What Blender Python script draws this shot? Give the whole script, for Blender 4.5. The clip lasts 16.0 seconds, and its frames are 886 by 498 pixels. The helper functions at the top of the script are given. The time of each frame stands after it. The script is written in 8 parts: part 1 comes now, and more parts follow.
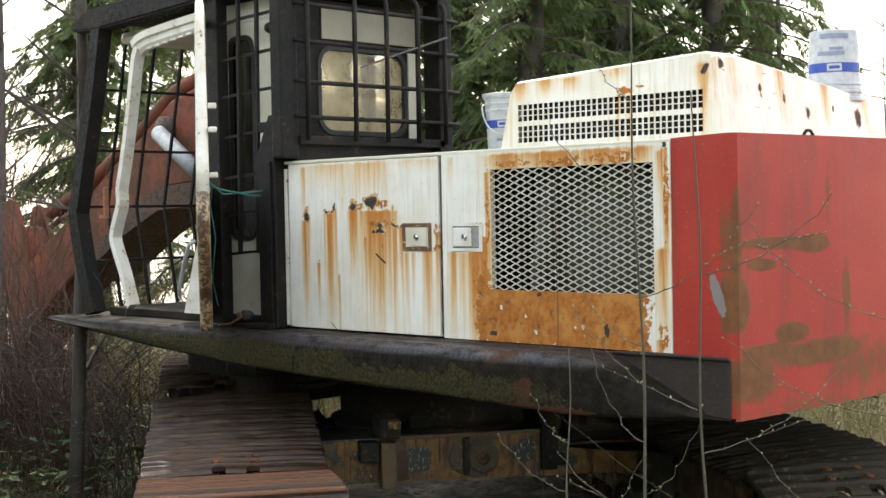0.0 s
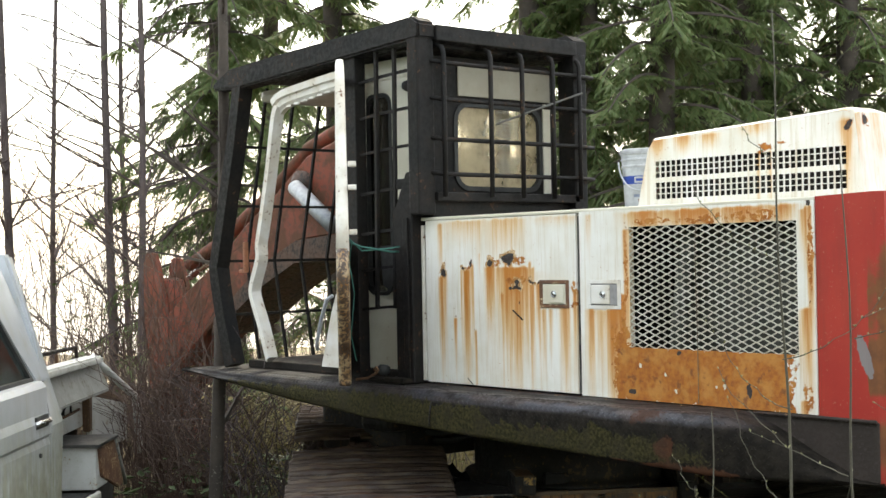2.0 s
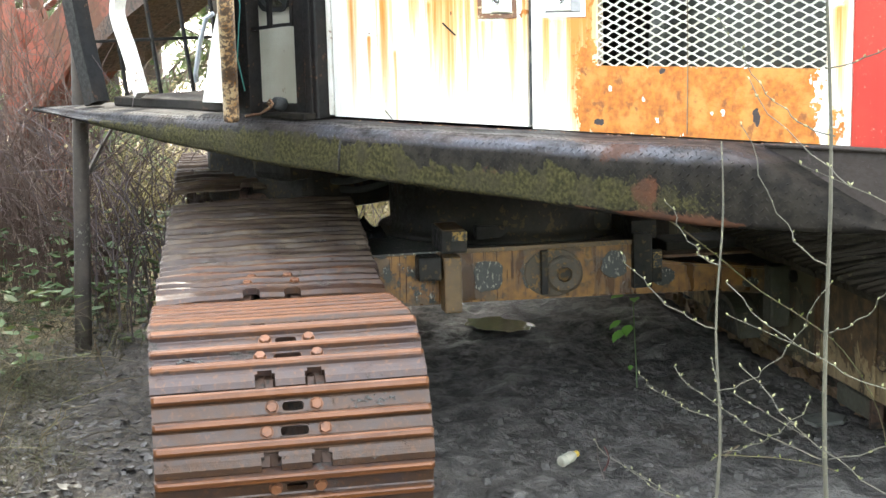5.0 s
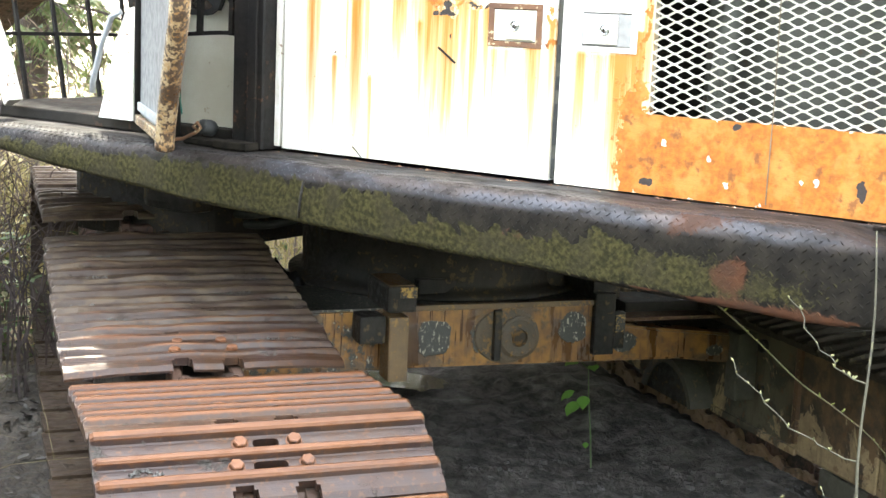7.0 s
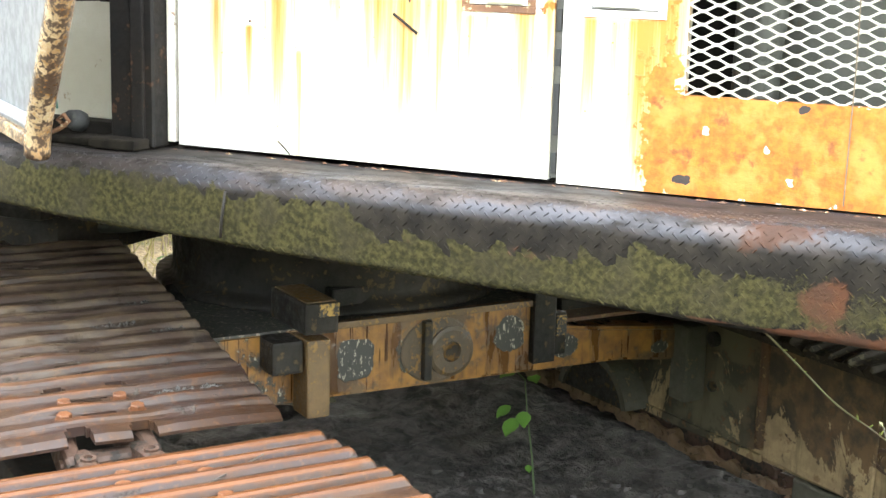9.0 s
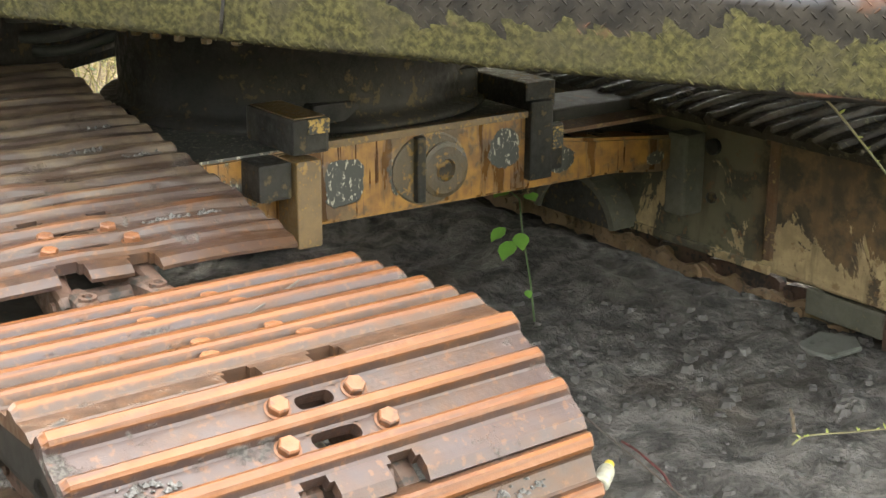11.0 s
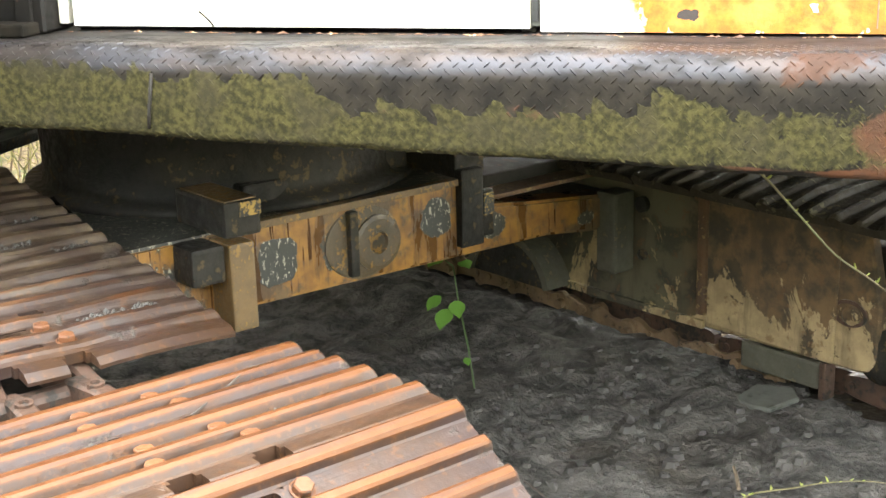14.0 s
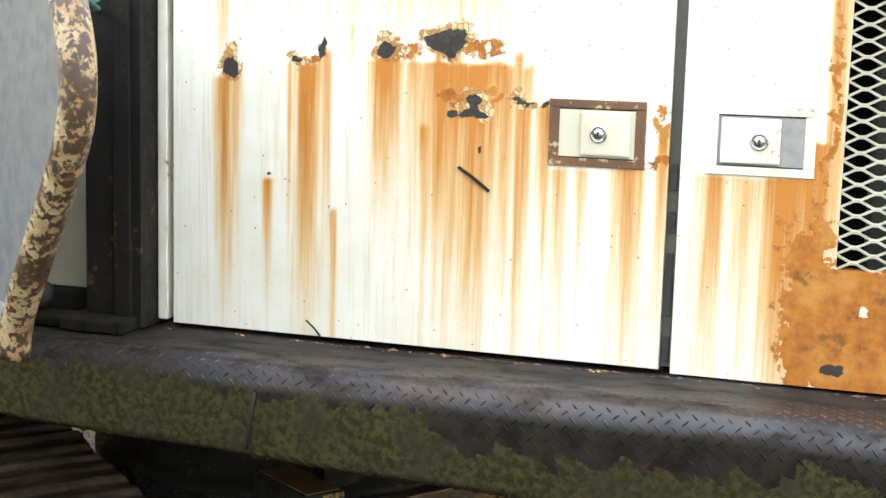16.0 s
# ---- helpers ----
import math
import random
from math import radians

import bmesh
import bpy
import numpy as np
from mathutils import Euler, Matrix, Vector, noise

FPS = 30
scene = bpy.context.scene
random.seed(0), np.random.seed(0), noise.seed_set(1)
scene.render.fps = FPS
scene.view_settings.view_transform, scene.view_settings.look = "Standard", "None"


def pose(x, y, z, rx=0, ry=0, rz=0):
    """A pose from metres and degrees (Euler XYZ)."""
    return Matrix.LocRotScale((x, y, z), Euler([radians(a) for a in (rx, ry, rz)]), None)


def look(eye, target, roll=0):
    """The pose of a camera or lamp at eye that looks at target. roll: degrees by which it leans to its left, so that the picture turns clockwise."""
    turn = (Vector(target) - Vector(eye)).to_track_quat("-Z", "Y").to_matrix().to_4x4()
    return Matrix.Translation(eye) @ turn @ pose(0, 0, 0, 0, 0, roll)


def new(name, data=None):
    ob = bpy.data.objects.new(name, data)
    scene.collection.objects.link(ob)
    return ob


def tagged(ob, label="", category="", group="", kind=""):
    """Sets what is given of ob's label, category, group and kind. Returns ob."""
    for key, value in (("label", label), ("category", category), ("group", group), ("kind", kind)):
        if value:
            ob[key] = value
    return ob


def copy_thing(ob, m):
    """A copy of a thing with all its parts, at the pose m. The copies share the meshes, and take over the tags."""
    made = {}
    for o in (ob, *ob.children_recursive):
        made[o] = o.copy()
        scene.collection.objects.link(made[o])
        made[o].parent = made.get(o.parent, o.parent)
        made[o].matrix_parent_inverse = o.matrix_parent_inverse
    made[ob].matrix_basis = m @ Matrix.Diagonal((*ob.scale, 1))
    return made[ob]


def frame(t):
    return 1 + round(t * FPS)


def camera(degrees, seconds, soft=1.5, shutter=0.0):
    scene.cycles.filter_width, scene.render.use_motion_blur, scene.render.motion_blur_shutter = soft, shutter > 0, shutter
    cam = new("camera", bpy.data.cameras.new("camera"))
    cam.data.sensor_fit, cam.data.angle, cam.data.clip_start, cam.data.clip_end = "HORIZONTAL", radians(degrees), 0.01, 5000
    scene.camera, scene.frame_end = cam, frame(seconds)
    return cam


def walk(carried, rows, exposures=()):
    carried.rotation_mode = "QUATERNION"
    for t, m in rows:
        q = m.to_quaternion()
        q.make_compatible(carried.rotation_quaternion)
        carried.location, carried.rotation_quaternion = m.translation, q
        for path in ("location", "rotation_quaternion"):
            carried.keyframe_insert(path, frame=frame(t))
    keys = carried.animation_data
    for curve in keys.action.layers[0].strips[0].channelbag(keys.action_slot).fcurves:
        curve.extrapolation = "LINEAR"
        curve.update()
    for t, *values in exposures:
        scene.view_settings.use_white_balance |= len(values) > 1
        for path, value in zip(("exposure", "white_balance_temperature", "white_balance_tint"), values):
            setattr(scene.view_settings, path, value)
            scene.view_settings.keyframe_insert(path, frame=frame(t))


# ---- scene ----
cam = camera(35.3, 16.0)
PATH = [
    (0, (5.383, -4.449, 1.854), (3.991, -3.014, 1.8), -1.1),
    (0.5, (5.382, -4.457, 1.864), (3.984, -3.028, 1.803), -1.1),
    (1, (5.365, -4.471, 1.88), (3.935, -3.074, 1.822), -1.3),
    (1.5, (5.357, -4.481, 1.894), (3.884, -3.128, 1.872), -1.2),
    (2, (5.355, -4.51, 1.906), (3.842, -3.202, 1.921), -1.1),
    (2.5, (5.357, -4.523, 1.899), (3.81, -3.256, 1.898), -0.9),
    (3, (5.337, -4.501, 1.867), (3.751, -3.285, 1.799), -1.3),
    (3.5, (5.229, -4.446, 1.806), (3.667, -3.21, 1.624), -1.4),
    (4, (4.921, -4.263, 1.743), (3.44, -2.949, 1.464), -0.6),
    (4.2, (4.772, -4.11, 1.703), (3.322, -2.766, 1.405), -1.6),
    (6.3, (3.534, -3.556, 1.813), (2.218, -2.096, 1.439), -0.3),
    (6.5, (3.374, -3.543, 1.839), (2.105, -2.038, 1.487), -1.1),
    (7, (3.117, -3.514, 1.773), (1.994, -1.894, 1.436), 2.5),
    (7.5, (2.808, -3.316, 1.847), (1.739, -1.668, 1.474), -0.1),
    (8, (2.605, -3.194, 1.851), (1.614, -1.506, 1.441), -0.2),
    (8.2, (2.509, -3.164, 1.842), (1.561, -1.446, 1.453), 0.4),
    (10.3, (1.774, -2.851, 1.667), (1.103, -1.033, 1.175), 1.0),
    (10.5, (1.725, -2.838, 1.638), (1.076, -1.023, 1.106), 0.5),
    (11, (1.668, -2.812, 1.569), (1.048, -1.01, 0.962), 0.3),
    (11.5, (1.671, -2.798, 1.565), (1.07, -0.988, 0.961), -0.6),
    (12, (1.669, -2.781, 1.559), (1.131, -0.948, 0.966), -0.5),
    (12.5, (1.666, -2.778, 1.557), (1.148, -0.915, 1.045), -2.0),
    (13, (1.666, -2.789, 1.555), (1.131, -0.929, 1.049), -2.3),
    (13.5, (1.665, -2.793, 1.566), (1.132, -0.939, 1.039), -1.7),
    (14, (1.642, -2.792, 1.645), (1.115, -0.942, 1.098), -1.6),
    (14.5, (1.573, -2.804, 1.733), (1.088, -0.939, 1.197), -0.6),
    (15, (1.533, -2.74, 1.777), (1.021, -0.868, 1.294), -0.1),
    (15.3, (1.569, -2.662, 1.856), (1.052, -0.778, 1.428), 2.3),
    (15.5, (1.548, -2.631, 1.835), (1.047, -0.726, 1.487), 2.6),
    (16, (1.435, -2.607, 1.905), (0.835, -0.722, 1.61), 1.6),
]
EXPOSURES = [(0, 1.3, 7100, 4), (2.5, 1.4, 7100, 4), (3.0, 1.4, 6600, 4), (3.5, 1.55, 7200, 4), (4.2, 2.85, 6600, 4), (6.3, 3.1, 6900, 4), (7.0, 3.15, 6900, 4), (7.5, 3.45, 6900, 4), (8.2, 3.5, 6900, 4), (10.3, 3.75, 7800, 4), (14.5, 4.05, 7700, 4), (15.0, 4.25, 7100, 4), (15.5, 3.05, 6700, 4), (16.0, 2.25, 7300, 4)]
walk(cam, [(t, look(eye, target, roll)) for t, eye, target, roll in PATH], EXPOSURES)

# ---- world and sun ----
SUN_ELEV, SUN_AZ = radians(44), radians(134)      # azimuth from +x towards +y
world = bpy.data.worlds.new("sky")
scene.world = world
world.use_nodes = True
wn = world.node_tree.nodes
sky = wn.new("ShaderNodeTexSky")
sky.sky_type = "NISHITA"
sky.sun_disc = False
sky.sun_elevation = SUN_ELEV
sky.sun_rotation = radians(90) - SUN_AZ
sky.dust_density = 3.0
wn["Background"].inputs["Strength"].default_value = 0.15
# a thin even veil of high haze over the clear sky
veil = wn.new("ShaderNodeMix")
veil.data_type, veil.blend_type = "RGBA", "ADD"
veil.inputs["Factor"].default_value = 1.0
veil.inputs["B"].default_value = (4.2, 4.2, 4.3, 1)
world.node_tree.links.new(sky.outputs[0], veil.inputs["A"])
world.node_tree.links.new(veil.outputs["Result"], wn["Background"].inputs["Color"])
sun = new("sun", bpy.data.lights.new("sun", "SUN"))
sun.data.energy, sun.data.angle, sun.data.color = 1.6, radians(4), (1.0, 0.95, 0.86)
sun.matrix_world = look((math.cos(SUN_AZ) * 30, math.sin(SUN_AZ) * 30, math.tan(SUN_ELEV) * 30), (0, 0, 0))

# ---- helpers of this scene ----
TRACK_TURN = radians(-35)
DU = Vector((math.cos(TRACK_TURN), math.sin(TRACK_TURN), 0))
DV = Vector((-math.sin(TRACK_TURN), math.cos(TRACK_TURN), 0))
SLEW = Vector((-0.27, 1.32, 0))


def uv(u, v, z=0.0):
    """A place by the undercarriage's own axes: u along the tracks, v across them."""
    return DU * u + DV * v + Vector((0, 0, z))


def mesh_of(name, bm, material, smooth=False):
    me = bpy.data.meshes.new(name)
    bmesh.ops.recalc_face_normals(bm, faces=bm.faces)
    bm.to_mesh(me)
    bm.free()
    if smooth:
        me.shade_smooth()
    me.materials.append(material)
    return me


def part(name, bm, material, parent=None, label="", smooth=False):
    ob = new(name, mesh_of(name, bm, material, smooth) if isinstance(bm, bmesh.types.BMesh) else bm)
    if parent:
        ob.parent = parent
    if label:
        ob["label"] = label
    return ob


def empty(name, label, category, at=(0, 0, 0), group="", kind=""):
    ob = new(name)
    ob.location = at
    return tagged(ob, label, category, group, kind)


def box(bm, lo, hi, m=None, bevel=0.0):
    """A box from corner to corner, turned by m."""
    vs = [bm.verts.new(Vector((x, y, z))) for x in (lo[0], hi[0]) for y in (lo[1], hi[1]) for z in (lo[2], hi[2])]
    fs = [bm.faces.new([vs[i] for i in f]) for f in ((0, 1, 3, 2), (4, 6, 7, 5), (0, 4, 5, 1), (2, 3, 7, 6), (0, 2, 6, 4), (1, 5, 7, 3))]
    if bevel:
        made = bmesh.ops.bevel(bm, geom=list({e for f in fs for e in f.edges}), offset=bevel, segments=2, affect="EDGES", profile=0.6)
        vs = list({v for f in made["faces"] for v in f.verts} | {v for v in vs if v.is_valid})
    if m is not None:
        bmesh.ops.transform(bm, matrix=m, verts=[v for v in vs if v.is_valid])
    return bm


def boxes(*items, bevel=0.0, m=None):
    bm = bmesh.new()
    for lo, hi in items:
        box(bm, lo, hi, m, bevel)
    return bm


def prism(bm, outline, depth, m=None):
    """An outline in x, y given a thickness along z, turned by m."""
    a = [bm.verts.new((x, y, 0)) for x, y in outline]
    b = [bm.verts.new((x, y, depth)) for x, y in outline]
    n = len(a)
    bm.faces.new(a[::-1])
    bm.faces.new(b)
    for i in range(n):
        bm.faces.new((a[i], a[(i + 1) % n], b[(i + 1) % n], b[i]))
    if m is not None:
        bmesh.ops.transform(bm, matrix=m, verts=a + b)
    return bm


def tube(bm, points, radius, sides=8, close=False):
    """A round bar through points; radius may be one number or one for each point."""
    pts = [Vector(p) for p in points]
    n = len(pts)
    radii = radius if isinstance(radius, (list, tuple)) else [radius] * n
    rings, up = [], None
    for i, p in enumerate(pts):
        t = (pts[min(i + 1, n - 1)] - pts[max(i - 1, 0)]).normalized()
        if up is None:
            up = t.orthogonal().normalized()
        up = (up - t * up.dot(t)).normalized()
        w = t.cross(up)
        rings.append([bm.verts.new(p + (up * math.cos(a) + w * math.sin(a)) * radii[i]) for a in [2 * math.pi * k / sides for k in range(sides)]])
    for r, s in zip(rings, rings[1:]):
        for k in range(sides):
            bm.faces.new((r[k], r[(k + 1) % sides], s[(k + 1) % sides], s[k]))
    bm.faces.new(rings[0][::-1])
    bm.faces.new(rings[-1])
    return bm


def lathe(bm, profile, sides=24, m=None, cap=True):
    """A profile of (radius, height) turned round z."""
    rings = [[bm.verts.new((r * math.cos(2 * math.pi * k / sides), r * math.sin(2 * math.pi * k / sides), z)) for k in range(sides)] for r, z in profile]
    for r, s in zip(rings, rings[1:]):
        for k in range(sides):
            bm.faces.new((r[k], r[(k + 1) % sides], s[(k + 1) % sides], s[k]))
    if cap:
        bm.faces.new(rings[0][::-1])
        bm.faces.new(rings[-1])
    if m is not None:
        bmesh.ops.transform(bm, matrix=m, verts=[v for r in rings for v in r])
    return bm


def eased(pts, n=4):
    """A smooth run of points through the given ones."""
    p = [Vector(q) for q in pts]
    p = [p[0] * 2 - p[1]] + p + [p[-1] * 2 - p[-2]]
    out = []
    for a, b, c, d in zip(p, p[1:], p[2:], p[3:]):
        for i in range(n):
            t = i / n
            out.append(0.5 * (2 * b + (c - a) * t + (2 * a - 5 * b + 4 * c - d) * t * t + (3 * b - a - 3 * c + d) * t ** 3))
    return [tuple(q) for q in out + [p[-2]]]


def along_y(y=0.0):
    """Turns an outline drawn in x, z so that its depth runs along +y from y."""
    return Matrix(((1, 0, 0, 0), (0, 0, 1, y), (0, 1, 0, 0), (0, 0, 0, 1)))

# ---- materials ----
class Nodes:
    """A material and short ways to add nodes to it."""

    def __init__(self, name):
        self.m = bpy.data.materials.new(name)
        self.m.use_nodes = True
        self.t = self.m.node_tree
        self.b = self.t.nodes["Principled BSDF"]
        self.pos = self.t.nodes.new("ShaderNodeNewGeometry").outputs["Position"]
        self.obj = self.t.nodes.new("ShaderNodeTexCoord").outputs["Object"]
        self.rand = self.t.nodes.new("ShaderNodeObjectInfo").outputs["Random"]

    def put(self, socket, value):
        if isinstance(value, bpy.types.NodeSocket):
            self.t.links.new(value, socket)
        elif isinstance(value, tuple) and len(value) == 3 and socket.type == "RGBA":
            socket.default_value = (*value, 1)
        else:
            socket.default_value = value

    def stretch(self, vec, sx, sy, sz, turn=(0, 0, 0)):
        n = self.t.nodes.new("ShaderNodeMapping")
        self.put(n.inputs["Vector"], vec)
        n.inputs["Scale"].default_value = (sx, sy, sz)
        n.inputs["Rotation"].default_value = turn
        return n.outputs[0]

    def noise(self, scale, detail=4.0, vec=None, rough=0.6, warp=0.0):
        n = self.t.nodes.new("ShaderNodeTexNoise")
        self.put(n.inputs["Vector"], vec or self.pos)
        n.inputs["Scale"].default_value, n.inputs["Detail"].default_value = scale, detail
        n.inputs["Roughness"].default_value, n.inputs["Distortion"].default_value = rough, warp
        return n.outputs["Fac"]

    def cells(self, scale, vec=None, out="Distance", dims="3D"):
        n = self.t.nodes.new("ShaderNodeTexVoronoi")
        n.voronoi_dimensions = dims
        self.put(n.inputs["Vector"], vec or self.pos)
        n.inputs["Scale"].default_value = scale
        return n.outputs[out]

    def wave(self, scale, vec=None, warp=0.0, detail=2.0):
        n = self.t.nodes.new("ShaderNodeTexWave")
        self.put(n.inputs["Vector"], vec or self.pos)
        n.inputs["Scale"].default_value, n.inputs["Distortion"].default_value, n.inputs["Detail"].default_value = scale, warp, detail
        return n.outputs["Fac"]

    def ramp(self, fac, lo, hi):
        n = self.t.nodes.new("ShaderNodeMapRange")
        n.interpolation_type = "SMOOTHSTEP"
        self.put(n.inputs["Value"], fac)
        n.inputs["From Min"].default_value, n.inputs["From Max"].default_value = lo, hi
        return n.outputs["Result"]

    def math(self, op, a, b=0.0):
        n = self.t.nodes.new("ShaderNodeMath")
        n.operation = op
        self.put(n.inputs[0], a)
        self.put(n.inputs[1], b)
        return n.outputs[0]

    def mix(self, fac, a, b):
        n = self.t.nodes.new("ShaderNodeMix")
        n.data_type = "RGBA"
        self.put(n.inputs["Factor"], fac)
        self.put(n.inputs["A"], a)
        self.put(n.inputs["B"], b)
        return n.outputs["Result"]

    def blend(self, fac, a, b):
        n = self.t.nodes.new("ShaderNodeMix")
        self.put(n.inputs["Factor"], fac)
        self.put(n.inputs["A"], a)
        self.put(n.inputs["B"], b)
        return n.outputs["Result"]

    def attr(self, name):
        n = self.t.nodes.new("ShaderNodeAttribute")
        n.attribute_name = name
        return n.outputs["Fac"]

    def axis(self, vec, which):
        n = self.t.nodes.new("ShaderNodeSeparateXYZ")
        self.put(n.inputs[0], vec)
        return n.outputs[which]

    def done(self, color, rough=0.6, metal=0.0, height=None, strength=0.3, depth=0.01):
        self.put(self.b.inputs["Base Color"], color)
        self.put(self.b.inputs["Roughness"], rough)
        self.put(self.b.inputs["Metallic"], metal)
        if height is not None:
            n = self.t.nodes.new("ShaderNodeBump")
            n.inputs["Strength"].default_value, n.inputs["Distance"].default_value = strength, depth
            self.put(n.inputs["Height"], height)
            self.t.links.new(n.outputs[0], self.b.inputs["Normal"])
        return self.m


def rusting_paint(name, paint, aged, yellow=(0.64, 0.40, 0.15)):
    """Old paint, with rust runs, bare rust and eaten-through holes from three masks on the mesh."""
    k = Nodes(name)
    fine, mid, big = k.noise(160, 5), k.noise(28, 6), k.noise(4, 4)
    runs = k.math("ADD", k.math("MULTIPLY", k.noise(1.0, 5, k.stretch(k.pos, 55, 55, 2.2)), 0.65), k.math("MULTIPLY", k.noise(1.0, 4, k.stretch(k.pos, 190, 190, 5.0)), 0.35))
    specks = k.math("MULTIPLY", k.ramp(k.cells(30, k.stretch(k.pos, 1, 1, 1, (radians(90), 0, 0)), dims="2D"), 0.075, 0.035), k.ramp(k.noise(14, 3), 0.55, 0.6))
    base = k.mix(k.ramp(big, 0.35, 0.75), paint, aged)
    base = k.mix(k.math("MULTIPLY", k.ramp(runs, 0.48, 0.64), 0.45), base, (0.53, 0.42, 0.26))
    base = k.mix(k.math("MULTIPLY", k.ramp(fine, 0.6, 0.72), 0.5), base, (0.35, 0.29, 0.2))
    stain = k.math("ADD", k.attr("stain"), k.math("MULTIPLY", k.math("SUBTRACT", runs, 0.5), k.math("MULTIPLY", k.attr("stain"), 2.6)))
    base = k.mix(k.math("MULTIPLY", k.ramp(stain, 0.02, 0.5), 0.85), base, yellow)
    base = k.mix(k.math("MULTIPLY", k.ramp(stain, 0.25, 0.85), 0.92), base, (0.45, 0.148, 0.010))
    rust = k.math("ADD", k.attr("rust"), k.math("ADD", k.math("MULTIPLY", k.math("SUBTRACT", mid, 0.5), 1.1), k.math("MULTIPLY", k.math("SUBTRACT", k.noise(85, 5), 0.5), 0.9)))
    rust = k.math("MAXIMUM", rust, k.math("MULTIPLY", specks, 0.8))
    flake = k.math("MULTIPLY", k.ramp(k.noise(42, 5), 0.52, 0.56), k.math("MULTIPLY", k.ramp(k.attr("rust"), 0.2, 0.4), k.ramp(k.attr("rust"), 0.93, 0.8)))
    rust = k.math("SUBTRACT", rust, k.math("MULTIPLY", flake, 0.8))
    rmask = k.ramp(rust, 0.36, 0.62)
    rcol = k.mix(k.ramp(k.noise(45, 6), 0.3, 0.7), (0.42, 0.15, 0.018), (0.28, 0.085, 0.012))
    rcol = k.mix(k.math("MULTIPLY", k.ramp(k.noise(11, 6), 0.46, 0.62), 0.7), rcol, (0.48, 0.22, 0.05))
    rcol = k.mix(k.math("MULTIPLY", k.ramp(k.noise(17, 6), 0.56, 0.66), 0.75), rcol, (0.13, 0.045, 0.015))
    base = k.mix(rmask, base, rcol)
    # lifted, curling paint around the holes
    crack = k.t.nodes.new("ShaderNodeTexVoronoi")
    crack.voronoi_dimensions, crack.feature = "2D", "DISTANCE_TO_EDGE"
    flat = k.stretch(k.pos, 1, 1, 1, (radians(90), 0, 0))
    k.put(crack.inputs["Vector"], flat)
    crack.inputs["Scale"].default_value = 85
    shard = k.cells(85, flat, "Color", "2D")
    lifted = k.ramp(k.math("ADD", k.attr("flake"), k.math("MULTIPLY", k.math("SUBTRACT", k.noise(45, 5), 0.5), 1.6)), 0.55, 0.62)
    fcol = k.mix(k.ramp(k.axis(shard, "X"), 0.2, 0.8), (0.66, 0.48, 0.27), (0.40, 0.20, 0.06))
    fcol = k.mix(k.ramp(crack.outputs["Distance"], 0.09, 0.03), fcol, (0.22, 0.11, 0.05))
    base = k.mix(lifted, base, fcol)
    hole = k.math("ADD", k.attr("hole"), k.math("MULTIPLY", k.math("SUBTRACT", k.noise(50, 5), 0.5), 0.9))
    hmask = k.ramp(hole, 0.48, 0.56)
    base = k.mix(hmask, base, (0.035, 0.026, 0.022))
    height = k.math("ADD", k.math("MULTIPLY", mid, k.math("ADD", k.math("MULTIPLY", rmask, 1.0), 0.12)), k.math("MULTIPLY", hmask, -1.2))
    return k.done(base, k.blend(rmask, k.blend(k.ramp(mid, 0.3, 0.7), 0.32, 0.5), 0.85), 0.0, height, 0.5, 0.006)


def worn_steel(name, c1, c2, spot, rough=(0.35, 0.7), metal=0.0, scale=1.0, spot_at=0.62, bump=0.3, gloss=0.5):
    k = Nodes(name)
    k.put(k.b.inputs["Specular IOR Level"], gloss)
    big, mid, fine = k.noise(3 * scale, 4), k.noise(22 * scale, 6), k.noise(140 * scale, 4)
    col = k.mix(k.ramp(big, 0.3, 0.7), c1, c2)
    col = k.mix(k.math("MULTIPLY", k.ramp(fine, 0.45, 0.7), 0.4), col, c2)
    col = k.mix(k.ramp(k.math("ADD", k.math("MULTIPLY", mid, 0.6), k.math("MULTIPLY", big, 0.4)), spot_at - 0.06, spot_at), col, spot)
    return k.done(col, k.blend(k.ramp(mid, 0.3, 0.7), *rough), metal, mid, bump, 0.004)


M_PANEL = rusting_paint("rust_streaked_white_paint", (0.76, 0.74, 0.68), (0.66, 0.62, 0.52))
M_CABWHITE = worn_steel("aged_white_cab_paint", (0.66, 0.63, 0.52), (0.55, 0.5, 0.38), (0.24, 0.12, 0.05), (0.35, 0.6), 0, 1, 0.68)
# cab cream toned down for the dim light on the rear panel
M_CABSHADE = worn_steel("shaded_cream_paint", (0.34, 0.31, 0.24), (0.27, 0.24, 0.18), (0.16, 0.1, 0.05), (0.45, 0.7), 0, 1, 0.68)
M_FRAMEWHITE = worn_steel("chipped_white_door_paint", (0.74, 0.72, 0.67), (0.6, 0.54, 0.44), (0.17, 0.075, 0.035), (0.35, 0.6), 0, 2.2, 0.64)
M_RUSTTUBE = worn_steel("rusted_tube_paint", (0.46, 0.36, 0.22), (0.26, 0.12, 0.035), (0.06, 0.036, 0.022), (0.2, 0.5), 0, 3.4, 0.52, 0.6)
M_BLACK = worn_steel("worn_black_steel", (0.008, 0.008, 0.008), (0.016, 0.013, 0.011), (0.07, 0.04, 0.024), (0.4, 0.75), 0, 1.8, 0.64, 0.4, 0.16)
M_TYRE = worn_steel("weathered_tyre_rubber", (0.055, 0.052, 0.046), (0.035, 0.034, 0.031), (0.08, 0.078, 0.06), (0.75, 0.95))
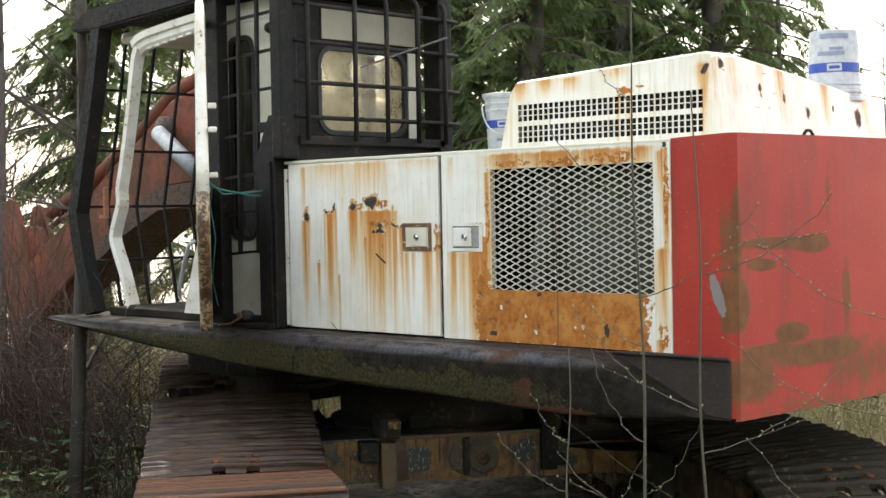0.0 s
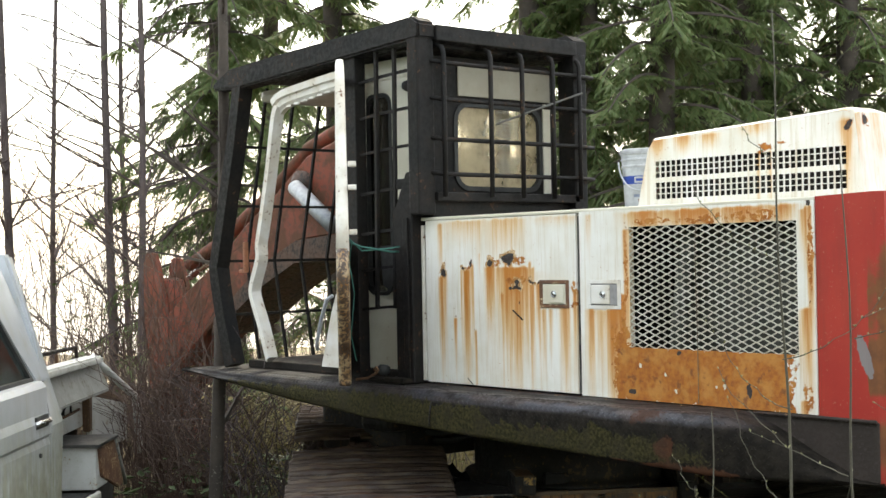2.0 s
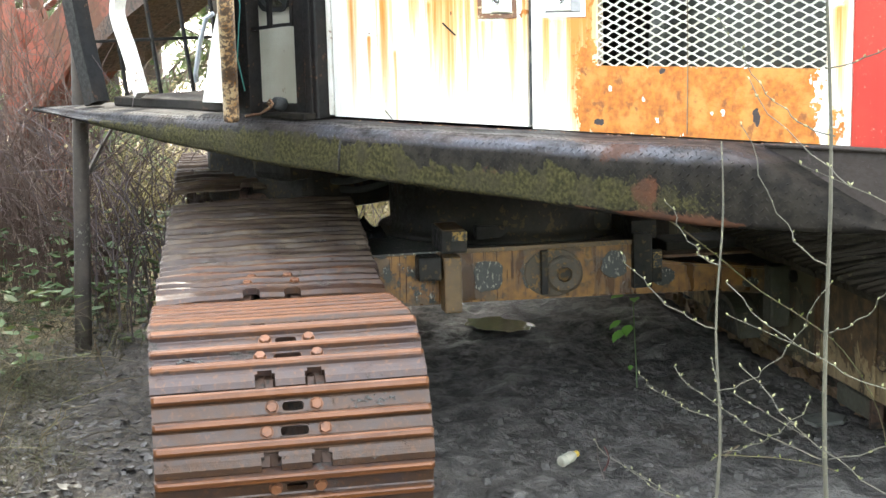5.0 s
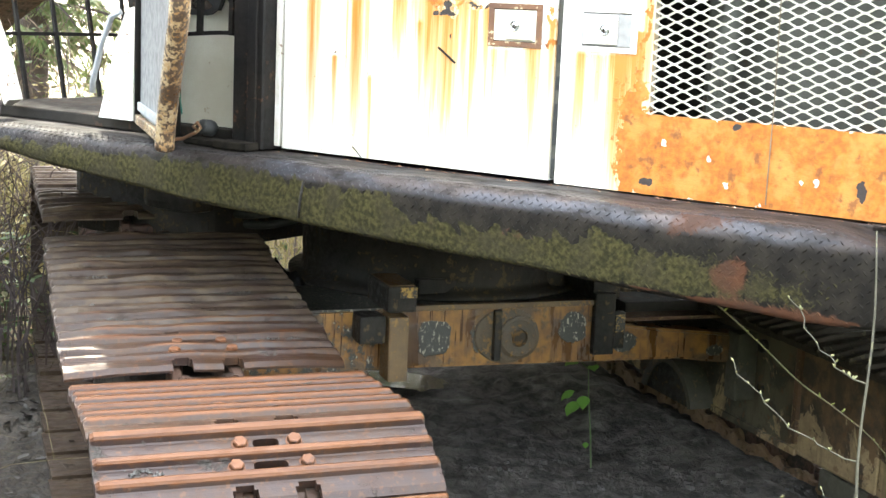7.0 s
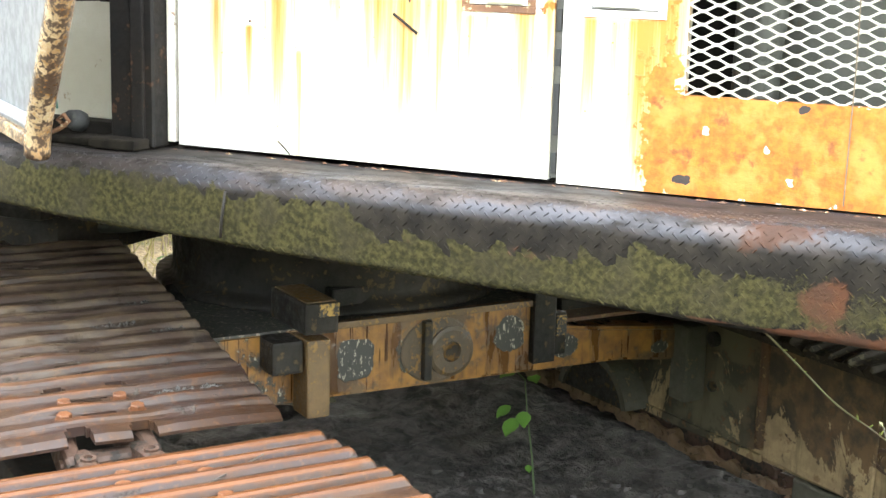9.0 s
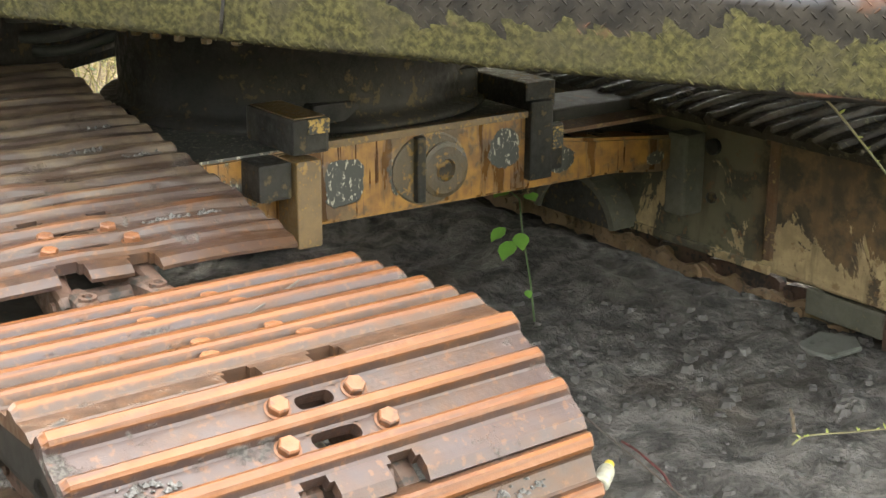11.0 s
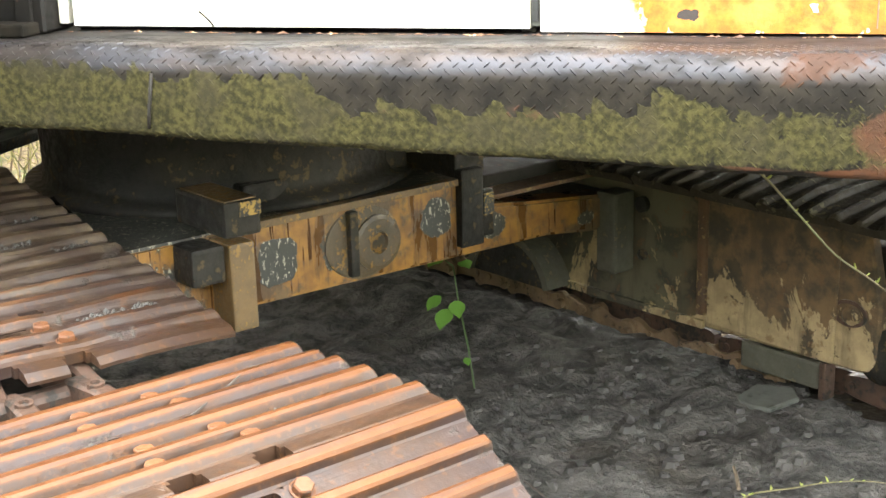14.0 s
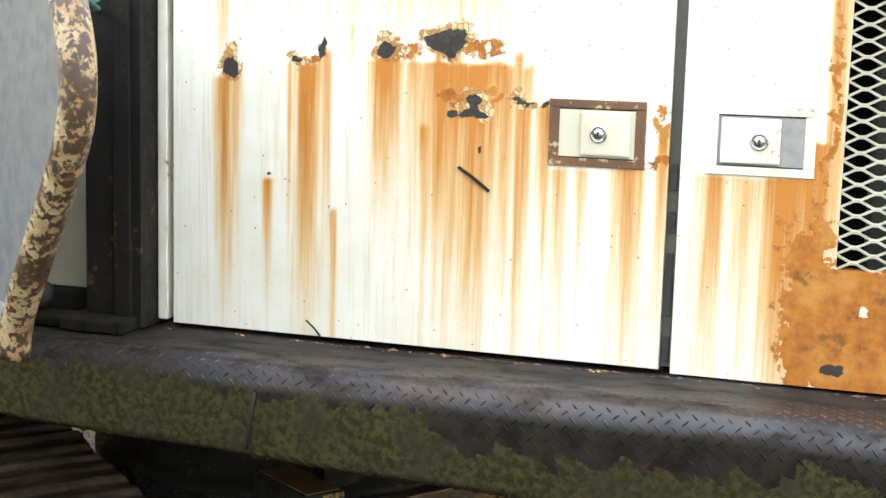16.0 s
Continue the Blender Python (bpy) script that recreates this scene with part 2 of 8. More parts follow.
M_RUBBER = worn_steel("black_rubber", (0.018, 0.018, 0.018), (0.03, 0.03, 0.028), (0.05, 0.048, 0.042), (0.6, 0.85))
M_GREASE = worn_steel("black_grease", (0.012, 0.011, 0.010), (0.028, 0.024, 0.019), (0.075, 0.052, 0.026), (0.42, 0.8), 0, 1.6, 0.6, 0.8, 0.2)
# near black; also used where insides should look shaded
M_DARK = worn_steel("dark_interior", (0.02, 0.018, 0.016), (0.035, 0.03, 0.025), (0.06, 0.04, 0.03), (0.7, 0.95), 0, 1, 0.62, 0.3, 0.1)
M_GALV = worn_steel("dusty_grey_metal", (0.095, 0.094, 0.08), (0.06, 0.058, 0.05), (0.08, 0.06, 0.04), (0.4, 0.65), 0.3)
M_CHROME = worn_steel("dull_chrome", (0.6, 0.6, 0.6), (0.5, 0.5, 0.49), (0.3, 0.28, 0.25), (0.15, 0.3), 1.0, 1, 0.72)
M_MESH = worn_steel("white_painted_mesh", (0.72, 0.7, 0.62), (0.58, 0.54, 0.44), (0.3, 0.2, 0.1), (0.4, 0.6), 0, 2, 0.7)
M_DARKRUST = worn_steel("dark_flaked_rust", (0.10, 0.05, 0.03), (0.17, 0.075, 0.03), (0.45, 0.36, 0.22), (0.6, 0.85), 0, 3, 0.6, 0.6)
M_BOLT = worn_steel("rusty_bolt", (0.33, 0.13, 0.06), (0.22, 0.09, 0.045), (0.12, 0.07, 0.05), (0.5, 0.75), 0.2, 3)
M_STONE = worn_steel("pale_slate", (0.10, 0.10, 0.085), (0.065, 0.065, 0.055), (0.04, 0.04, 0.03), (0.7, 0.9))
M_BARK = worn_steel("rough_bark", (0.085, 0.066, 0.052), (0.05, 0.04, 0.033), (0.16, 0.15, 0.12), (0.8, 0.95), 0, 2.0, 0.66, 1.0)
M_BANK = worn_steel("brown_earth_and_bracken", (0.16, 0.105, 0.062), (0.095, 0.062, 0.04), (0.26, 0.19, 0.11), (0.85, 0.98), 0, 1.0, 0.58, 1.0)
M_ALDER = worn_steel("smooth_alder_bark", (0.10, 0.075, 0.07), (0.065, 0.05, 0.05), (0.2, 0.17, 0.15), (0.7, 0.9), 0, 2.0, 0.66, 0.6)
M_TWIG = worn_steel("grey_brown_twigs", (0.2, 0.15, 0.095), (0.12, 0.085, 0.06), (0.3, 0.24, 0.14), (0.7, 0.9))
M_REDTWIG = worn_steel("red_brown_canes", (0.105, 0.062, 0.045), (0.065, 0.043, 0.034), (0.18, 0.13, 0.08), (0.6, 0.85))
M_RUNNER = worn_steel("olive_bramble_stem", (0.13, 0.125, 0.05), (0.12, 0.08, 0.045), (0.2, 0.19, 0.08), (0.6, 0.85), 0, 1)
M_SAPLING = worn_steel("sapling_bark", (0.085, 0.076, 0.048), (0.055, 0.050, 0.034), (0.12, 0.11, 0.065), (0.6, 0.85), 0, 3)


def foliage(name, c1, c2, c3, light=0.3):
    k = Nodes(name)
    n = k.t.nodes.new("ShaderNodeNewGeometry")
    isl = n.outputs["Random Per Island"]
    col = k.mix(k.ramp(isl, 0.0, 0.8), c1, c2)
    col = k.mix(k.ramp(isl, 0.85, 0.95), col, c3)
    col = k.mix(k.math("MULTIPLY", k.ramp(k.noise(1.2, 2), 0.4, 0.7), 0.5), col, c2)
    k.put(k.b.inputs["Transmission Weight"], 0.0)
    m = k.done(col, 0.55)
    tr = k.t.nodes.new("ShaderNodeBsdfTranslucent")
    k.put(tr.inputs["Color"], col)
    mx = k.t.nodes.new("ShaderNodeMixShader")
    mx.inputs[0].default_value = light
    k.t.links.new(k.b.outputs[0], mx.inputs[1])
    k.t.links.new(tr.outputs[0], mx.inputs[2])
    k.t.links.new(mx.outputs[0], k.t.nodes["Material Output"].inputs["Surface"])
    return m


M_NEEDLE = foliage("conifer_needles", (0.10, 0.15, 0.05), (0.155, 0.2, 0.075), (0.21, 0.19, 0.09), 0.5)
M_LEAF = foliage("fresh_green_leaf", (0.10, 0.24, 0.035), (0.15, 0.30, 0.05), (0.2, 0.3, 0.06), 0.4)
M_IVY = foliage("bramble_leaf", (0.04, 0.075, 0.02), (0.065, 0.1, 0.028), (0.11, 0.11, 0.04), 0.3)
M_BUD = foliage("pale_bud", (0.24, 0.225, 0.1), (0.19, 0.19, 0.085), (0.3, 0.28, 0.14), 0.25)
M_SHOOT = foliage("yellow_green_bud", (0.34, 0.34, 0.09), (0.27, 0.31, 0.07), (0.4, 0.36, 0.14), 0.3)
M_LITTER = foliage("dead_leaves", (0.032, 0.028, 0.024), (0.046, 0.041, 0.037), (0.085, 0.08, 0.075), 0.1)
M_WEED = foliage("dull_brown_weeds", (0.065, 0.048, 0.024), (0.045, 0.042, 0.018), (0.10, 0.095, 0.035), 0.25)
M_DRYGRASS = foliage("dry_grass", (0.38, 0.3, 0.13), (0.28, 0.24, 0.09), (0.16, 0.18, 0.055), 0.4)


def red_paint():
    k = Nodes("faded_red_paint")
    big, mid = k.noise(2.2, 5), k.noise(14, 6)
    drip = k.noise(1.0, 5, k.stretch(k.pos, 9, 9, 1.4))
    col = k.mix(k.ramp(big, 0.3, 0.75), (0.33, 0.026, 0.018), (0.40, 0.042, 0.024))
    col = k.mix(k.math("MULTIPLY", k.ramp(drip, 0.46, 0.72), 0.6), col, (0.2, 0.034, 0.022))
    col = k.mix(k.math("MULTIPLY", k.ramp(k.noise(1.0, 4, k.stretch(k.pos, 38, 38, 1.6)), 0.64, 0.74), 0.35), col, (0.14, 0.05, 0.028))
    col = k.mix(k.math("MULTIPLY", k.ramp(k.noise(95, 3), 0.66, 0.7), 0.6), col, (0.4, 0.2, 0.14))
    grime = k.math("ADD", k.attr("grime"), k.math("MULTIPLY", k.math("SUBTRACT", mid, 0.5), 0.9))
    g = k.math("MULTIPLY", k.ramp(grime, 0.35, 0.75), 0.85)
    col = k.mix(g, col, k.mix(k.ramp(mid, 0.35, 0.65), (0.10, 0.06, 0.025), (0.16, 0.085, 0.03)))
    bare = k.ramp(k.math("ADD", k.attr("bare"), k.math("MULTIPLY", k.math("SUBTRACT", k.noise(40, 4), 0.5), 0.7)), 0.45, 0.55)
    col = k.mix(bare, col, (0.22, 0.19, 0.18))
    k.put(k.b.inputs["Specular IOR Level"], 0.3)
    return k.done(col, k.blend(g, 0.52, 0.85), 0.0, k.math("ADD", k.math("MULTIPLY", mid, 0.3), g), 0.25, 0.004)


M_RED = red_paint()


def boom_red():
    k = Nodes("weathered_red_boom_paint")
    big, mid = k.noise(1.8, 5), k.noise(9, 6)
    col = k.mix(k.ramp(big, 0.35, 0.7), (0.19, 0.036, 0.013), (0.11, 0.032, 0.015))
    r = k.ramp(k.math("ADD", k.math("MULTIPLY", mid, 0.6), k.math("MULTIPLY", big, 0.4)), 0.45, 0.56)
    col = k.mix(r, col, (0.10, 0.042, 0.02))
    col = k.mix(k.math("MULTIPLY", k.ramp(k.noise(24, 5), 0.46, 0.6), 0.65), col, (0.085, 0.034, 0.017))
    return k.done(col, k.blend(r, 0.68, 0.9), 0, mid, 0.4, 0.006)


M_BOOM = boom_red()


def deck_steel():
    """Dark checker plate: moss, boot-polished steel with sky sheen, and rust by masks on the mesh."""
    k = Nodes("mossy_checker_plate")
    mid, fine = k.noise(20, 6), k.noise(120, 4)
    col = k.mix(k.ramp(mid, 0.35, 0.65), (0.008, 0.0066, 0.0052), (0.019, 0.0155, 0.0115))
    wear_sheen = k.math("MULTIPLY", k.attr("wear_sheen"), k.ramp(k.noise(14, 5, k.stretch(k.pos, 0.6, 1.4, 1.4)), 0.25, 0.6))
    # violet and blue-grey tones put the sky's sheen into the colour
    col = k.mix(k.math("MULTIPLY", wear_sheen, 0.85), col, k.mix(k.ramp(k.noise(5, 3, k.stretch(k.pos, 1, 3, 3)), 0.42, 0.6), (0.050, 0.036, 0.034), (0.038, 0.038, 0.048)))
    grow = k.math("ADD", k.attr("moss"), k.math("ADD", k.math("MULTIPLY", k.math("SUBTRACT", mid, 0.5), 0.45), k.math("MULTIPLY", k.math("SUBTRACT", fine, 0.5), 0.5)))
    moss = k.ramp(grow, 0.34, 0.46)
    mcol = k.mix(k.ramp(k.noise(70, 5), 0.35, 0.68), (0.019, 0.017, 0.008), (0.056, 0.049, 0.018))
    mcol = k.mix(k.math("MULTIPLY", k.ramp(k.noise(9, 4), 0.45, 0.65), 0.6), mcol, (0.032, 0.027, 0.016))
    col = k.mix(k.math("MULTIPLY", moss, 0.92), col, mcol)
    rust = k.ramp(k.math("ADD", k.attr("rust"), k.math("MULTIPLY", k.math("SUBTRACT", k.noise(40, 5), 0.5), 0.9)), 0.45, 0.75)
    col = k.mix(k.math("MULTIPLY", rust, 0.85), col, k.mix(k.ramp(mid, 0.35, 0.65), (0.085, 0.035, 0.018), (0.055, 0.027, 0.017)))
    height = k.math("ADD", k.math("MULTIPLY", k.math("MULTIPLY", moss, fine), 0.7), k.math("ADD", k.math("MULTIPLY", mid, 0.4), k.math("MULTIPLY", fine, 0.25)))
    k.put(k.b.inputs["Specular IOR Level"], k.blend(wear_sheen, 0.12, 0.6))
    rough = k.blend(k.math("MAXIMUM", moss, rust), k.blend(wear_sheen, 0.8, 0.36), 0.95)
    return k.done(col, rough, k.math("MULTIPLY", wear_sheen, 0.35), height, 0.45, 0.006)


M_DECK = deck_steel()


def shoe_steel():
    k = Nodes("rusty_track_steel")
    k.put(k.b.inputs["Specular IOR Level"], 0.4)
    big, mid, fine = k.noise(5, 5), k.noise(26, 6), k.noise(150, 4)
    z = k.axis(k.obj, "Z")
    streak = k.noise(1.0, 5, k.stretch(k.obj, 60, 3, 60))
    # bare flats between the ribs: violet-brown steel under thin rust
    col = k.mix(k.ramp(mid, 0.3, 0.7), (0.036, 0.020, 0.013), (0.056, 0.026, 0.012))
    col = k.mix(k.math("MULTIPLY", k.ramp(k.math("ADD", k.math("MULTIPLY", big, 0.7), k.math("MULTIPLY", k.rand, 0.3)), 0.46, 0.64), 0.55), col, (0.034, 0.024, 0.026))
    # bright orange rust along the ribs
    rib = k.ramp(k.math("ADD", z, k.math("MULTIPLY", k.math("SUBTRACT", mid, 0.5), 0.012)), 0.021, 0.030)
    col = k.mix(rib, col, k.mix(k.ramp(streak, 0.35, 0.65), (0.125, 0.043, 0.011), (0.078, 0.027, 0.009)))
    col = k.mix(k.math("MULTIPLY", k.ramp(streak, 0.55, 0.72), 0.55), col, (0.030, 0.018, 0.013))
    col = k.mix(k.math("MULTIPLY", k.ramp(k.noise(60, 5), 0.56, 0.64), 0.45), col, (0.115, 0.048, 0.017))
    dirt = k.math("MULTIPLY", k.ramp(k.math("ADD", k.math("MULTIPLY", big, 0.6), k.math("MULTIPLY", mid, 0.4)), 0.57, 0.63), k.ramp(z, 0.026, 0.016))
    col = k.mix(dirt, col, k.mix(k.ramp(fine, 0.4, 0.6), (0.026, 0.022, 0.019), (0.068, 0.060, 0.052)))
    # the run under the cab is the older, browner one
    old = k.ramp(k.math("SUBTRACT", k.math("MULTIPLY", k.axis(k.pos, "X"), 0.819), k.math("MULTIPLY", k.axis(k.pos, "Y"), 0.574)), 0.45, -0.35)
    bleached = k.mix(k.ramp(k.noise(9, 5, k.stretch(k.obj, 2.5, 0.8, 1)), 0.45, 0.62), (0.034, 0.022, 0.015), (0.085, 0.060, 0.036))
    col = k.mix(k.math("MULTIPLY", old, 0.8), col, bleached)
    rough = k.blend(dirt, k.blend(k.ramp(mid, 0.3, 0.7), 0.30, 0.52), 0.95)
    return k.done(col, k.math("ADD", rough, k.math("MULTIPLY", old, 0.12)), 0.15, k.math("ADD", k.math("ADD", mid, k.math("MULTIPLY", streak, 0.6)), k.math("MULTIPLY", dirt, 1.2)), 0.40, 0.005)


M_SHOE = shoe_steel()
M_BOLTHEAD = worn_steel("orange_rusted_bolt_head", (0.16, 0.058, 0.020), (0.11, 0.042, 0.017), (0.06, 0.03, 0.018), (0.45, 0.7), 0.1, 4)
M_RUSTBAR = worn_steel("brown_rusted_bar", (0.115, 0.055, 0.024), (0.07, 0.04, 0.022), (0.2, 0.13, 0.06), (0.7, 0.9), 0, 3, 0.6, 0.6)
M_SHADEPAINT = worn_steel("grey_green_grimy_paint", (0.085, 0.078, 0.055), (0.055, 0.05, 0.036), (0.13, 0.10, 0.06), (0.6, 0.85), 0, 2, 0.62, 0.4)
M_YELLOWWORN = worn_steel("scraped_yellow_paint", (0.36, 0.22, 0.045), (0.24, 0.14, 0.03), (0.03, 0.026, 0.02), (0.4, 0.7), 0, 5, 0.52, 0.5)
M_GRIT = worn_steel("grey_dried_grit", (0.075, 0.07, 0.064), (0.045, 0.042, 0.038), (0.14, 0.13, 0.12), (0.85, 0.98), 0, 6, 0.6, 0.6)
M_PLASTIC = worn_steel("wet_black_plastic", (0.012, 0.012, 0.013), (0.02, 0.02, 0.021), (0.05, 0.05, 0.05), (0.05, 0.2), 0, 2, 0.66, 0.3, 0.8)
M_CORNER = worn_steel("dusty_grey_brown_sheet", (0.034, 0.025, 0.020), (0.023, 0.017, 0.013), (0.05, 0.038, 0.034), (0.55, 0.85), 0, 2.5, 0.6, 0.5, 0.3)
M_LINK = worn_steel("rusty_chain_link", (0.085, 0.043, 0.027), (0.055, 0.033, 0.023), (0.03, 0.025, 0.02), (0.45, 0.8), 0.2, 2, 0.58, 0.6)


def ochre_steel():
    k = Nodes("oil_stained_ochre_paint")
    big, mid = k.noise(3.5, 5), k.noise(18, 6)
    drip = k.noise(1.0, 6, k.stretch(k.pos, 13, 13, 2.2))
    col = k.mix(k.ramp(mid, 0.35, 0.65), (0.27, 0.125, 0.021), (0.17, 0.074, 0.015))
    worn = k.ramp(k.math("ADD", k.math("MULTIPLY", big, 0.55), k.math("MULTIPLY", k.noise(11, 6), 0.45)), 0.49, 0.545)
    col = k.mix(k.math("MULTIPLY", worn, 0.85), col, k.mix(k.ramp(mid, 0.4, 0.6), (0.105, 0.068, 0.034), (0.058, 0.038, 0.021)))
    col = k.mix(k.math("MULTIPLY", k.ramp(drip, 0.50, 0.60), 0.75), col, (0.062, 0.028, 0.012))
    thin = k.noise(1.0, 3, k.stretch(k.pos, 55, 55, 1.8))
    run = k.math("MULTIPLY", k.ramp(thin, 0.59, 0.615), k.ramp(k.noise(3.0, 3), 0.42, 0.55))
    col = k.mix(k.math("MULTIPLY", run, 0.85), col, (0.034, 0.012, 0.006))
    grease = k.ramp(k.math("ADD", k.attr("grease"), k.math("MULTIPLY", k.math("SUBTRACT", mid, 0.5), 1.1)), 0.44, 0.53)
    scrape = k.noise(1.0, 4, k.stretch(k.pos, 95, 95, 34))
    fleck = k.math("MAXIMUM", k.ramp(scrape, 0.60, 0.64), k.ramp(k.noise(70, 4), 0.63, 0.67))
    col = k.mix(grease, col, k.mix(k.math("MULTIPLY", fleck, 0.75), (0.034, 0.033, 0.028), (0.42, 0.39, 0.30)))
    wet = k.math("MAXIMUM", run, k.ramp(drip, 0.5, 0.62))
    return k.done(col, k.blend(grease, k.blend(wet, 0.5, 0.22), 0.42), 0.0, k.math("ADD", k.math("ADD", mid, grease), k.math("MULTIPLY", worn, 0.5)), 0.45, 0.005)


M_OCHRE = ochre_steel()
M_DISC = worn_steel("oil_caked_disc", (0.085, 0.055, 0.026), (0.036, 0.027, 0.018), (0.20, 0.105, 0.022), (0.3, 0.6), 0, 2.2, 0.585, 0.9)
# muddy steel, darkened further for the dim light on the far plates
M_FARSHOE = worn_steel("mud_and_shade_track_steel", (0.040, 0.030, 0.019), (0.022, 0.017, 0.011), (0.085, 0.070, 0.044), (0.5, 0.85), 0, 2, 0.62, 0.6, 0.2)
M_LOWCHAIN = worn_steel("mud_dried_chain_steel", (0.20, 0.125, 0.066), (0.115, 0.072, 0.04), (0.05, 0.036, 0.024), (0.7, 0.9), 0, 2.5, 0.62, 0.8)


def muddy_frame():
    k = Nodes("mud_caked_frame_steel")
    big, mid, fine = k.noise(3.0, 6), k.noise(16, 6), k.noise(90, 4)
    z = k.axis(k.pos, "Z")
    u = k.math("SUBTRACT", k.math("MULTIPLY", k.axis(k.pos, "X"), 0.819), k.math("MULTIPLY", k.axis(k.pos, "Y"), 0.574))
    front = k.ramp(u, -0.1, 0.2)
    col = k.mix(k.ramp(big, 0.35, 0.65), (0.105, 0.090, 0.052), (0.058, 0.050, 0.032))
    col = k.mix(front, col, k.mix(k.ramp(mid, 0.35, 0.65), (0.15, 0.088, 0.040), (0.066, 0.044, 0.026)))
    col = k.mix(k.math("MULTIPLY", k.ramp(k.noise(6, 6), 0.52, 0.6), 0.7), col, (0.036, 0.028, 0.018))
    # dried tan mud splashed up from below
    splash = k.math("ADD", k.noise(4.2, 6, k.stretch(k.pos, 1.2, 1.2, 0.7), 0.68, 0.5), k.math("MULTIPLY", k.math("SUBTRACT", 0.27, z), k.blend(front, 0.25, 0.95)))
    pale = k.ramp(splash, 0.535, 0.565)
    col = k.mix(pale, col, k.mix(k.ramp(mid, 0.3, 0.7), (0.36, 0.255, 0.135), (0.23, 0.16, 0.085)))
    rustrun = k.ramp(k.noise(1.0, 5, k.stretch(k.pos, 9, 9, 1.5)), 0.52, 0.66)
    col = k.mix(k.math("MULTIPLY", rustrun, 0.6), col, (0.055, 0.036, 0.02))
    col = k.mix(k.math("MULTIPLY", k.ramp(k.noise(24, 5), 0.58, 0.66), 0.6), col, (0.13, 0.065, 0.026))
    return k.done(col, 0.88, 0.0, k.math("ADD", k.math("MULTIPLY", mid, 0.6), pale), 0.5, 0.006)


M_FRAME = muddy_frame()


def mud_ground():
    k = Nodes("dark_wet_mud")
    big, mid, fine = k.noise(0.9, 5), k.noise(8, 6, warp=0.4), k.noise(48, 5)
    col = k.mix(k.ramp(mid, 0.38, 0.62), (0.032, 0.028, 0.024), (0.100, 0.090, 0.079))
    col = k.mix(k.math("MULTIPLY", k.ramp(fine, 0.48, 0.68), 0.4), col, (0.125, 0.115, 0.104))
    col = k.mix(k.math("MULTIPLY", k.ramp(k.noise(19, 6, warp=0.8), 0.52, 0.64), 0.6), col, (0.022, 0.019, 0.016))
    col = k.mix(k.math("MULTIPLY", k.ramp(big, 0.52, 0.7), 0.5), col, (0.085, 0.066, 0.045))
    # darker, browner ground among the weeds beside the truck
    dark_ground = k.ramp(k.math("ADD", k.math("MAXIMUM", k.math("SUBTRACT", k.math("MULTIPLY", k.axis(k.pos, "X"), -0.6), k.math("MULTIPLY", k.axis(k.pos, "Y"), 0.8)), -5.0), k.math("MULTIPLY", k.math("SUBTRACT", k.noise(2.0, 5), 0.5), 1.6)), 0.2, 0.9)
    col = k.mix(k.math("MULTIPLY", dark_ground, 0.85), col, k.mix(k.ramp(k.noise(34, 5), 0.4, 0.62), (0.016, 0.013, 0.010), (0.045, 0.034, 0.022)))
    # pale dead leaves and dry grass cover the ground under the trees
    x, y = k.axis(k.pos, "X"), k.axis(k.pos, "Y")
    away = k.math("MAXIMUM", k.math("SUBTRACT", -2.3, x), k.math("MINIMUM", k.math("SUBTRACT", y, 2.9), k.math("SUBTRACT", 1.6, x)))
    wood = k.ramp(k.math("ADD", away, k.math("MULTIPLY", k.math("SUBTRACT", k.noise(1.5, 5), 0.5), 1.6)), -0.2, 0.6)
    dead = k.mix(k.ramp(k.noise(30, 5), 0.35, 0.65), (0.30, 0.225, 0.125), (0.135, 0.10, 0.062))
    dead = k.mix(k.math("MULTIPLY", k.ramp(k.noise(4, 5), 0.5, 0.62), 0.7), dead, (0.09, 0.10, 0.04))
    col = k.mix(wood, col, dead)
    wet = k.math("MULTIPLY", k.ramp(k.noise(1.6, 4), 0.45, 0.6), k.math("SUBTRACT", 1.0, wood))
    h = k.math("ADD", k.math("MULTIPLY", mid, 1.0), k.math("MULTIPLY", fine, 0.3))
    k.put(k.b.inputs["Specular IOR Level"], 0.4)
    return k.done(col, k.blend(wet, 0.9, 0.5), 0.0, h, 1.0, 0.05)


M_MUD = mud_ground()
M_CLOD = worn_steel("mud_clods", (0.040, 0.036, 0.032), (0.065, 0.058, 0.052), (0.095, 0.088, 0.08), (0.8, 0.95), 0, 3, 0.62, 0.8)


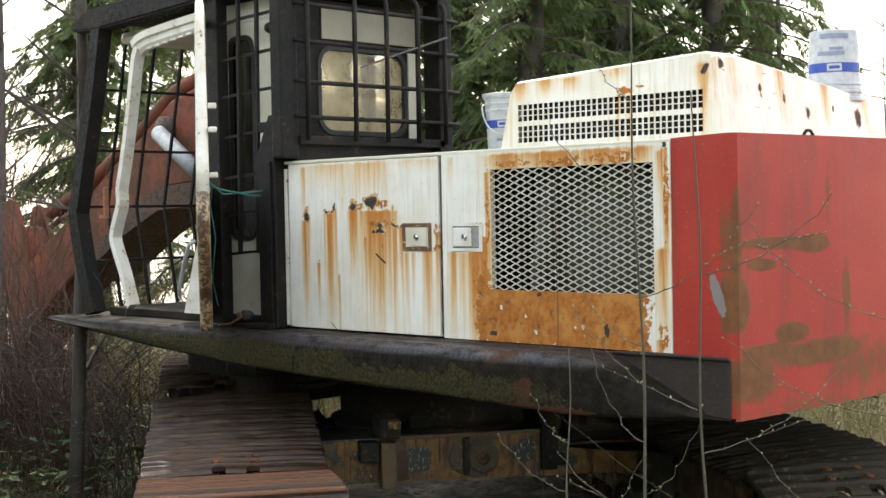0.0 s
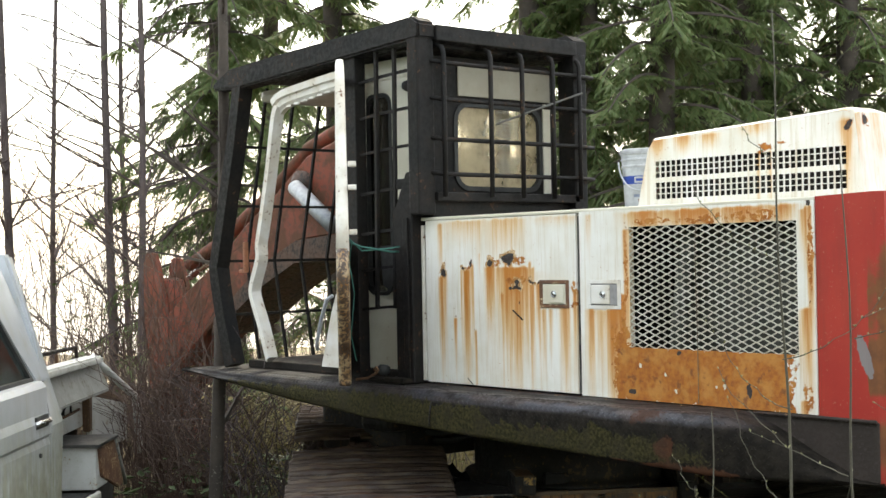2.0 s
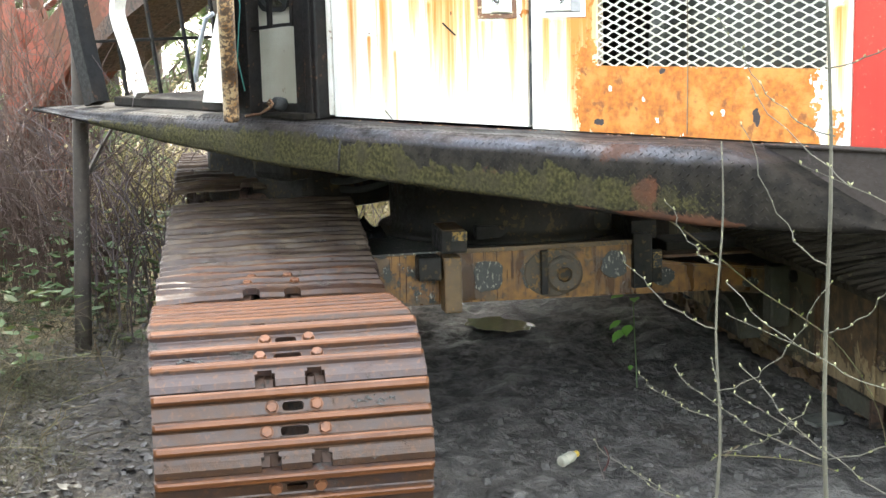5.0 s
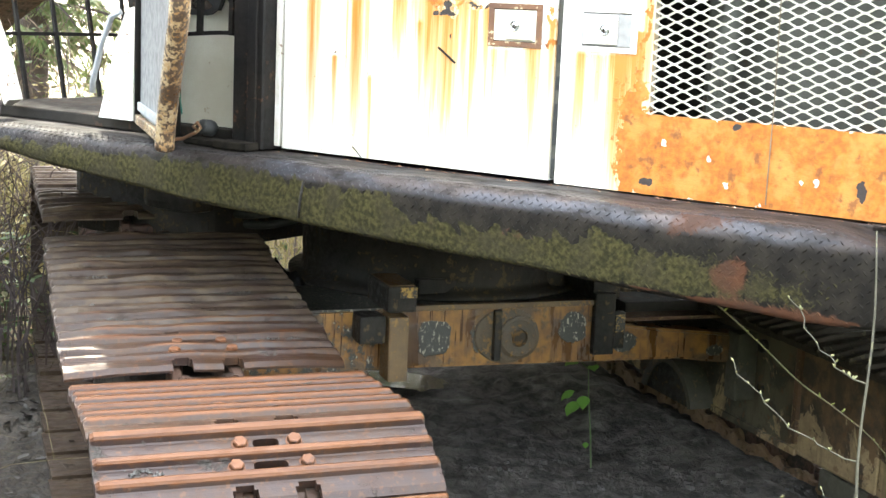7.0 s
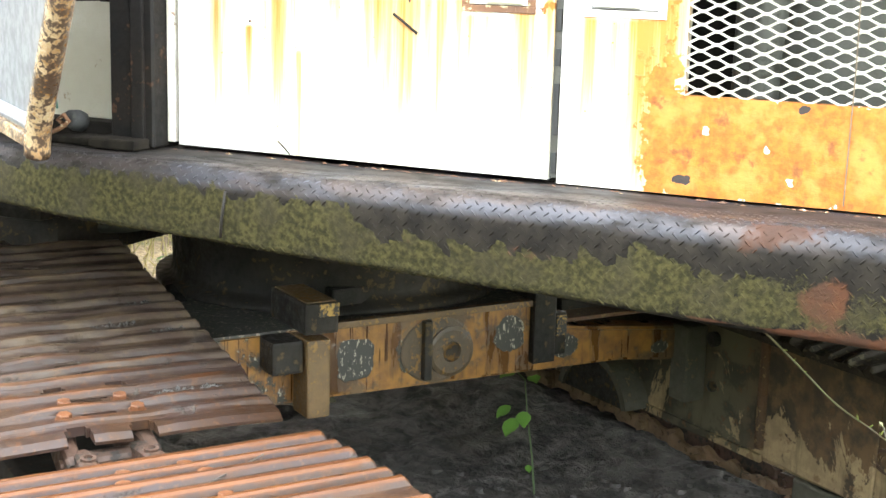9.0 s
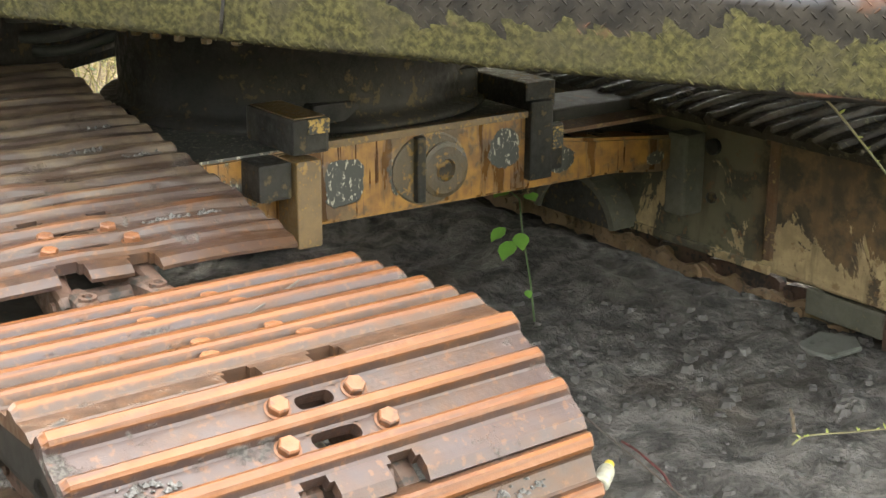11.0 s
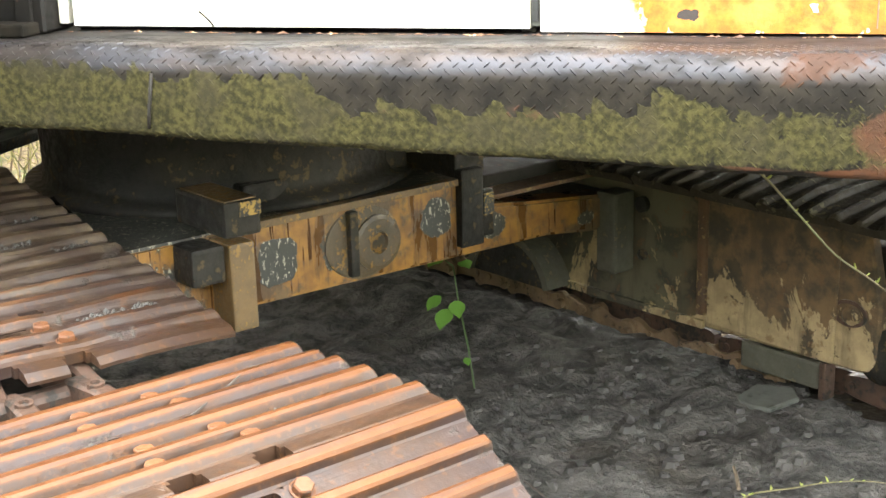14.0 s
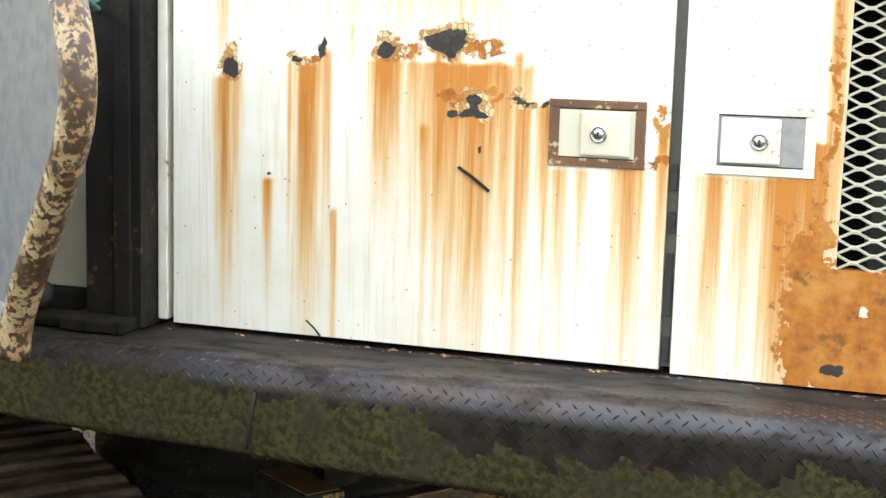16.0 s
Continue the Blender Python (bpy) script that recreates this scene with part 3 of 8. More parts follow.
def truck_paint():
    k = Nodes("algae_stained_white_truck_paint")
    big, mid = k.noise(2.2, 5), k.noise(14, 6)
    drip = k.noise(1.0, 5, k.stretch(k.pos, 14, 14, 1.3))
    z = k.axis(k.pos, "Z")
    col = k.mix(k.ramp(big, 0.3, 0.7), (0.43, 0.45, 0.47), (0.33, 0.35, 0.35))
    low = k.ramp(z, 1.3, 0.75)
    alg = k.math("MULTIPLY", k.ramp(k.math("ADD", k.math("MULTIPLY", drip, 0.5), k.math("MULTIPLY", big, 0.5)), 0.34, 0.56), low)
    col = k.mix(k.math("MULTIPLY", alg, 0.85), col, k.mix(k.ramp(mid, 0.3, 0.7), (0.3, 0.3, 0.21), (0.19, 0.19, 0.12)))
    col = k.mix(k.math("MULTIPLY", k.ramp(drip, 0.5, 0.7), 0.5), col, (0.32, 0.31, 0.24))
    col = k.mix(k.math("MULTIPLY", k.ramp(mid, 0.62, 0.7), k.ramp(z, 0.9, 0.5)), col, (0.22, 0.1, 0.045))
    return k.done(col, k.blend(alg, 0.3, 0.75), 0, mid, 0.08, 0.004)


M_TRUCK = truck_paint()
M_BED = worn_steel("scuffed_white_bed_paint", (0.60, 0.60, 0.58), (0.48, 0.48, 0.44), (0.25, 0.16, 0.07), (0.4, 0.65), 0, 2.5, 0.64)
M_TRUCKDULL = worn_steel("dull_grey_truck_paint", (0.27, 0.27, 0.255), (0.19, 0.19, 0.17), (0.12, 0.09, 0.06), (0.5, 0.75), 0, 2, 0.62)


def plain(name, color, rough=0.5, metal=0.0, vary=0.12):
    k = Nodes(name)
    n = k.noise(30, 5)
    dark = tuple(c * (1 - 2.5 * vary) for c in color)
    return k.done(k.mix(k.ramp(n, 0.35, 0.8), color, dark), k.blend(k.ramp(n, 0.3, 0.7), rough, min(1, rough + 0.15)), metal, n, 0.06, 0.003)


M_PAIL = plain("scuffed_white_plastic", (0.5, 0.52, 0.54), 0.4)
M_BLUE = plain("blue_print", (0.03, 0.07, 0.35), 0.4)
M_PRINT = plain("grey_blue_print", (0.25, 0.29, 0.4), 0.5)
M_SIGNRED = plain("red_decal", (0.42, 0.05, 0.03), 0.5)
M_SIGNWHITE = plain("white_decal", (0.62, 0.62, 0.58), 0.5)
M_INK = plain("dark_print", (0.02, 0.02, 0.02), 0.5)
M_CORD = plain("green_cord", (0.03, 0.13, 0.105), 0.7)
M_VINYL = plain("grey_seat_vinyl", (0.16, 0.15, 0.14), 0.6)
M_BOTTLE = plain("cloudy_clear_plastic", (0.34, 0.32, 0.25), 0.3)
M_CAP = plain("yellow_plastic", (0.55, 0.38, 0.05), 0.4)
M_REDCORD = plain("dark_red_cord", (0.09, 0.022, 0.018), 0.7)
M_TUBEGREY = plain("grey_steel_tube", (0.36, 0.38, 0.4), 0.4, 0.4)
M_DOORGREY = plain("dusty_grey_pane", (0.13, 0.14, 0.15), 0.3)
M_DISHGREY = plain("dull_latch_grey", (0.3, 0.29, 0.28), 0.4)
M_SMEAR = worn_steel("oil_smeared_ochre", (0.16, 0.095, 0.038), (0.085, 0.054, 0.026), (0.22, 0.12, 0.03), (0.3, 0.6), 0, 3, 0.6)


def glass(name, tint, rough=0.02, dirt=0.25, film=(0.55, 0.45, 0.28)):
    k = Nodes(name)
    n = k.ramp(k.noise(5, 5), 0.25, 0.7)
    m = k.done(tint, k.blend(n, rough, rough + 0.15))
    k.put(k.b.inputs["Transmission Weight"], 1.0)
    k.put(k.b.inputs["IOR"], 1.45)
    d = k.t.nodes.new("ShaderNodeBsdfDiffuse")
    d.inputs["Color"].default_value = (*film, 1)
    mx = k.t.nodes.new("ShaderNodeMixShader")
    k.put(mx.inputs[0], k.math("MULTIPLY", n, dirt))
    k.t.links.new(k.b.outputs[0], mx.inputs[1])
    k.t.links.new(d.outputs[0], mx.inputs[2])
    k.t.links.new(mx.outputs[0], k.t.nodes["Material Output"].inputs["Surface"])
    return m


M_GLASS = glass("dusty_cab_glass", (0.66, 0.60, 0.50), 0.05, 0.85, (0.42, 0.34, 0.21))
M_SIDEGLASS = glass("dark_grimy_glass", (0.16, 0.15, 0.13), 0.04, 0.4, (0.05, 0.045, 0.036))
M_TRUCKGLASS = glass("tinted_truck_glass", (0.13, 0.18, 0.165), 0.02, 0.35, (0.11, 0.14, 0.13))
M_WATER = plain("puddle_water", (0.012, 0.011, 0.009), 0.03)

# ---- ground ----
def ground_z(x, y):
    far = max(0.0, math.hypot(x - 0.5, y) - 4.5)
    near = max(0.0, 1 - far / 6)
    z = 0.028 * noise.noise(Vector((x * 1.3, y * 1.3, 0))) + near * (0.024 * noise.noise(Vector((x * 5, y * 5, 3))) + 0.018 * noise.noise(Vector((x * 13, y * 13, 6))))
    if near > 0.5:
        # churned lumps with sharp dips between them
        z += 0.030 * (0.30 - abs(noise.noise(Vector((x * 15, y * 15, 9))))) * (0.7 + noise.noise(Vector((x * 3, y * 3, 2)))) + 0.012 * (0.25 - abs(noise.noise(Vector((x * 34, y * 34, 4)))))
    z += min(far * 0.02, 0.5) * (1 + noise.noise(Vector((x * 0.15, y * 0.15, 1)))) * 0.6
    z -= 0.06 * max(0.0, far - 10.5)
    v = 0.574 * x + 0.819 * y
    u = 0.819 * x - 0.574 * y
    if u < 1.4:
        z += 0.025 * max(0.0, 1 - abs(v - 1.8) / 0.35) - 0.085 * max(0.0, 1 - abs(v - 2.35) / 0.33)
    return z - 0.012


def spread(lo, hi, step, out):
    mid = list(np.arange(lo, hi, step))
    a, b, d = [], [], step
    x = hi
    while x < out:
        b.append(x)
        d *= 1.16
        x += d
    x, d = lo - step, step
    while x > -out:
        a.append(x)
        d *= 1.16
        x -= d
    return a[::-1] + mid + b


xs, ys = spread(-2.4, 2.8, 0.021, 260), spread(-2.2, 2.5, 0.021, 260)
verts = [(x, y, ground_z(x, y)) for x in xs for y in ys]
ny = len(ys)
faces = [(i * ny + j, (i + 1) * ny + j, (i + 1) * ny + j + 1, i * ny + j + 1) for i in range(len(xs) - 1) for j in range(ny - 1)]
me = bpy.data.meshes.new("ground")
me.from_pydata(verts, [], faces)
me.materials.append(M_MUD)
me.shade_smooth()
tagged(new("ground", me), "dark churned mud with scattered dead leaves", "ground", kind="structure")

# ---- unseen foliage bank added on the near side to block low light ----
bm = bmesh.new()
rows = []
for i in range(61):
    x = -30 + i * 1.05
    y = -12.5 - 0.02 * (x - 2) ** 2 * 0.3
    rows.append([bm.verts.new((x, y - 0.5 * noise.noise(Vector((x * 0.8, z, 2))) - d, z + 0.5 * noise.noise(Vector((x * 0.9, z, 7))) * (z > 1))) for z, d in ((-0.3, 0.0), (1.2, 0.3), (2.6, 0.2), (4.0, 0.5), (4.95, 1.0), (4.6, 2.2), (-0.3, 2.5))])
for a, b in zip(rows, rows[1:]):
    for k in range(6):
        bm.faces.new((a[k], a[k + 1], b[k + 1], b[k]))
tagged(part("backdrop", bm, M_IVY), "unseen dark green bank added to block low light", "woodland", kind="structure")

# ---- the excavator ----
excavator = empty("excavator", "abandoned red and white excavator with rust-streaked side doors, standing on mud", "excavator", (0, 0, 0))


def sheet(x0, x1, z0, z1, y, thick, step, cut=None):
    """A steel sheet facing -y as a fine grid, with an opening (x0, x1, z0, z1) cut out of it."""
    bm = bmesh.new()
    xs = sorted(set(np.round(np.append(np.linspace(x0, x1, int((x1 - x0) / step) + 1), [c for c in (cut or ())[:2]]), 4)))
    zs = sorted(set(np.round(np.append(np.linspace(z0, z1, int((z1 - z0) / step) + 1), [c for c in (cut or ())[2:]]), 4)))
    grid = [[bm.verts.new((x, y, z)) for z in zs] for x in xs]
    for i in range(len(xs) - 1):
        for j in range(len(zs) - 1):
            cx, cz = (xs[i] + xs[i + 1]) / 2, (zs[j] + zs[j + 1]) / 2
            if cut and cut[0] < cx < cut[1] and cut[2] < cz < cut[3]:
                continue
            bm.faces.new((grid[i][j], grid[i + 1][j], grid[i + 1][j + 1], grid[i][j + 1]))
    for v in [v for v in bm.verts if not v.link_faces]:
        bm.verts.remove(v)
    rim = [e for e in bm.edges if len(e.link_faces) == 1]
    out = bmesh.ops.extrude_edge_only(bm, edges=rim)["geom"]
    for v in out:
        if isinstance(v, bmesh.types.BMVert):
            v.co.y += thick
    return bm


def wobble(a, b, seed=0.0):
    return np.array([noise.noise(Vector((p, q, seed))) for p, q in zip(a, b)])


def weather(ob, runs=(), holes=(), rusts=(), box_rusts=()):
    """Masks of rust on a sheet: runs (x, width, top, length, strength), holes and bare rust as ellipses (x, z, rx, rz), boxes (x0, x1, z0, z1, soft)."""
    me = ob.data
    co = np.empty(len(me.vertices) * 3)
    me.vertices.foreach_get("co", co)
    x, z = co[0::3], co[2::3]
    w1, w2 = wobble(x * 22, z * 22, 1), wobble(x * 22, z * 22, 5)
    w3, w4 = wobble(x * 70, z * 70, 9), wobble(x * 40, z * 1.2, 3)
    runs = list(runs)
    pick = random.Random(len(runs))
    for hx, hz, a, b in list(holes) + list(rusts):
        if a < 0.1 and runs:
            for i in range(3):
                runs.append((hx + pick.uniform(-1, 1) * a, pick.uniform(0.005, 0.012), hz, pick.uniform(0.15, 0.6), pick.uniform(0.4, 0.9)))
    stain, rust, hole, flake = np.zeros(len(x)), np.zeros(len(x)), np.zeros(len(x)), np.zeros(len(x))
    for rx, width, top, length, force in runs:
        across = np.exp(-(((x - rx + 0.008 * w4) / (width * 1.35)) ** 2) * 1.7)
        down = np.clip((top + 0.008 * w1 - z) / 0.012, 0, 1) * np.clip(1 - (top - z) / (length * 1.35), 0, 1) ** 1.1
        stain = np.maximum(stain, force * across * down)
    for hx, hz, a, b in holes:
        d = np.sqrt(((x - hx + 0.014 * w1 + 0.006 * w3) / a) ** 2 + ((z - hz + 0.014 * w2 + 0.005 * w3) / b) ** 2)
        hole = np.maximum(hole, np.clip(1.5 - d, 0, 1))
        if a > 0.013 and hx < 1.0:
            e = np.sqrt(((x - hx + 0.02 * w1 + 0.01 * w3) / (a * 1.15 + 0.010)) ** 2 + ((z - hz - 0.5 * b + 0.03 * w2 + 0.010 * w3) / (b * 1.1 + 0.008)) ** 2)
            flake = np.maximum(flake, np.clip(1.5 - e, 0, 1))
        rust = np.maximum(rust, np.clip(1.75 - d, 0, 1) * 0.8)
    for hx, hz, a, b in rusts:
        d = np.sqrt(((x - hx + 0.02 * w1) / a) ** 2 + ((z - hz + 0.02 * w2) / b) ** 2)
        rust = np.maximum(rust, np.clip(1.4 - d, 0, 1) * 0.85)
    for a0, a1, b0, b1, soft in box_rusts:
        inside = np.minimum(np.minimum(x - a0, a1 - x), np.minimum(z - b0, b1 - z)) + 0.03 * w1 + 0.012 * w3
        rust = np.maximum(rust, np.clip(inside / soft + 0.4, 0, 1) * 0.95)
    for name, values in (("stain", stain), ("rust", rust), ("hole", hole), ("flake", flake)):
        me.attributes.new(name, "FLOAT", "POINT").data.foreach_set("value", values)


TOP = 2.10
door_a = part("engine_door", sheet(0.006, 1.043, 1.296, TOP, 0.0, 0.03, 0.0075), M_PANEL, excavator, "white steel door with rust holes and orange rust runs")
weather(door_a,
        runs=[(0.125, 0.022, 1.83, 0.5, 0.85), (0.15, 0.012, 1.83, 0.3, 0.6), (0.31, 0.03, 1.86, 0.55, 0.95), (0.34, 0.012, 1.86, 0.35, 0.6),
              (0.475, 0.035, 1.875, 0.34, 0.95), (0.535, 0.03, 1.87, 0.3, 0.6), (0.60, 0.05, 1.87, 0.42, 1.0), (0.66, 0.045, 1.87, 0.55, 1.05),
              (0.72, 0.03, 1.87, 0.4, 0.8), (0.765, 0.014, 1.87, 0.25, 0.6), (0.83, 0.02, 1.68, 0.34, 0.55), (0.97, 0.035, 1.69, 0.4, 0.75),
              (0.12, 0.02, 2.09, 0.24, 0.8), (0.40, 0.02, 2.1, 0.2, 0.5), (0.30, 0.2, 2.1, 0.14, 0.45), (0.58, 0.16, 2.1, 0.2, 0.5), (0.62, 0.2, 1.85, 0.62, 0.34), (0.52, 0.015, 2.1, 0.22, 0.55), (0.63, 0.012, 2.1, 0.25, 0.5), (0.22, 0.008, 1.62, 0.2, 0.6), (0.40, 0.006, 1.94, 0.15, 0.55), (0.88, 0.014, 1.68, 0.25, 0.5), (0.93, 0.2, 2.1, 0.06, 0.4)],
        holes=[(0.14, 1.842, 0.022, 0.022), (0.285, 1.863, 0.014, 0.008), (0.345, 1.885, 0.008, 0.022), (0.475, 1.885, 0.02, 0.014), (0.60, 1.905, 0.045, 0.024),
               (0.655, 1.79, 0.014, 0.012), (0.66, 1.765, 0.03, 0.009), (0.62, 1.765, 0.012, 0.008), (0.76, 1.795, 0.02, 0.006), (0.80, 1.795, 0.008, 0.006), (0.225, 1.625, 0.005, 0.005), (0.365, 1.565, 0.005, 0.005), (0.56, 1.745, 0.005, 0.004), (0.68, 1.69, 0.004, 0.006)],
        rusts=[(0.5, 1.89, 0.05, 0.03), (0.66, 1.895, 0.09, 0.022), (0.62, 1.80, 0.04, 0.02), (0.70, 1.805, 0.03, 0.02), (1.03, 1.76, 0.014, 0.05), (1.02, 1.69, 0.03, 0.012), (0.33, 1.865, 0.03, 0.015)])
bm = bmesh.new()
tube(bm, [(0.633, -0.002, 1.662), (0.66, -0.006, 1.646), (0.697, -0.002, 1.618)], 0.0035, 6)
part("scratch", bm, M_DARK, door_a, "dark gouge in the paint")
bm = bmesh.new()
tube(bm, [(0.345, -0.002, 1.297), (0.335, -0.012, 1.315), (0.318, -0.014, 1.33)], 0.002, 5)
part("wire", bm, M_DARK, door_a)

door_b = part("engine_door", sheet(1.066, 2.288, 1.29, TOP + 0.005, 0.0, 0.03, 0.0075, (1.357, 2.208, 1.513, 2.03)), M_PANEL, excavator, "white and orange rusted steel door with a mesh opening")
weather(door_b,
        runs=[(1.13, 0.03, 1.68, 0.42, 0.7), (1.2, 0.05, 1.68, 0.4, 0.5), (1.26, 0.045, 1.68, 0.5, 1.0), (1.3, 0.05, 1.75, 0.5, 1.05), (1.34, 0.02, 2.03, 0.5, 0.85),
              (1.45, 0.12, 2.1, 0.12, 0.9), (1.7, 0.16, 2.1, 0.11, 1.0), (1.95, 0.15, 2.1, 0.12, 0.95), (2.14, 0.08, 2.1, 0.1, 0.8), (2.24, 0.03, 2.08, 0.22, 0.6), (2.25, 0.03, 1.7, 0.4, 0.8), (1.12, 0.02, 2.1, 0.2, 0.4)],
        holes=[(2.262, 2.09, 0.012, 0.01), (1.97, 1.36, 0.012, 0.028), (1.36, 1.325, 0.02, 0.012), (1.62, 1.50, 0.012, 0.01)],
        rusts=[(1.335, 1.8, 0.012, 0.25), (1.5, 2.05, 0.14, 0.016), (1.75, 2.05, 0.14, 0.02), (2.0, 2.055, 0.16, 0.02), (2.25, 1.35, 0.025, 0.07), (2.27, 1.9, 0.012, 0.2), (1.32, 1.55, 0.03, 0.12)],
        box_rusts=[(1.25, 1.36, 1.30, 1.6, 0.05), (1.27, 2.19, 1.26, 1.545, 0.04)])
# chips of white paint left on the rusty strip
bm = bmesh.new()
chips = random.Random(3)
for i in range(5):
    cx, cz, r = chips.uniform(1.36, 2.15), chips.uniform(1.33, 1.47), chips.uniform(0.005, 0.012)
    vs = [bm.verts.new((cx + r * chips.uniform(0.3, 1.4) * math.cos(a), -0.0018, cz + r * 1.3 * chips.uniform(0.5, 1.2) * math.sin(a))) for a in [2 * math.pi * k / 9 for k in range(9)]]
    bm.faces.new(vs)
    part("paint_chip", bm, M_CABWHITE, door_b)
    bm = bmesh.new()
bm.free()


def expanded_mesh(x0, x1, z0, z1):
    """Flattened strands that meet in diamonds."""
    bm = bmesh.new()
    pitch, step, half, deep = 0.069, 0.0143, 0.0026, 0.0026
    for i in range(int((z1 - z0) / step) + 1):
        zc, sign = z0 + i * step, 1 if i % 2 else -1
        pts, x, k = [], x0 - 0.01, 0
        n = int((x1 - x0) / pitch * 2) + 2
        for k in range(n):
            s = sign if k % 2 else -sign
            for dx in (-0.005, 0.005):
                px = x0 + k * pitch / 2 + dx
                if x0 - 0.004 <= px <= x1 + 0.004:
                    pts.append((px, 0.006 - 0.002 * s, zc + s * (step / 2 - 0.0008)))
        rings = []
        for px, py, pz in pts:
            rings.append([bm.verts.new((px, py + a * deep - b * 0.0012, pz + b * half)) for a, b in ((-1, -1), (1, -1), (1, 1), (-1, 1))])
        for r, s in zip(rings, rings[1:]):
            for k in range(4):
                bm.faces.new((r[k], r[(k + 1) % 4], s[(k + 1) % 4], s[k]))
    return bm


part("mesh_grille", expanded_mesh(1.352, 2.213, 1.505, 2.036), M_MESH, door_b, "white expanded-metal diamond mesh")
bm = bmesh.new()
tube(bm, [(1.72, -0.002, 1.30), (1.722, -0.003, 1.6), (1.716, -0.002, 1.9), (1.72, 0, 2.03)], 0.0016, 5)
part("hanging_wire", bm, M_TWIG, door_b)


def latch(x0, x1, z0, z1, parent, label, metal, rim_mat, flip=False):
    """A recessed paddle latch with a lock."""
    p = part("latch", boxes(((x0, -0.004, z1 - 0.016), (x1, 0.0, z1)), ((x0, -0.004, z0), (x1, 0.0, z0 + 0.016)),
                            ((x0, -0.004, z0 + 0.016), (x0 + 0.02, 0.0, z1 - 0.016)), ((x1 - 0.02, -0.004, z0 + 0.016), (x1, 0.0, z1 - 0.016)), bevel=0.0015), rim_mat, parent, label)
    part("latch_dish", boxes(((x0 + 0.018, -0.0015, z0 + 0.014), (x1 - 0.018, 0.004, z1 - 0.014))), M_DISHGREY if flip else M_CABWHITE, p)
    for zz in (z1 - 0.0185, z0 + 0.0155):
        part("latch_seam", boxes(((x0 + 0.0165, -0.0022, zz), (x1 - 0.0165, -0.0012, zz + 0.003))), M_DARK, p)
    a, b = (x0 + 0.062, x1 - 0.028) if not flip else (x0 + 0.026, x1 - 0.062)
    part("paddle", boxes(((a, -0.0095, z0 + 0.022), (b, -0.001, z1 - 0.022)), bevel=0.004), metal, p)
    c, cz = (a + b) / 2 - (0.012 if not flip else -0.016), (z0 + z1) / 2
    turn = Matrix.Translation((c, -0.009, cz)) @ Matrix.Rotation(radians(90), 4, "X")
    part("lock", lathe(bmesh.new(), [(0.0165, 0.0), (0.0165, 0.004), (0.013, 0.005), (0.0125, 0.003), (0.009, 0.003), (0.0085, 0.007), (0.002, 0.0075)], 20, turn), M_CHROME, p, smooth=True)
    part("keyhole", boxes(((c - 0.0016, -0.0185, cz - 0.005), (c + 0.0016, -0.0155, cz + 0.005))), M_DARK, p)


latch(0.812, 0.998, 1.676, 1.803, door_a, "pale latch in a rust-eaten frame", M_CABWHITE, M_DARKRUST)
latch(1.112, 1.308, 1.676, 1.803, door_b, "white latch with a round lock", M_FRAMEWHITE, M_FRAMEWHITE, True)
part("door_edge", boxes(((-0.032, 0.0, 1.30), (-0.009, 0.03, 2.08)), bevel=0.004), M_FRAMEWHITE, excavator)
part("door_gap", boxes(((1.043, 0.012, 1.30), (1.066, 0.02, 2.09))), M_GALV, excavator)
for a, b in ((1.31, 1.36), (1.40, 1.52), (1.56, 1.60), (1.64, 1.69)):
    part("rubber_seal", boxes(((1.048, 0.006, a), (1.060, 0.013, b)), bevel=0.001), M_RUBBER, excavator, "torn black rubber seal")
# what lies behind the doors: near-black sheets for its shade, then the radiator
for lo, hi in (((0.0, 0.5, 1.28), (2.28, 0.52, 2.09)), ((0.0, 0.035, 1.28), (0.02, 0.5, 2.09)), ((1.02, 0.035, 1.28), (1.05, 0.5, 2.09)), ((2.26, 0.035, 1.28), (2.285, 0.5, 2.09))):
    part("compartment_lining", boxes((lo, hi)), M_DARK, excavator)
part("radiator_core", boxes(((1.40, 0.25, 1.36), (2.10, 0.33, 2.02)), bevel=0.01), M_GALV, excavator, "dusty grey radiator core")
bm = bmesh.new()
tube(bm, [(1.5, 0.14, 1.32), (1.5, 0.15, 1.6), (1.52, 0.17, 1.85), (1.56, 0.2, 2.02)], 0.035, 12)
part("radiator_hose", bm, M_STONE, excavator, "pale pipe behind the mesh", smooth=True)
part("panel_top", boxes(((-0.03, 0.0, 2.102), (2.29, 0.6, 2.118)), bevel=0.005), M_CABWHITE, excavator)


# -- deck and rounded lip --
def deck_bottom(x):
    if x > 0.2:
        return max(1.045, 1.100 - 0.030 * (x - 0.2))
    t = (0.2 - x) / 2.2
    return 1.100 + 0.175 * t ** 1.35


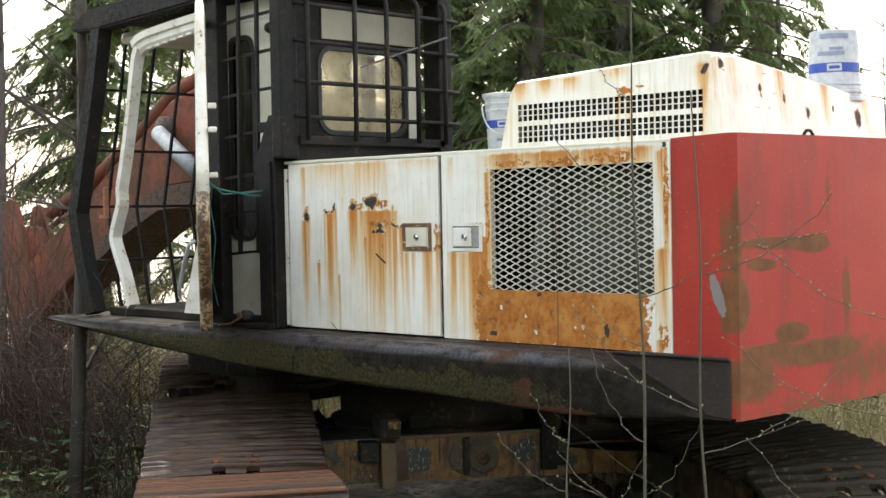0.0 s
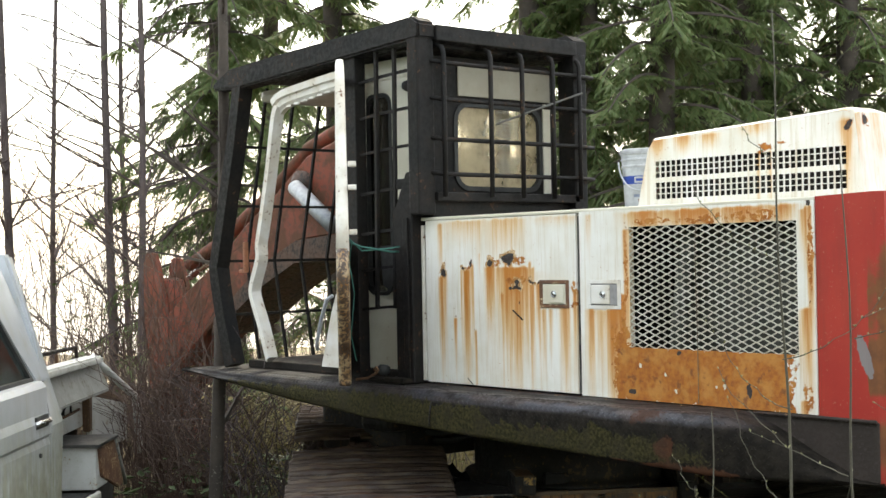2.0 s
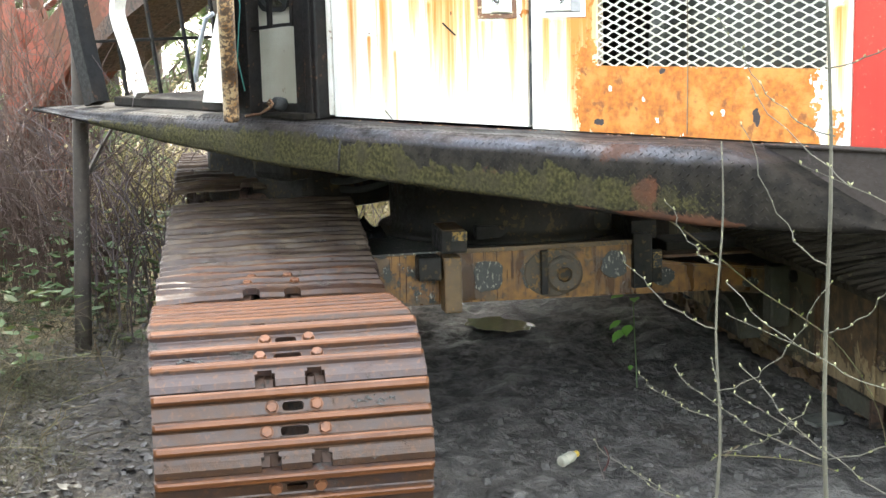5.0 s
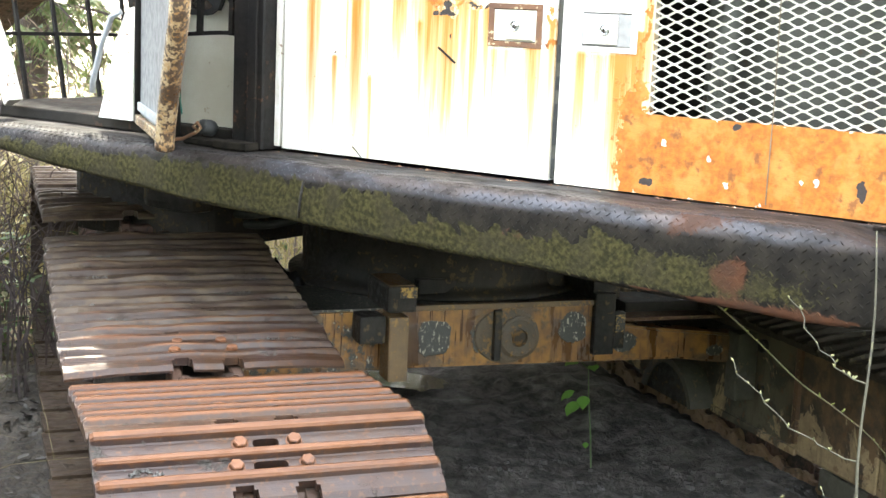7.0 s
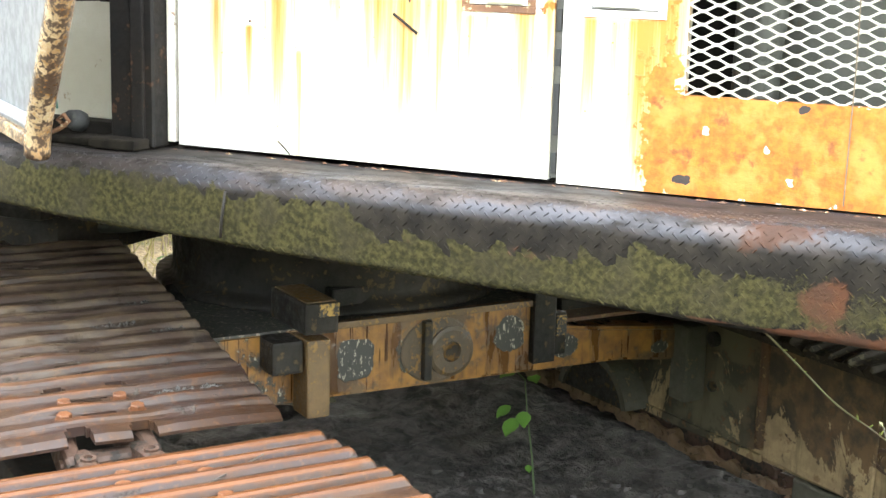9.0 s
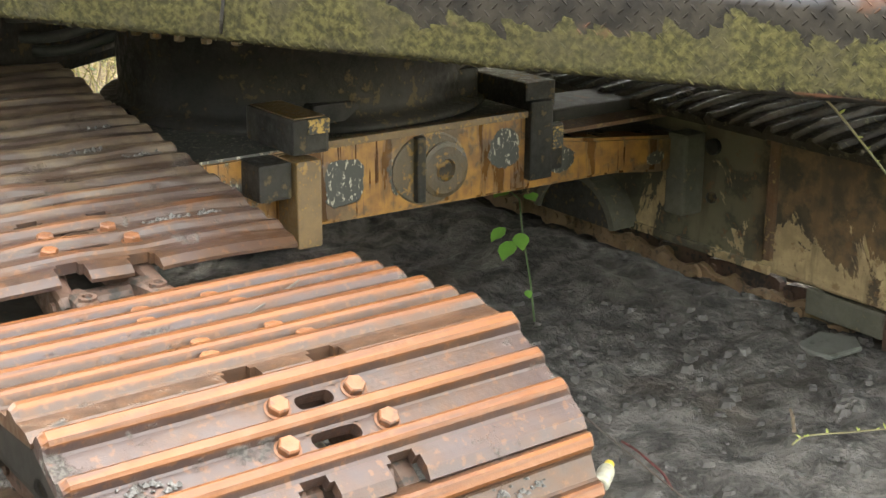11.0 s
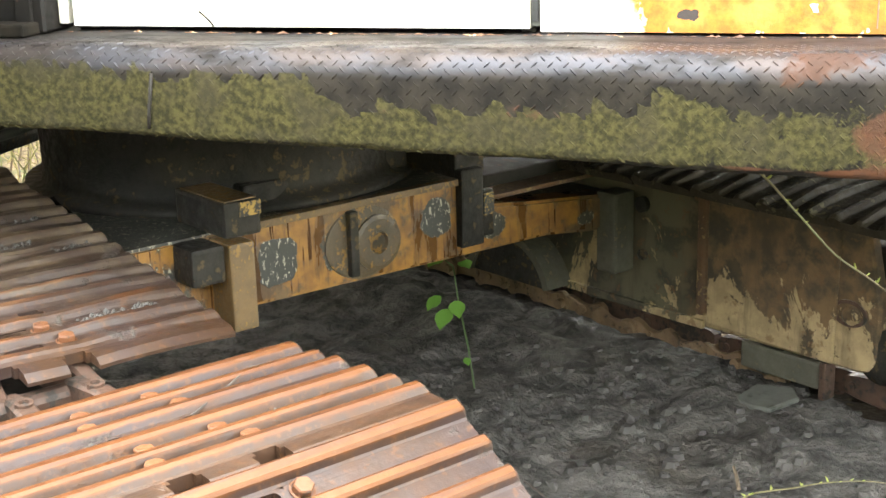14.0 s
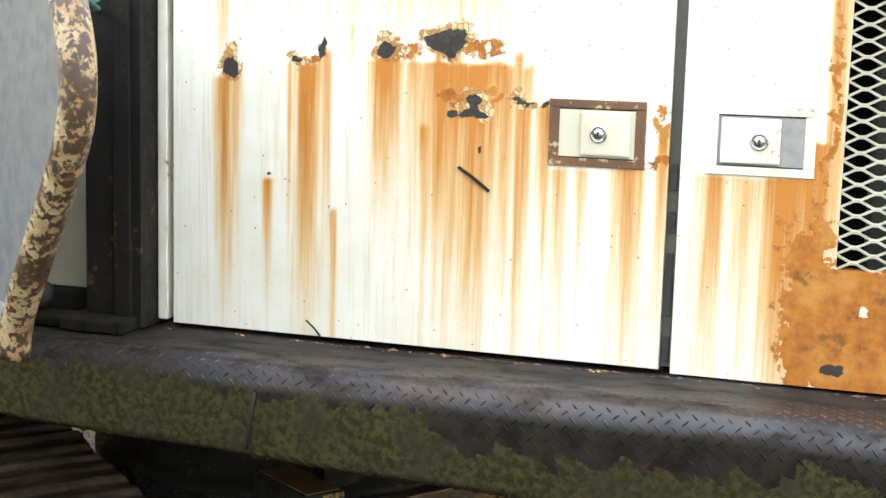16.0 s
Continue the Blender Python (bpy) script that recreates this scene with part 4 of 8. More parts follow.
def deck_profile(x, extra=()):
    """The deck's outline across, from its inner top edge over the lip to its inner bottom edge."""
    drop = min(1.0, max(0.0, (x - 1.92) / 0.62))
    zb, zt = deck_bottom(x), 1.284 - 0.205 * drop * drop * (3 - 2 * drop)
    r = min(0.055, (zt - zb) * 0.4)
    lip = [(0.36, zt), (0.02, zt), (-0.10, zt - 0.001), (-0.175, zt - 0.002)]
    lip += [(-0.185 - r * math.sin(a), zt - r * (1 - math.cos(a)) - 0.002) for a in [radians(d) for d in (18, 36, 54, 72, 90)]]
    z1 = zt - r - 0.012
    lip += [(-0.243 - 0.003 * math.sin(math.pi * f), z1 + (zb + 0.014 - z1) * f) for f in [k / 12 for k in range(13)]]
    lip += [(-0.232, zb + 0.003), (-0.215, zb), (-0.10, zb + 0.003), (0.36, zb + 0.01)]
    wob = 0.004 * noise.noise(Vector((x * 3, 0, 0)))
    inset = drop * 0.96
    return [Vector((x, min(0.36, y + wob + inset * (0.235 if y < 0 else 0.0)), z + wob)) for y, z in lip]


MOSS_EDGE = [(-2.1, 1.235), (-0.6, 1.24), (0.05, 1.243), (0.37, 1.232), (0.55, 1.226), (0.64, 1.215), (0.68, 1.198), (0.735, 1.165), (0.79, 1.172), (0.90, 1.166), (1.0, 1.164), (1.03, 1.19), (1.055, 1.155), (1.09, 1.182), (1.12, 1.142), (1.18, 1.17), (1.27, 1.183), (1.285, 1.15), (1.30, 1.20), (1.45, 1.205), (1.47, 1.16), (1.6, 1.19), (1.8, 1.18), (2.6, 1.15)]


def moss_at(p):
    """How thick the moss lies at p: solid towards the cab, ragged under the doors, thin towards the counterweight."""
    if p.y > -0.20:
        return 0.0
    edge = float(np.interp(p.x, [a for a, b in MOSS_EDGE], [b for a, b in MOSS_EDGE]))
    slant = Vector((p.x * 26 + p.z * 14, p.z * 13 - p.x * 4, 0))
    edge += 0.032 * noise.noise(slant) + 0.016 * noise.noise(slant * 2.7)
    m = min(1.0, max(0.0, (edge - p.z) / 0.006 + 0.5))
    thin = float(np.interp(p.x, [0.9, 1.3, 1.5, 1.9, 2.4], [1.0, 0.85, 0.62, 0.4, 0.2]))
    low = min(1.0, max(0.0, (p.z - deck_bottom(p.x) - 0.004) / 0.022 + 0.25 * noise.noise(Vector((p.x * 20, 3, 1)))))
    blotch = 0.85 + 0.35 * noise.noise(Vector((p.x * 9, p.z * 14, 7)))
    return max(0.0, m * thin * (0.45 + 0.55 * low) * blotch)


def wear_sheen_at(p):
    """Boot polish along the lip, most of all under the doors, and painted sky sheen."""
    # flat top kept half as pale, for the sky it reflects
    w = min(1.0, max(0.0, (p.z - 1.232) / 0.02)) * min(1.0, max(0.5, (-0.10 - p.y) / 0.05))
    return w * float(np.interp(p.x, [-0.6, 0.0, 0.35, 1.6, 2.3], [0.35, 0.45, 0.9, 1.0, 0.5]))


def rust_at(p):
    q = noise.noise(Vector((p.x * 6, p.z * 9, 12)))
    r = 1.15 - ((p.x - 1.73) / 0.085) ** 2 - ((p.z - 1.155) / 0.055) ** 2 + q
    r = max(r, (p.x - 1.9) * 0.35 + q * 1.2, 0.8 - abs(p.z - deck_bottom(p.x) - 0.01) / 0.012 + q * 1.5 if p.x > 1.45 else 0.0)
    return min(1.0, max(0.0, r)) if p.y < -0.19 else 0.0


def mark_deck(ob, more=0.0):
    me = ob.data
    pts = [v.co for v in me.vertices]
    for name, fn in (("moss", moss_at), ("wear_sheen", wear_sheen_at), ("rust", rust_at)):
        me.attributes.new(name, "FLOAT", "POINT").data.foreach_set("value", [fn(p) * (1 + more) for p in pts])


bm = bmesh.new()
rows = []
xs = [-1.99] + [-1.985 + 0.012 * i for i in range(379)] + [2.56]
for x in xs:
    rows.append([bm.verts.new(p) for p in deck_profile(x)])
for a, b in zip(rows, rows[1:]):
    for k in range(len(a) - 1):
        bm.faces.new((a[k], a[k + 1], b[k + 1], b[k]))
bm.faces.new(rows[0])
bm.faces.new(rows[-1][::-1])
side_deck = part("side_deck", bm, M_DECK, excavator, "dark mossy checker-plate walkway with a rounded lip", smooth=True)
mark_deck(side_deck, 0.0)
part("main_frame", boxes(((-1.9, 0.36, 1.11), (2.5, 2.6, 1.27)), bevel=0.02), M_GREASE, excavator)
bm = boxes(((-1.75, 0.60, 0.74), (-0.92, 2.2, 1.115)), ((-1.15, 0.44, 0.92), (-0.85, 0.60, 1.11)), bevel=0.04)
part("far_skirt", boxes(((-1.9, 2.6, 0.97), (2.5, 2.85, 1.27)), bevel=0.03), M_GREASE, excavator)
part("belly_pan", bm, M_GREASE, excavator, "greasy black underside of the upper body")
part("sump_pan", boxes(((0.45, 1.75, 0.84), (1.6, 2.5, 1.115)), bevel=0.04), M_GREASE, excavator)
for k, (y, z) in enumerate(((0.74, 0.92), (0.68, 0.99), (0.80, 0.87))):
    bm = bmesh.new()
    tube(bm, eased([(-1.6, y, z + 0.12), (-1.2, y - 0.02, z + 0.02), (-0.9, y + 0.03, z - 0.03), (-0.72, y + 0.14, z + 0.01), (-0.6, y + 0.3, z + 0.12)]), 0.017, 10)
    part("hose", bm, M_RUBBER, excavator, smooth=True)
# raised bars of the checker plate, leaning one way and the other row by row
verts, faces = [], []
tr = random.Random(6)
for i in range(146):
    for j in range(24):
        x = -1.95 + i * 0.0305 + (0.01525 if j % 2 else 0.0)
        prof = deck_profile(x)[2:24]
        run = [0.0]
        for a, b in zip(prof, prof[1:]):
            run.append(run[-1] + (b - a).length)
        at = 0.006 + j * 0.0135
        if at + 0.012 > run[-1]:
            continue
        k = max(q for q in range(len(run) - 1) if run[q] <= at)
        along = (prof[k + 1] - prof[k]).normalized()
        mid = prof[k] + along * (at - run[k])
        out = Vector((0, along.z, -along.y))
        if out.y > 0 and abs(out.y) > abs(out.z) or out.z < -0.5 and mid.z > 1.2:
            out = -out
        tall = 0.0028 * tr.uniform(0.6, 1.1) * (0.35 if mid.y > -0.17 else 0.75 if mid.z > 1.235 else 1.0) * (1 - 0.65 * min(1.0, moss_at(mid)))
        d = (Vector((1, 0, 0)) * (1 if j % 2 else -1) + along * 1.0).normalized()
        w = d.cross(out).normalized()
        base = len(verts)
        for p, q in ((-0.0105, 0), (-0.0045, 0.0031), (0.0045, 0.0031), (0.0105, 0), (0.0045, -0.0031), (-0.0045, -0.0031)):
            verts.append(mid + d * p + w * q - out * 0.0012)
        for p in (-0.005, 0.005):
            verts.append(mid + d * p + out * tall)
        faces += [tuple(base + q for q in f) for f in ((0, 1, 6), (1, 2, 7, 6), (2, 3, 7), (3, 4, 7), (4, 5, 6, 7), (5, 0, 6))]
me = bpy.data.meshes.new("tread_bar")
me.from_pydata(verts, [], faces)
me.materials.append(M_DECK)
tread = tagged(part("tread_bar", me, None, side_deck), kind="stuff")
mark_deck(tread, 0.25)
bm = bmesh.new()
prism(bm, [(1.93, 1.283), (2.552, 1.281), (2.552, 1.058), (2.3, 1.07), (1.93, 1.15)], 0.014, along_y(-0.014))
bmesh.ops.recalc_face_normals(bm, faces=bm.faces)
bmesh.ops.bevel(bm, geom=bm.edges[:], offset=0.004, segments=1, affect="EDGES")
part("corner_sheet", bm, M_CORNER, excavator, "flat grey-brown corner sheet under the counterweight")
bm = bmesh.new()
tube(bm, [(2.02, -0.02, 1.281), (2.3, -0.022, 1.284), (2.55, -0.022, 1.284)], 0.008, 6)
part("sheet_bead", bm, M_CORNER, excavator, smooth=True)
# weld seam across the side, a scrape, and rot along the foot of the doors
bm = bmesh.new()
tube(bm, [(0.313, -0.2455, 1.232), (0.308, -0.2485, 1.19), (0.302, -0.2485, 1.15), (0.297, -0.243, 1.118)], 0.004, 6)
part("weld_seam", bm, M_GREASE, side_deck, smooth=True)
bm = bmesh.new()
rr = random.Random(23)
for k in range(260):
    x = rr.uniform(0.0, 2.25)
    s = rr.uniform(0.002, 0.0055) * (0.6 if k % 5 else 1.4)
    c = Vector((x, -0.012 - 0.02 * rr.random() ** 3, 1.2845))
    vs = [bm.verts.new(c + Vector((s * 1.7 * math.cos(a) * rr.uniform(0.5, 1.2), s * 0.6 * math.sin(a) * rr.uniform(0.5, 1.2), 0))) for a in [2 * math.pi * q / 6 for q in range(6)]]
    tip = bm.verts.new(c + Vector((0, 0, s * rr.uniform(0.3, 0.9))))
    for q in range(6):
        bm.faces.new((vs[q], vs[(q + 1) % 6], tip))
tagged(part("debris_line", bm, M_DARKRUST, side_deck, "flaked paint and rot along the foot of the doors"), kind="stuff")

# -- counterweight --
bm = bmesh.new()
outline = [(2.29, 0.005), (2.545, 0.0), (2.575, 0.02), (2.62, 0.7), (2.64, 1.3), (2.62, 1.9), (2.575, 2.58), (2.545, 2.6), (2.29, 2.6)]
low = [bm.verts.new((x, y, 1.205 - 0.155 * min(1, (x - 2.29) / 0.255))) for x, y in outline]
high = [bm.verts.new((x, y, 2.118 + 0.008 * (x > 2.5))) for x, y in outline]
n = len(outline)
bm.faces.new(low[::-1])
bm.faces.new(high)
for i in range(n):
    bm.faces.new((low[i], low[(i + 1) % n], high[(i + 1) % n], high[i]))
bmesh.ops.bevel(bm, geom=[e for e in bm.edges if len(e.link_faces) == 2 and e.calc_face_angle(0) > 0.6], offset=0.012, segments=2, affect="EDGES")
for cut in range(6):
    bmesh.ops.subdivide_edges(bm, edges=[e for e in bm.edges if e.calc_length() > 0.03], cuts=1, use_grid_fill=True)
bmesh.ops.triangulate(bm, faces=[f for f in bm.faces if len(f.verts) > 4])
counterweight = part("counterweight", bm, M_RED, excavator, "faded red counterweight with brown dirt smears")
me = counterweight.data
grime, bare = [], []
for v in me.vertices:
    x, y, z = v.co
    g = 0.0
    for cy, cz, ry, rz, f in ((0.0, 1.48, 0.10, 0.12, 1.0), (0.02, 1.72, 0.03, 0.28, 0.75), (0.30, 1.71, 0.33, 0.028, 1.0), (0.50, 1.70, 0.16, 0.045, 0.9), (0.17, 1.63, 0.11, 0.03, 1.0), (0.20, 1.30, 0.22, 0.035, 0.9), (0.36, 1.36, 0.14, 0.05, 0.95), (0.75, 1.5, 0.05, 0.25, 0.55), (0.62, 1.9, 0.03, 0.2, 0.5), (0.55, 1.27, 0.45, 0.07, 0.75), (0.1, 1.2, 0.2, 0.12, 0.75), (0.9, 1.2, 0.5, 0.16, 0.5)):
        d = ((y - cy) / ry) ** 2 + ((z - cz) / rz) ** 2
        if x > 2.5:
            g = max(g, f * max(0, 1.3 - d))
    g = max(g, 0.55 * max(0, 1 - (z - 1.05) / 0.22))
    grime.append(g)
    bare.append(max(0, 1.2 - ((x - 2.5 + (z - 1.5) * 0.3) / 0.03) ** 2 - ((z - 1.52) / 0.1) ** 2) if y < 0.01 else 0)
me.attributes.new("grime", "FLOAT", "POINT").data.foreach_set("value", grime)
me.attributes.new("bare", "FLOAT", "POINT").data.foreach_set("value", bare)
bm = bmesh.new()
tube(bm, [(2.5, 0.64, 2.12), (2.5, 0.64, 2.14), (2.5, 0.66, 2.155), (2.5, 0.69, 2.155), (2.5, 0.71, 2.14), (2.5, 0.71, 2.12)], 0.007, 8)
part("lifting_eye", bm, M_DARK, counterweight, smooth=True)

# -- engine hood --
hood_front = [(0.965, 2.10), (1.04, 2.40), (1.075, 2.445), (2.10, 2.492), (2.15, 2.47), (2.195, 2.10)]
bm = bmesh.new()
rings = []
for y, shrink, drop in ((0.505, 0.0, 0.0), (0.53, -0.012, -0.012), (0.7, -0.016, -0.014), (1.5, 0.0, 0.07), (2.1, 0.03, 0.13), (2.2, 0.08, 0.17)):
    rings.append([bm.verts.new((1.58 + (x - 1.58) * (1 - shrink), y, 2.10 + max(0, (z - 2.10) - drop * (z > 2.2)))) for x, z in hood_front])
for a, b in zip(rings, rings[1:]):
    for k in range(5):
        bm.faces.new((a[k], a[k + 1], b[k + 1], b[k]))
bm.faces.new(rings[-1])
bmesh.ops.bevel(bm, geom=[e for e in bm.edges if len(e.link_faces) == 2 and e.calc_face_angle(0) > 0.5], offset=0.02, segments=3, affect="EDGES")
for cut in range(5):
    bmesh.ops.subdivide_edges(bm, edges=[e for e in bm.edges if e.calc_length() > 0.03], cuts=1, use_grid_fill=True)
hood = part("hood", bm, M_PANEL, excavator, "white engine hood with rust spots and vent holes")
weather(hood)
me = hood.data
values = [-9.0] * len(me.vertices)
for i, v in enumerate(me.vertices):
    if v.co.x > 2.05:
        for cy, cz, ry, rz in ((1.05, 2.33, 0.014, 0.03), (1.25, 2.27, 0.02, 0.03), (0.85, 2.36, 0.018, 0.028), (1.75, 2.26, 0.03, 0.045), (1.5, 2.3, 0.014, 0.02), (0.56, 2.45, 0.02, 0.028)):
            values[i] = max(values[i], 1.4 - ((v.co.y - cy) / ry) ** 2 - ((v.co.z - cz) / rz) ** 2)
me.attributes["hole"].data.foreach_set("value", values)
me.attributes["rust"].data.foreach_set("value", [min(0.85, max(0.0, 0.5 + 0.5 * q)) if q > -2.5 and v.co.x > 2.05 else 0.0 for q, v in zip(values, me.vertices)])
me.attributes["stain"].data.foreach_set("value", [0.8 * max(0, math.sin(v.co.y * 23) * math.sin(v.co.y * 9.1 + 1)) * max(0, 1 - (2.45 - v.co.z) / 0.3) if v.co.x > 2.05 else 0.0 for v in me.vertices])

# front plate of the hood, with square holes in two bands
bm = bmesh.new()
xs, zs = [0.97], [2.10]
cols, pitch, hole = 33, 0.0312, 0.0242
xs = [0.96 + 0.02 * i for i in range(6)]
for i in range(cols):
    xs += [1.085 + i * pitch, 1.085 + i * pitch + hole]
xs += [2.13, 2.16, 2.2]
zs = [2.10, 2.125, 2.15]
for base in (2.168, 2.268):
    for j in range(3):
        zs += [base + j * 0.027, base + j * 0.027 + 0.0225]
zs += [2.36, 2.38, 2.40, 2.42, 2.445, 2.47, 2.495]
grid = [[None] * len(zs) for _ in xs]


def hood_edge(x, z):
    lo = 0.965 + (z - 2.10) * 0.25 if z < 2.40 else 1.04 + (z - 2.40) * 0.78
    hi = 2.195 - (z - 2.10) * 0.122
    top = 2.445 + (min(max(x, 1.075), 2.10) - 1.075) * 0.0458
    return min(max(x, lo), hi), min(z, top)


for i, x in enumerate(xs):
    for j, z in enumerate(zs):
        px, pz = hood_edge(x, z)
        grid[i][j] = bm.verts.new((px, 0.502 + (pz - 2.1) * 0.012, pz))
holes_x = {xs.index(1.085 + i * pitch) for i in range(cols)}
holes_z = {zs.index(b + j * 0.027) for b in (2.168, 2.268) for j in range(3)}
for i in range(len(xs) - 1):
    for j in range(len(zs) - 1):
        if i in holes_x and j in holes_z:
            continue
        f = [grid[i][j], grid[i + 1][j], grid[i + 1][j + 1], grid[i][j + 1]]
        bm.faces.new(f)
for v in bmesh.ops.extrude_edge_only(bm, edges=[e for e in bm.edges if len(e.link_faces) == 1])["geom"]:
    if isinstance(v, bmesh.types.BMVert):
        v.co.y += 0.005
vent = part("vent_plate", bm, M_PANEL, hood, "white vent plate punched with rows of square holes")
weather(vent, runs=[(1.1, 0.05, 2.46, 0.1, 0.9), (1.25, 0.05, 2.46, 0.09, 0.8), (1.4, 0.06, 2.46, 0.08, 0.7), (1.65, 0.08, 2.48, 0.06, 0.7), (2.1, 0.03, 2.47, 0.15, 0.7), (1.0, 0.03, 2.4, 0.2, 0.5)],
        holes=[(2.12, 2.43, 0.014, 0.03)], rusts=[(1.75, 2.375, 0.12, 0.014), (1.7, 2.36, 0.05, 0.01)])
# near-black sheet stands for the shade behind the vent holes
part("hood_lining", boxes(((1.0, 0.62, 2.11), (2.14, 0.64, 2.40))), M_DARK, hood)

# ---- cab and its guard ----
cab = part("cab", boxes(((-1.62, 0.10, 2.86), (-0.16, 1.02, 2.93)), bevel=0.03), M_CABWHITE, excavator, "aged white cab with an open doorway")


def slab(points, y, thick, material, name, parent, label="", bevel=0.0):
    bm = bmesh.new()
    prism(bm, points, thick, along_y(y))
    if bevel:
        bmesh.ops.recalc_face_normals(bm, faces=bm.faces)
        bmesh.ops.bevel(bm, geom=bm.edges[:], offset=bevel, segments=2, affect="EDGES")
    return part(name, bm, material, parent, label)


def rounded(x0, x1, z0, z1, r, n=4, lean=0.0):
    pts = []
    for cx, cz, a0 in ((x1 - r, z0 + r, -90), (x1 - r, z1 - r, 0), (x0 + r, z1 - r, 90), (x0 + r, z0 + r, 180)):
        for k in range(n + 1):
            a = radians(a0 + 90 * k / n)
            px, pz = cx + r * math.cos(a), cz + r * math.sin(a)
            pts.append((px + lean * (pz - z0), pz))
    return pts


def ring_plate(outer, inner, y, thick):
    """A plate between two outlines of as many points, drawn in x, z."""
    bm = bmesh.new()
    n = len(outer)
    layers = [[[bm.verts.new((x, yy, z)) for x, z in o] for o in (outer, inner)] for yy in (y, y + thick)]
    for k in range(n):
        j = (k + 1) % n
        (a, b), (c, d) = layers
        bm.faces.new((a[k], a[j], b[j], b[k]))
        bm.faces.new((c[k], d[k], d[j], c[j]))
        bm.faces.new((a[k], c[k], c[j], a[j]))
        bm.faces.new((b[k], b[j], d[j], d[k]))
    return bm


# rear side wall with a dark rounded window
bm = ring_plate(rounded(-0.66, -0.14, 1.31, 2.97, 0.03), rounded(-0.62, -0.39, 1.72, 2.80, 0.07), 0.115, 0.04)
part("side_wall", bm, M_CABWHITE, cab, "cream side wall with a narrow window")
part("window_seal", ring_plate(rounded(-0.62, -0.39, 1.72, 2.80, 0.07), rounded(-0.60, -0.41, 1.74, 2.78, 0.06), 0.108, 0.05), M_RUBBER, cab)
slab(rounded(-0.60, -0.41, 1.74, 2.78, 0.06), 0.135, 0.006, M_SIDEGLASS, "side_window", cab)
slab([(-0.66, 1.30), (-0.64, 2.9), (-0.60, 2.9), (-0.62, 1.30)], 0.05, 0.1, M_CABWHITE, "door_pillar", cab, "", 0.008)
# rear wall with its window


def rear_plate(name, outer, inner, x, thick, material, label=""):
    bm = ring_plate(outer, inner, 0, thick)
    bmesh.ops.transform(bm, matrix=Matrix(((0, -1, 0, x), (1, 0, 0, 0), (0, 0, 1, 0), (0, 0, 0, 1))), verts=bm.verts)
    return part(name, bm, material, cab, label)


# black steel here puts the rear wall's deep shade into its colour
rear_plate("rear_wall", rounded(0.115, 1.04, 2.12, 2.965, 0.03), rounded(0.31, 0.97, 2.27, 2.72, 0.09), -0.12, 0.035, M_BLACK, "rear wall darkened for its shade, with a framed window")
part("rear_panel", boxes(((-0.118, 0.34, 2.765), (-0.108, 1.02, 2.925)), bevel=0.003), M_CABSHADE, cab, "cream panel over the rear window, toned down for shade")
part("rear_strip", boxes(((-0.118, 0.965, 2.26), (-0.108, 1.02, 2.755)), bevel=0.003), M_CABWHITE, cab)
rear_plate("rear_seal", rounded(0.31, 0.96, 2.265, 2.735, 0.10), rounded(0.335, 0.935, 2.29, 2.71, 0.08), -0.112, 0.05, M_RUBBER)
bm = bmesh.new()
prism(bm, rounded(0.32, 0.96, 2.28, 2.71, 0.08), 0.005, Matrix(((0, 0, 1, -0.14), (1, 0, 0, 0), (0, 1, 0, 0), (0, 0, 0, 1))))
part("rear_window", bm, M_GLASS, cab, "dusty rear window")
part("rear_wall_lower", boxes(((-0.165, 0.155, 1.30), (-0.13, 1.04, 2.115)), bevel=0.004), M_CABWHITE, cab)
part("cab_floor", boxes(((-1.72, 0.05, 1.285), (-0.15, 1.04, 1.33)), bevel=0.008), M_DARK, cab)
part("far_sill", boxes(((-1.7, 0.99, 1.33), (-0.15, 1.04, 1.62)), bevel=0.008), M_CABWHITE, cab)
for a, b, c, d in ((-1.64, 1.62, -1.50, 2.86), (-0.72, 1.62, -0.72, 2.86)):
    slab([(a, b), (c, d), (c + 0.06, d), (a + 0.06, b)], 0.99, 0.05, M_BLACK, "far_pillar", cab)
# seat and console seen through the doorway and the rear window
seat = part("seat", boxes(((-0.85, 0.33, 1.62), (-0.35, 0.83, 1.76)), bevel=0.04), M_VINYL, cab, "grey vinyl operator's seat")
bm = boxes(((-0.46, 0.34, 1.74), (-0.34, 0.82, 2.42)), bevel=0.05)
part("backrest", bm, M_VINYL, seat)
part("pedestal", boxes(((-0.75, 0.42, 1.33), (-0.45, 0.74, 1.62)), bevel=0.02), M_DARK, seat)
part("console", boxes(((-1.32, 0.62, 1.33), (-1.16, 0.82, 1.56)), bevel=0.02), M_VINYL, cab)
part("battery_box", boxes(((-1.05, 0.35, 1.33), (-0.88, 0.5, 1.5)), bevel=0.01), M_GALV, cab)

bm = bmesh.new()
prism(bm, [(-0.44, 1.98), (-0.22, 2.0), (-0.19, 1.93), (-0.21, 1.86), (-0.25, 1.80), (-0.27, 1.83), (-0.30, 1.76), (-0.33, 1.80), (-0.36, 1.74), (-0.42, 1.78)], 0.02, along_y(0.06))
part("torn_flap", bm, M_RUBBER, cab, "torn black rubber flap")
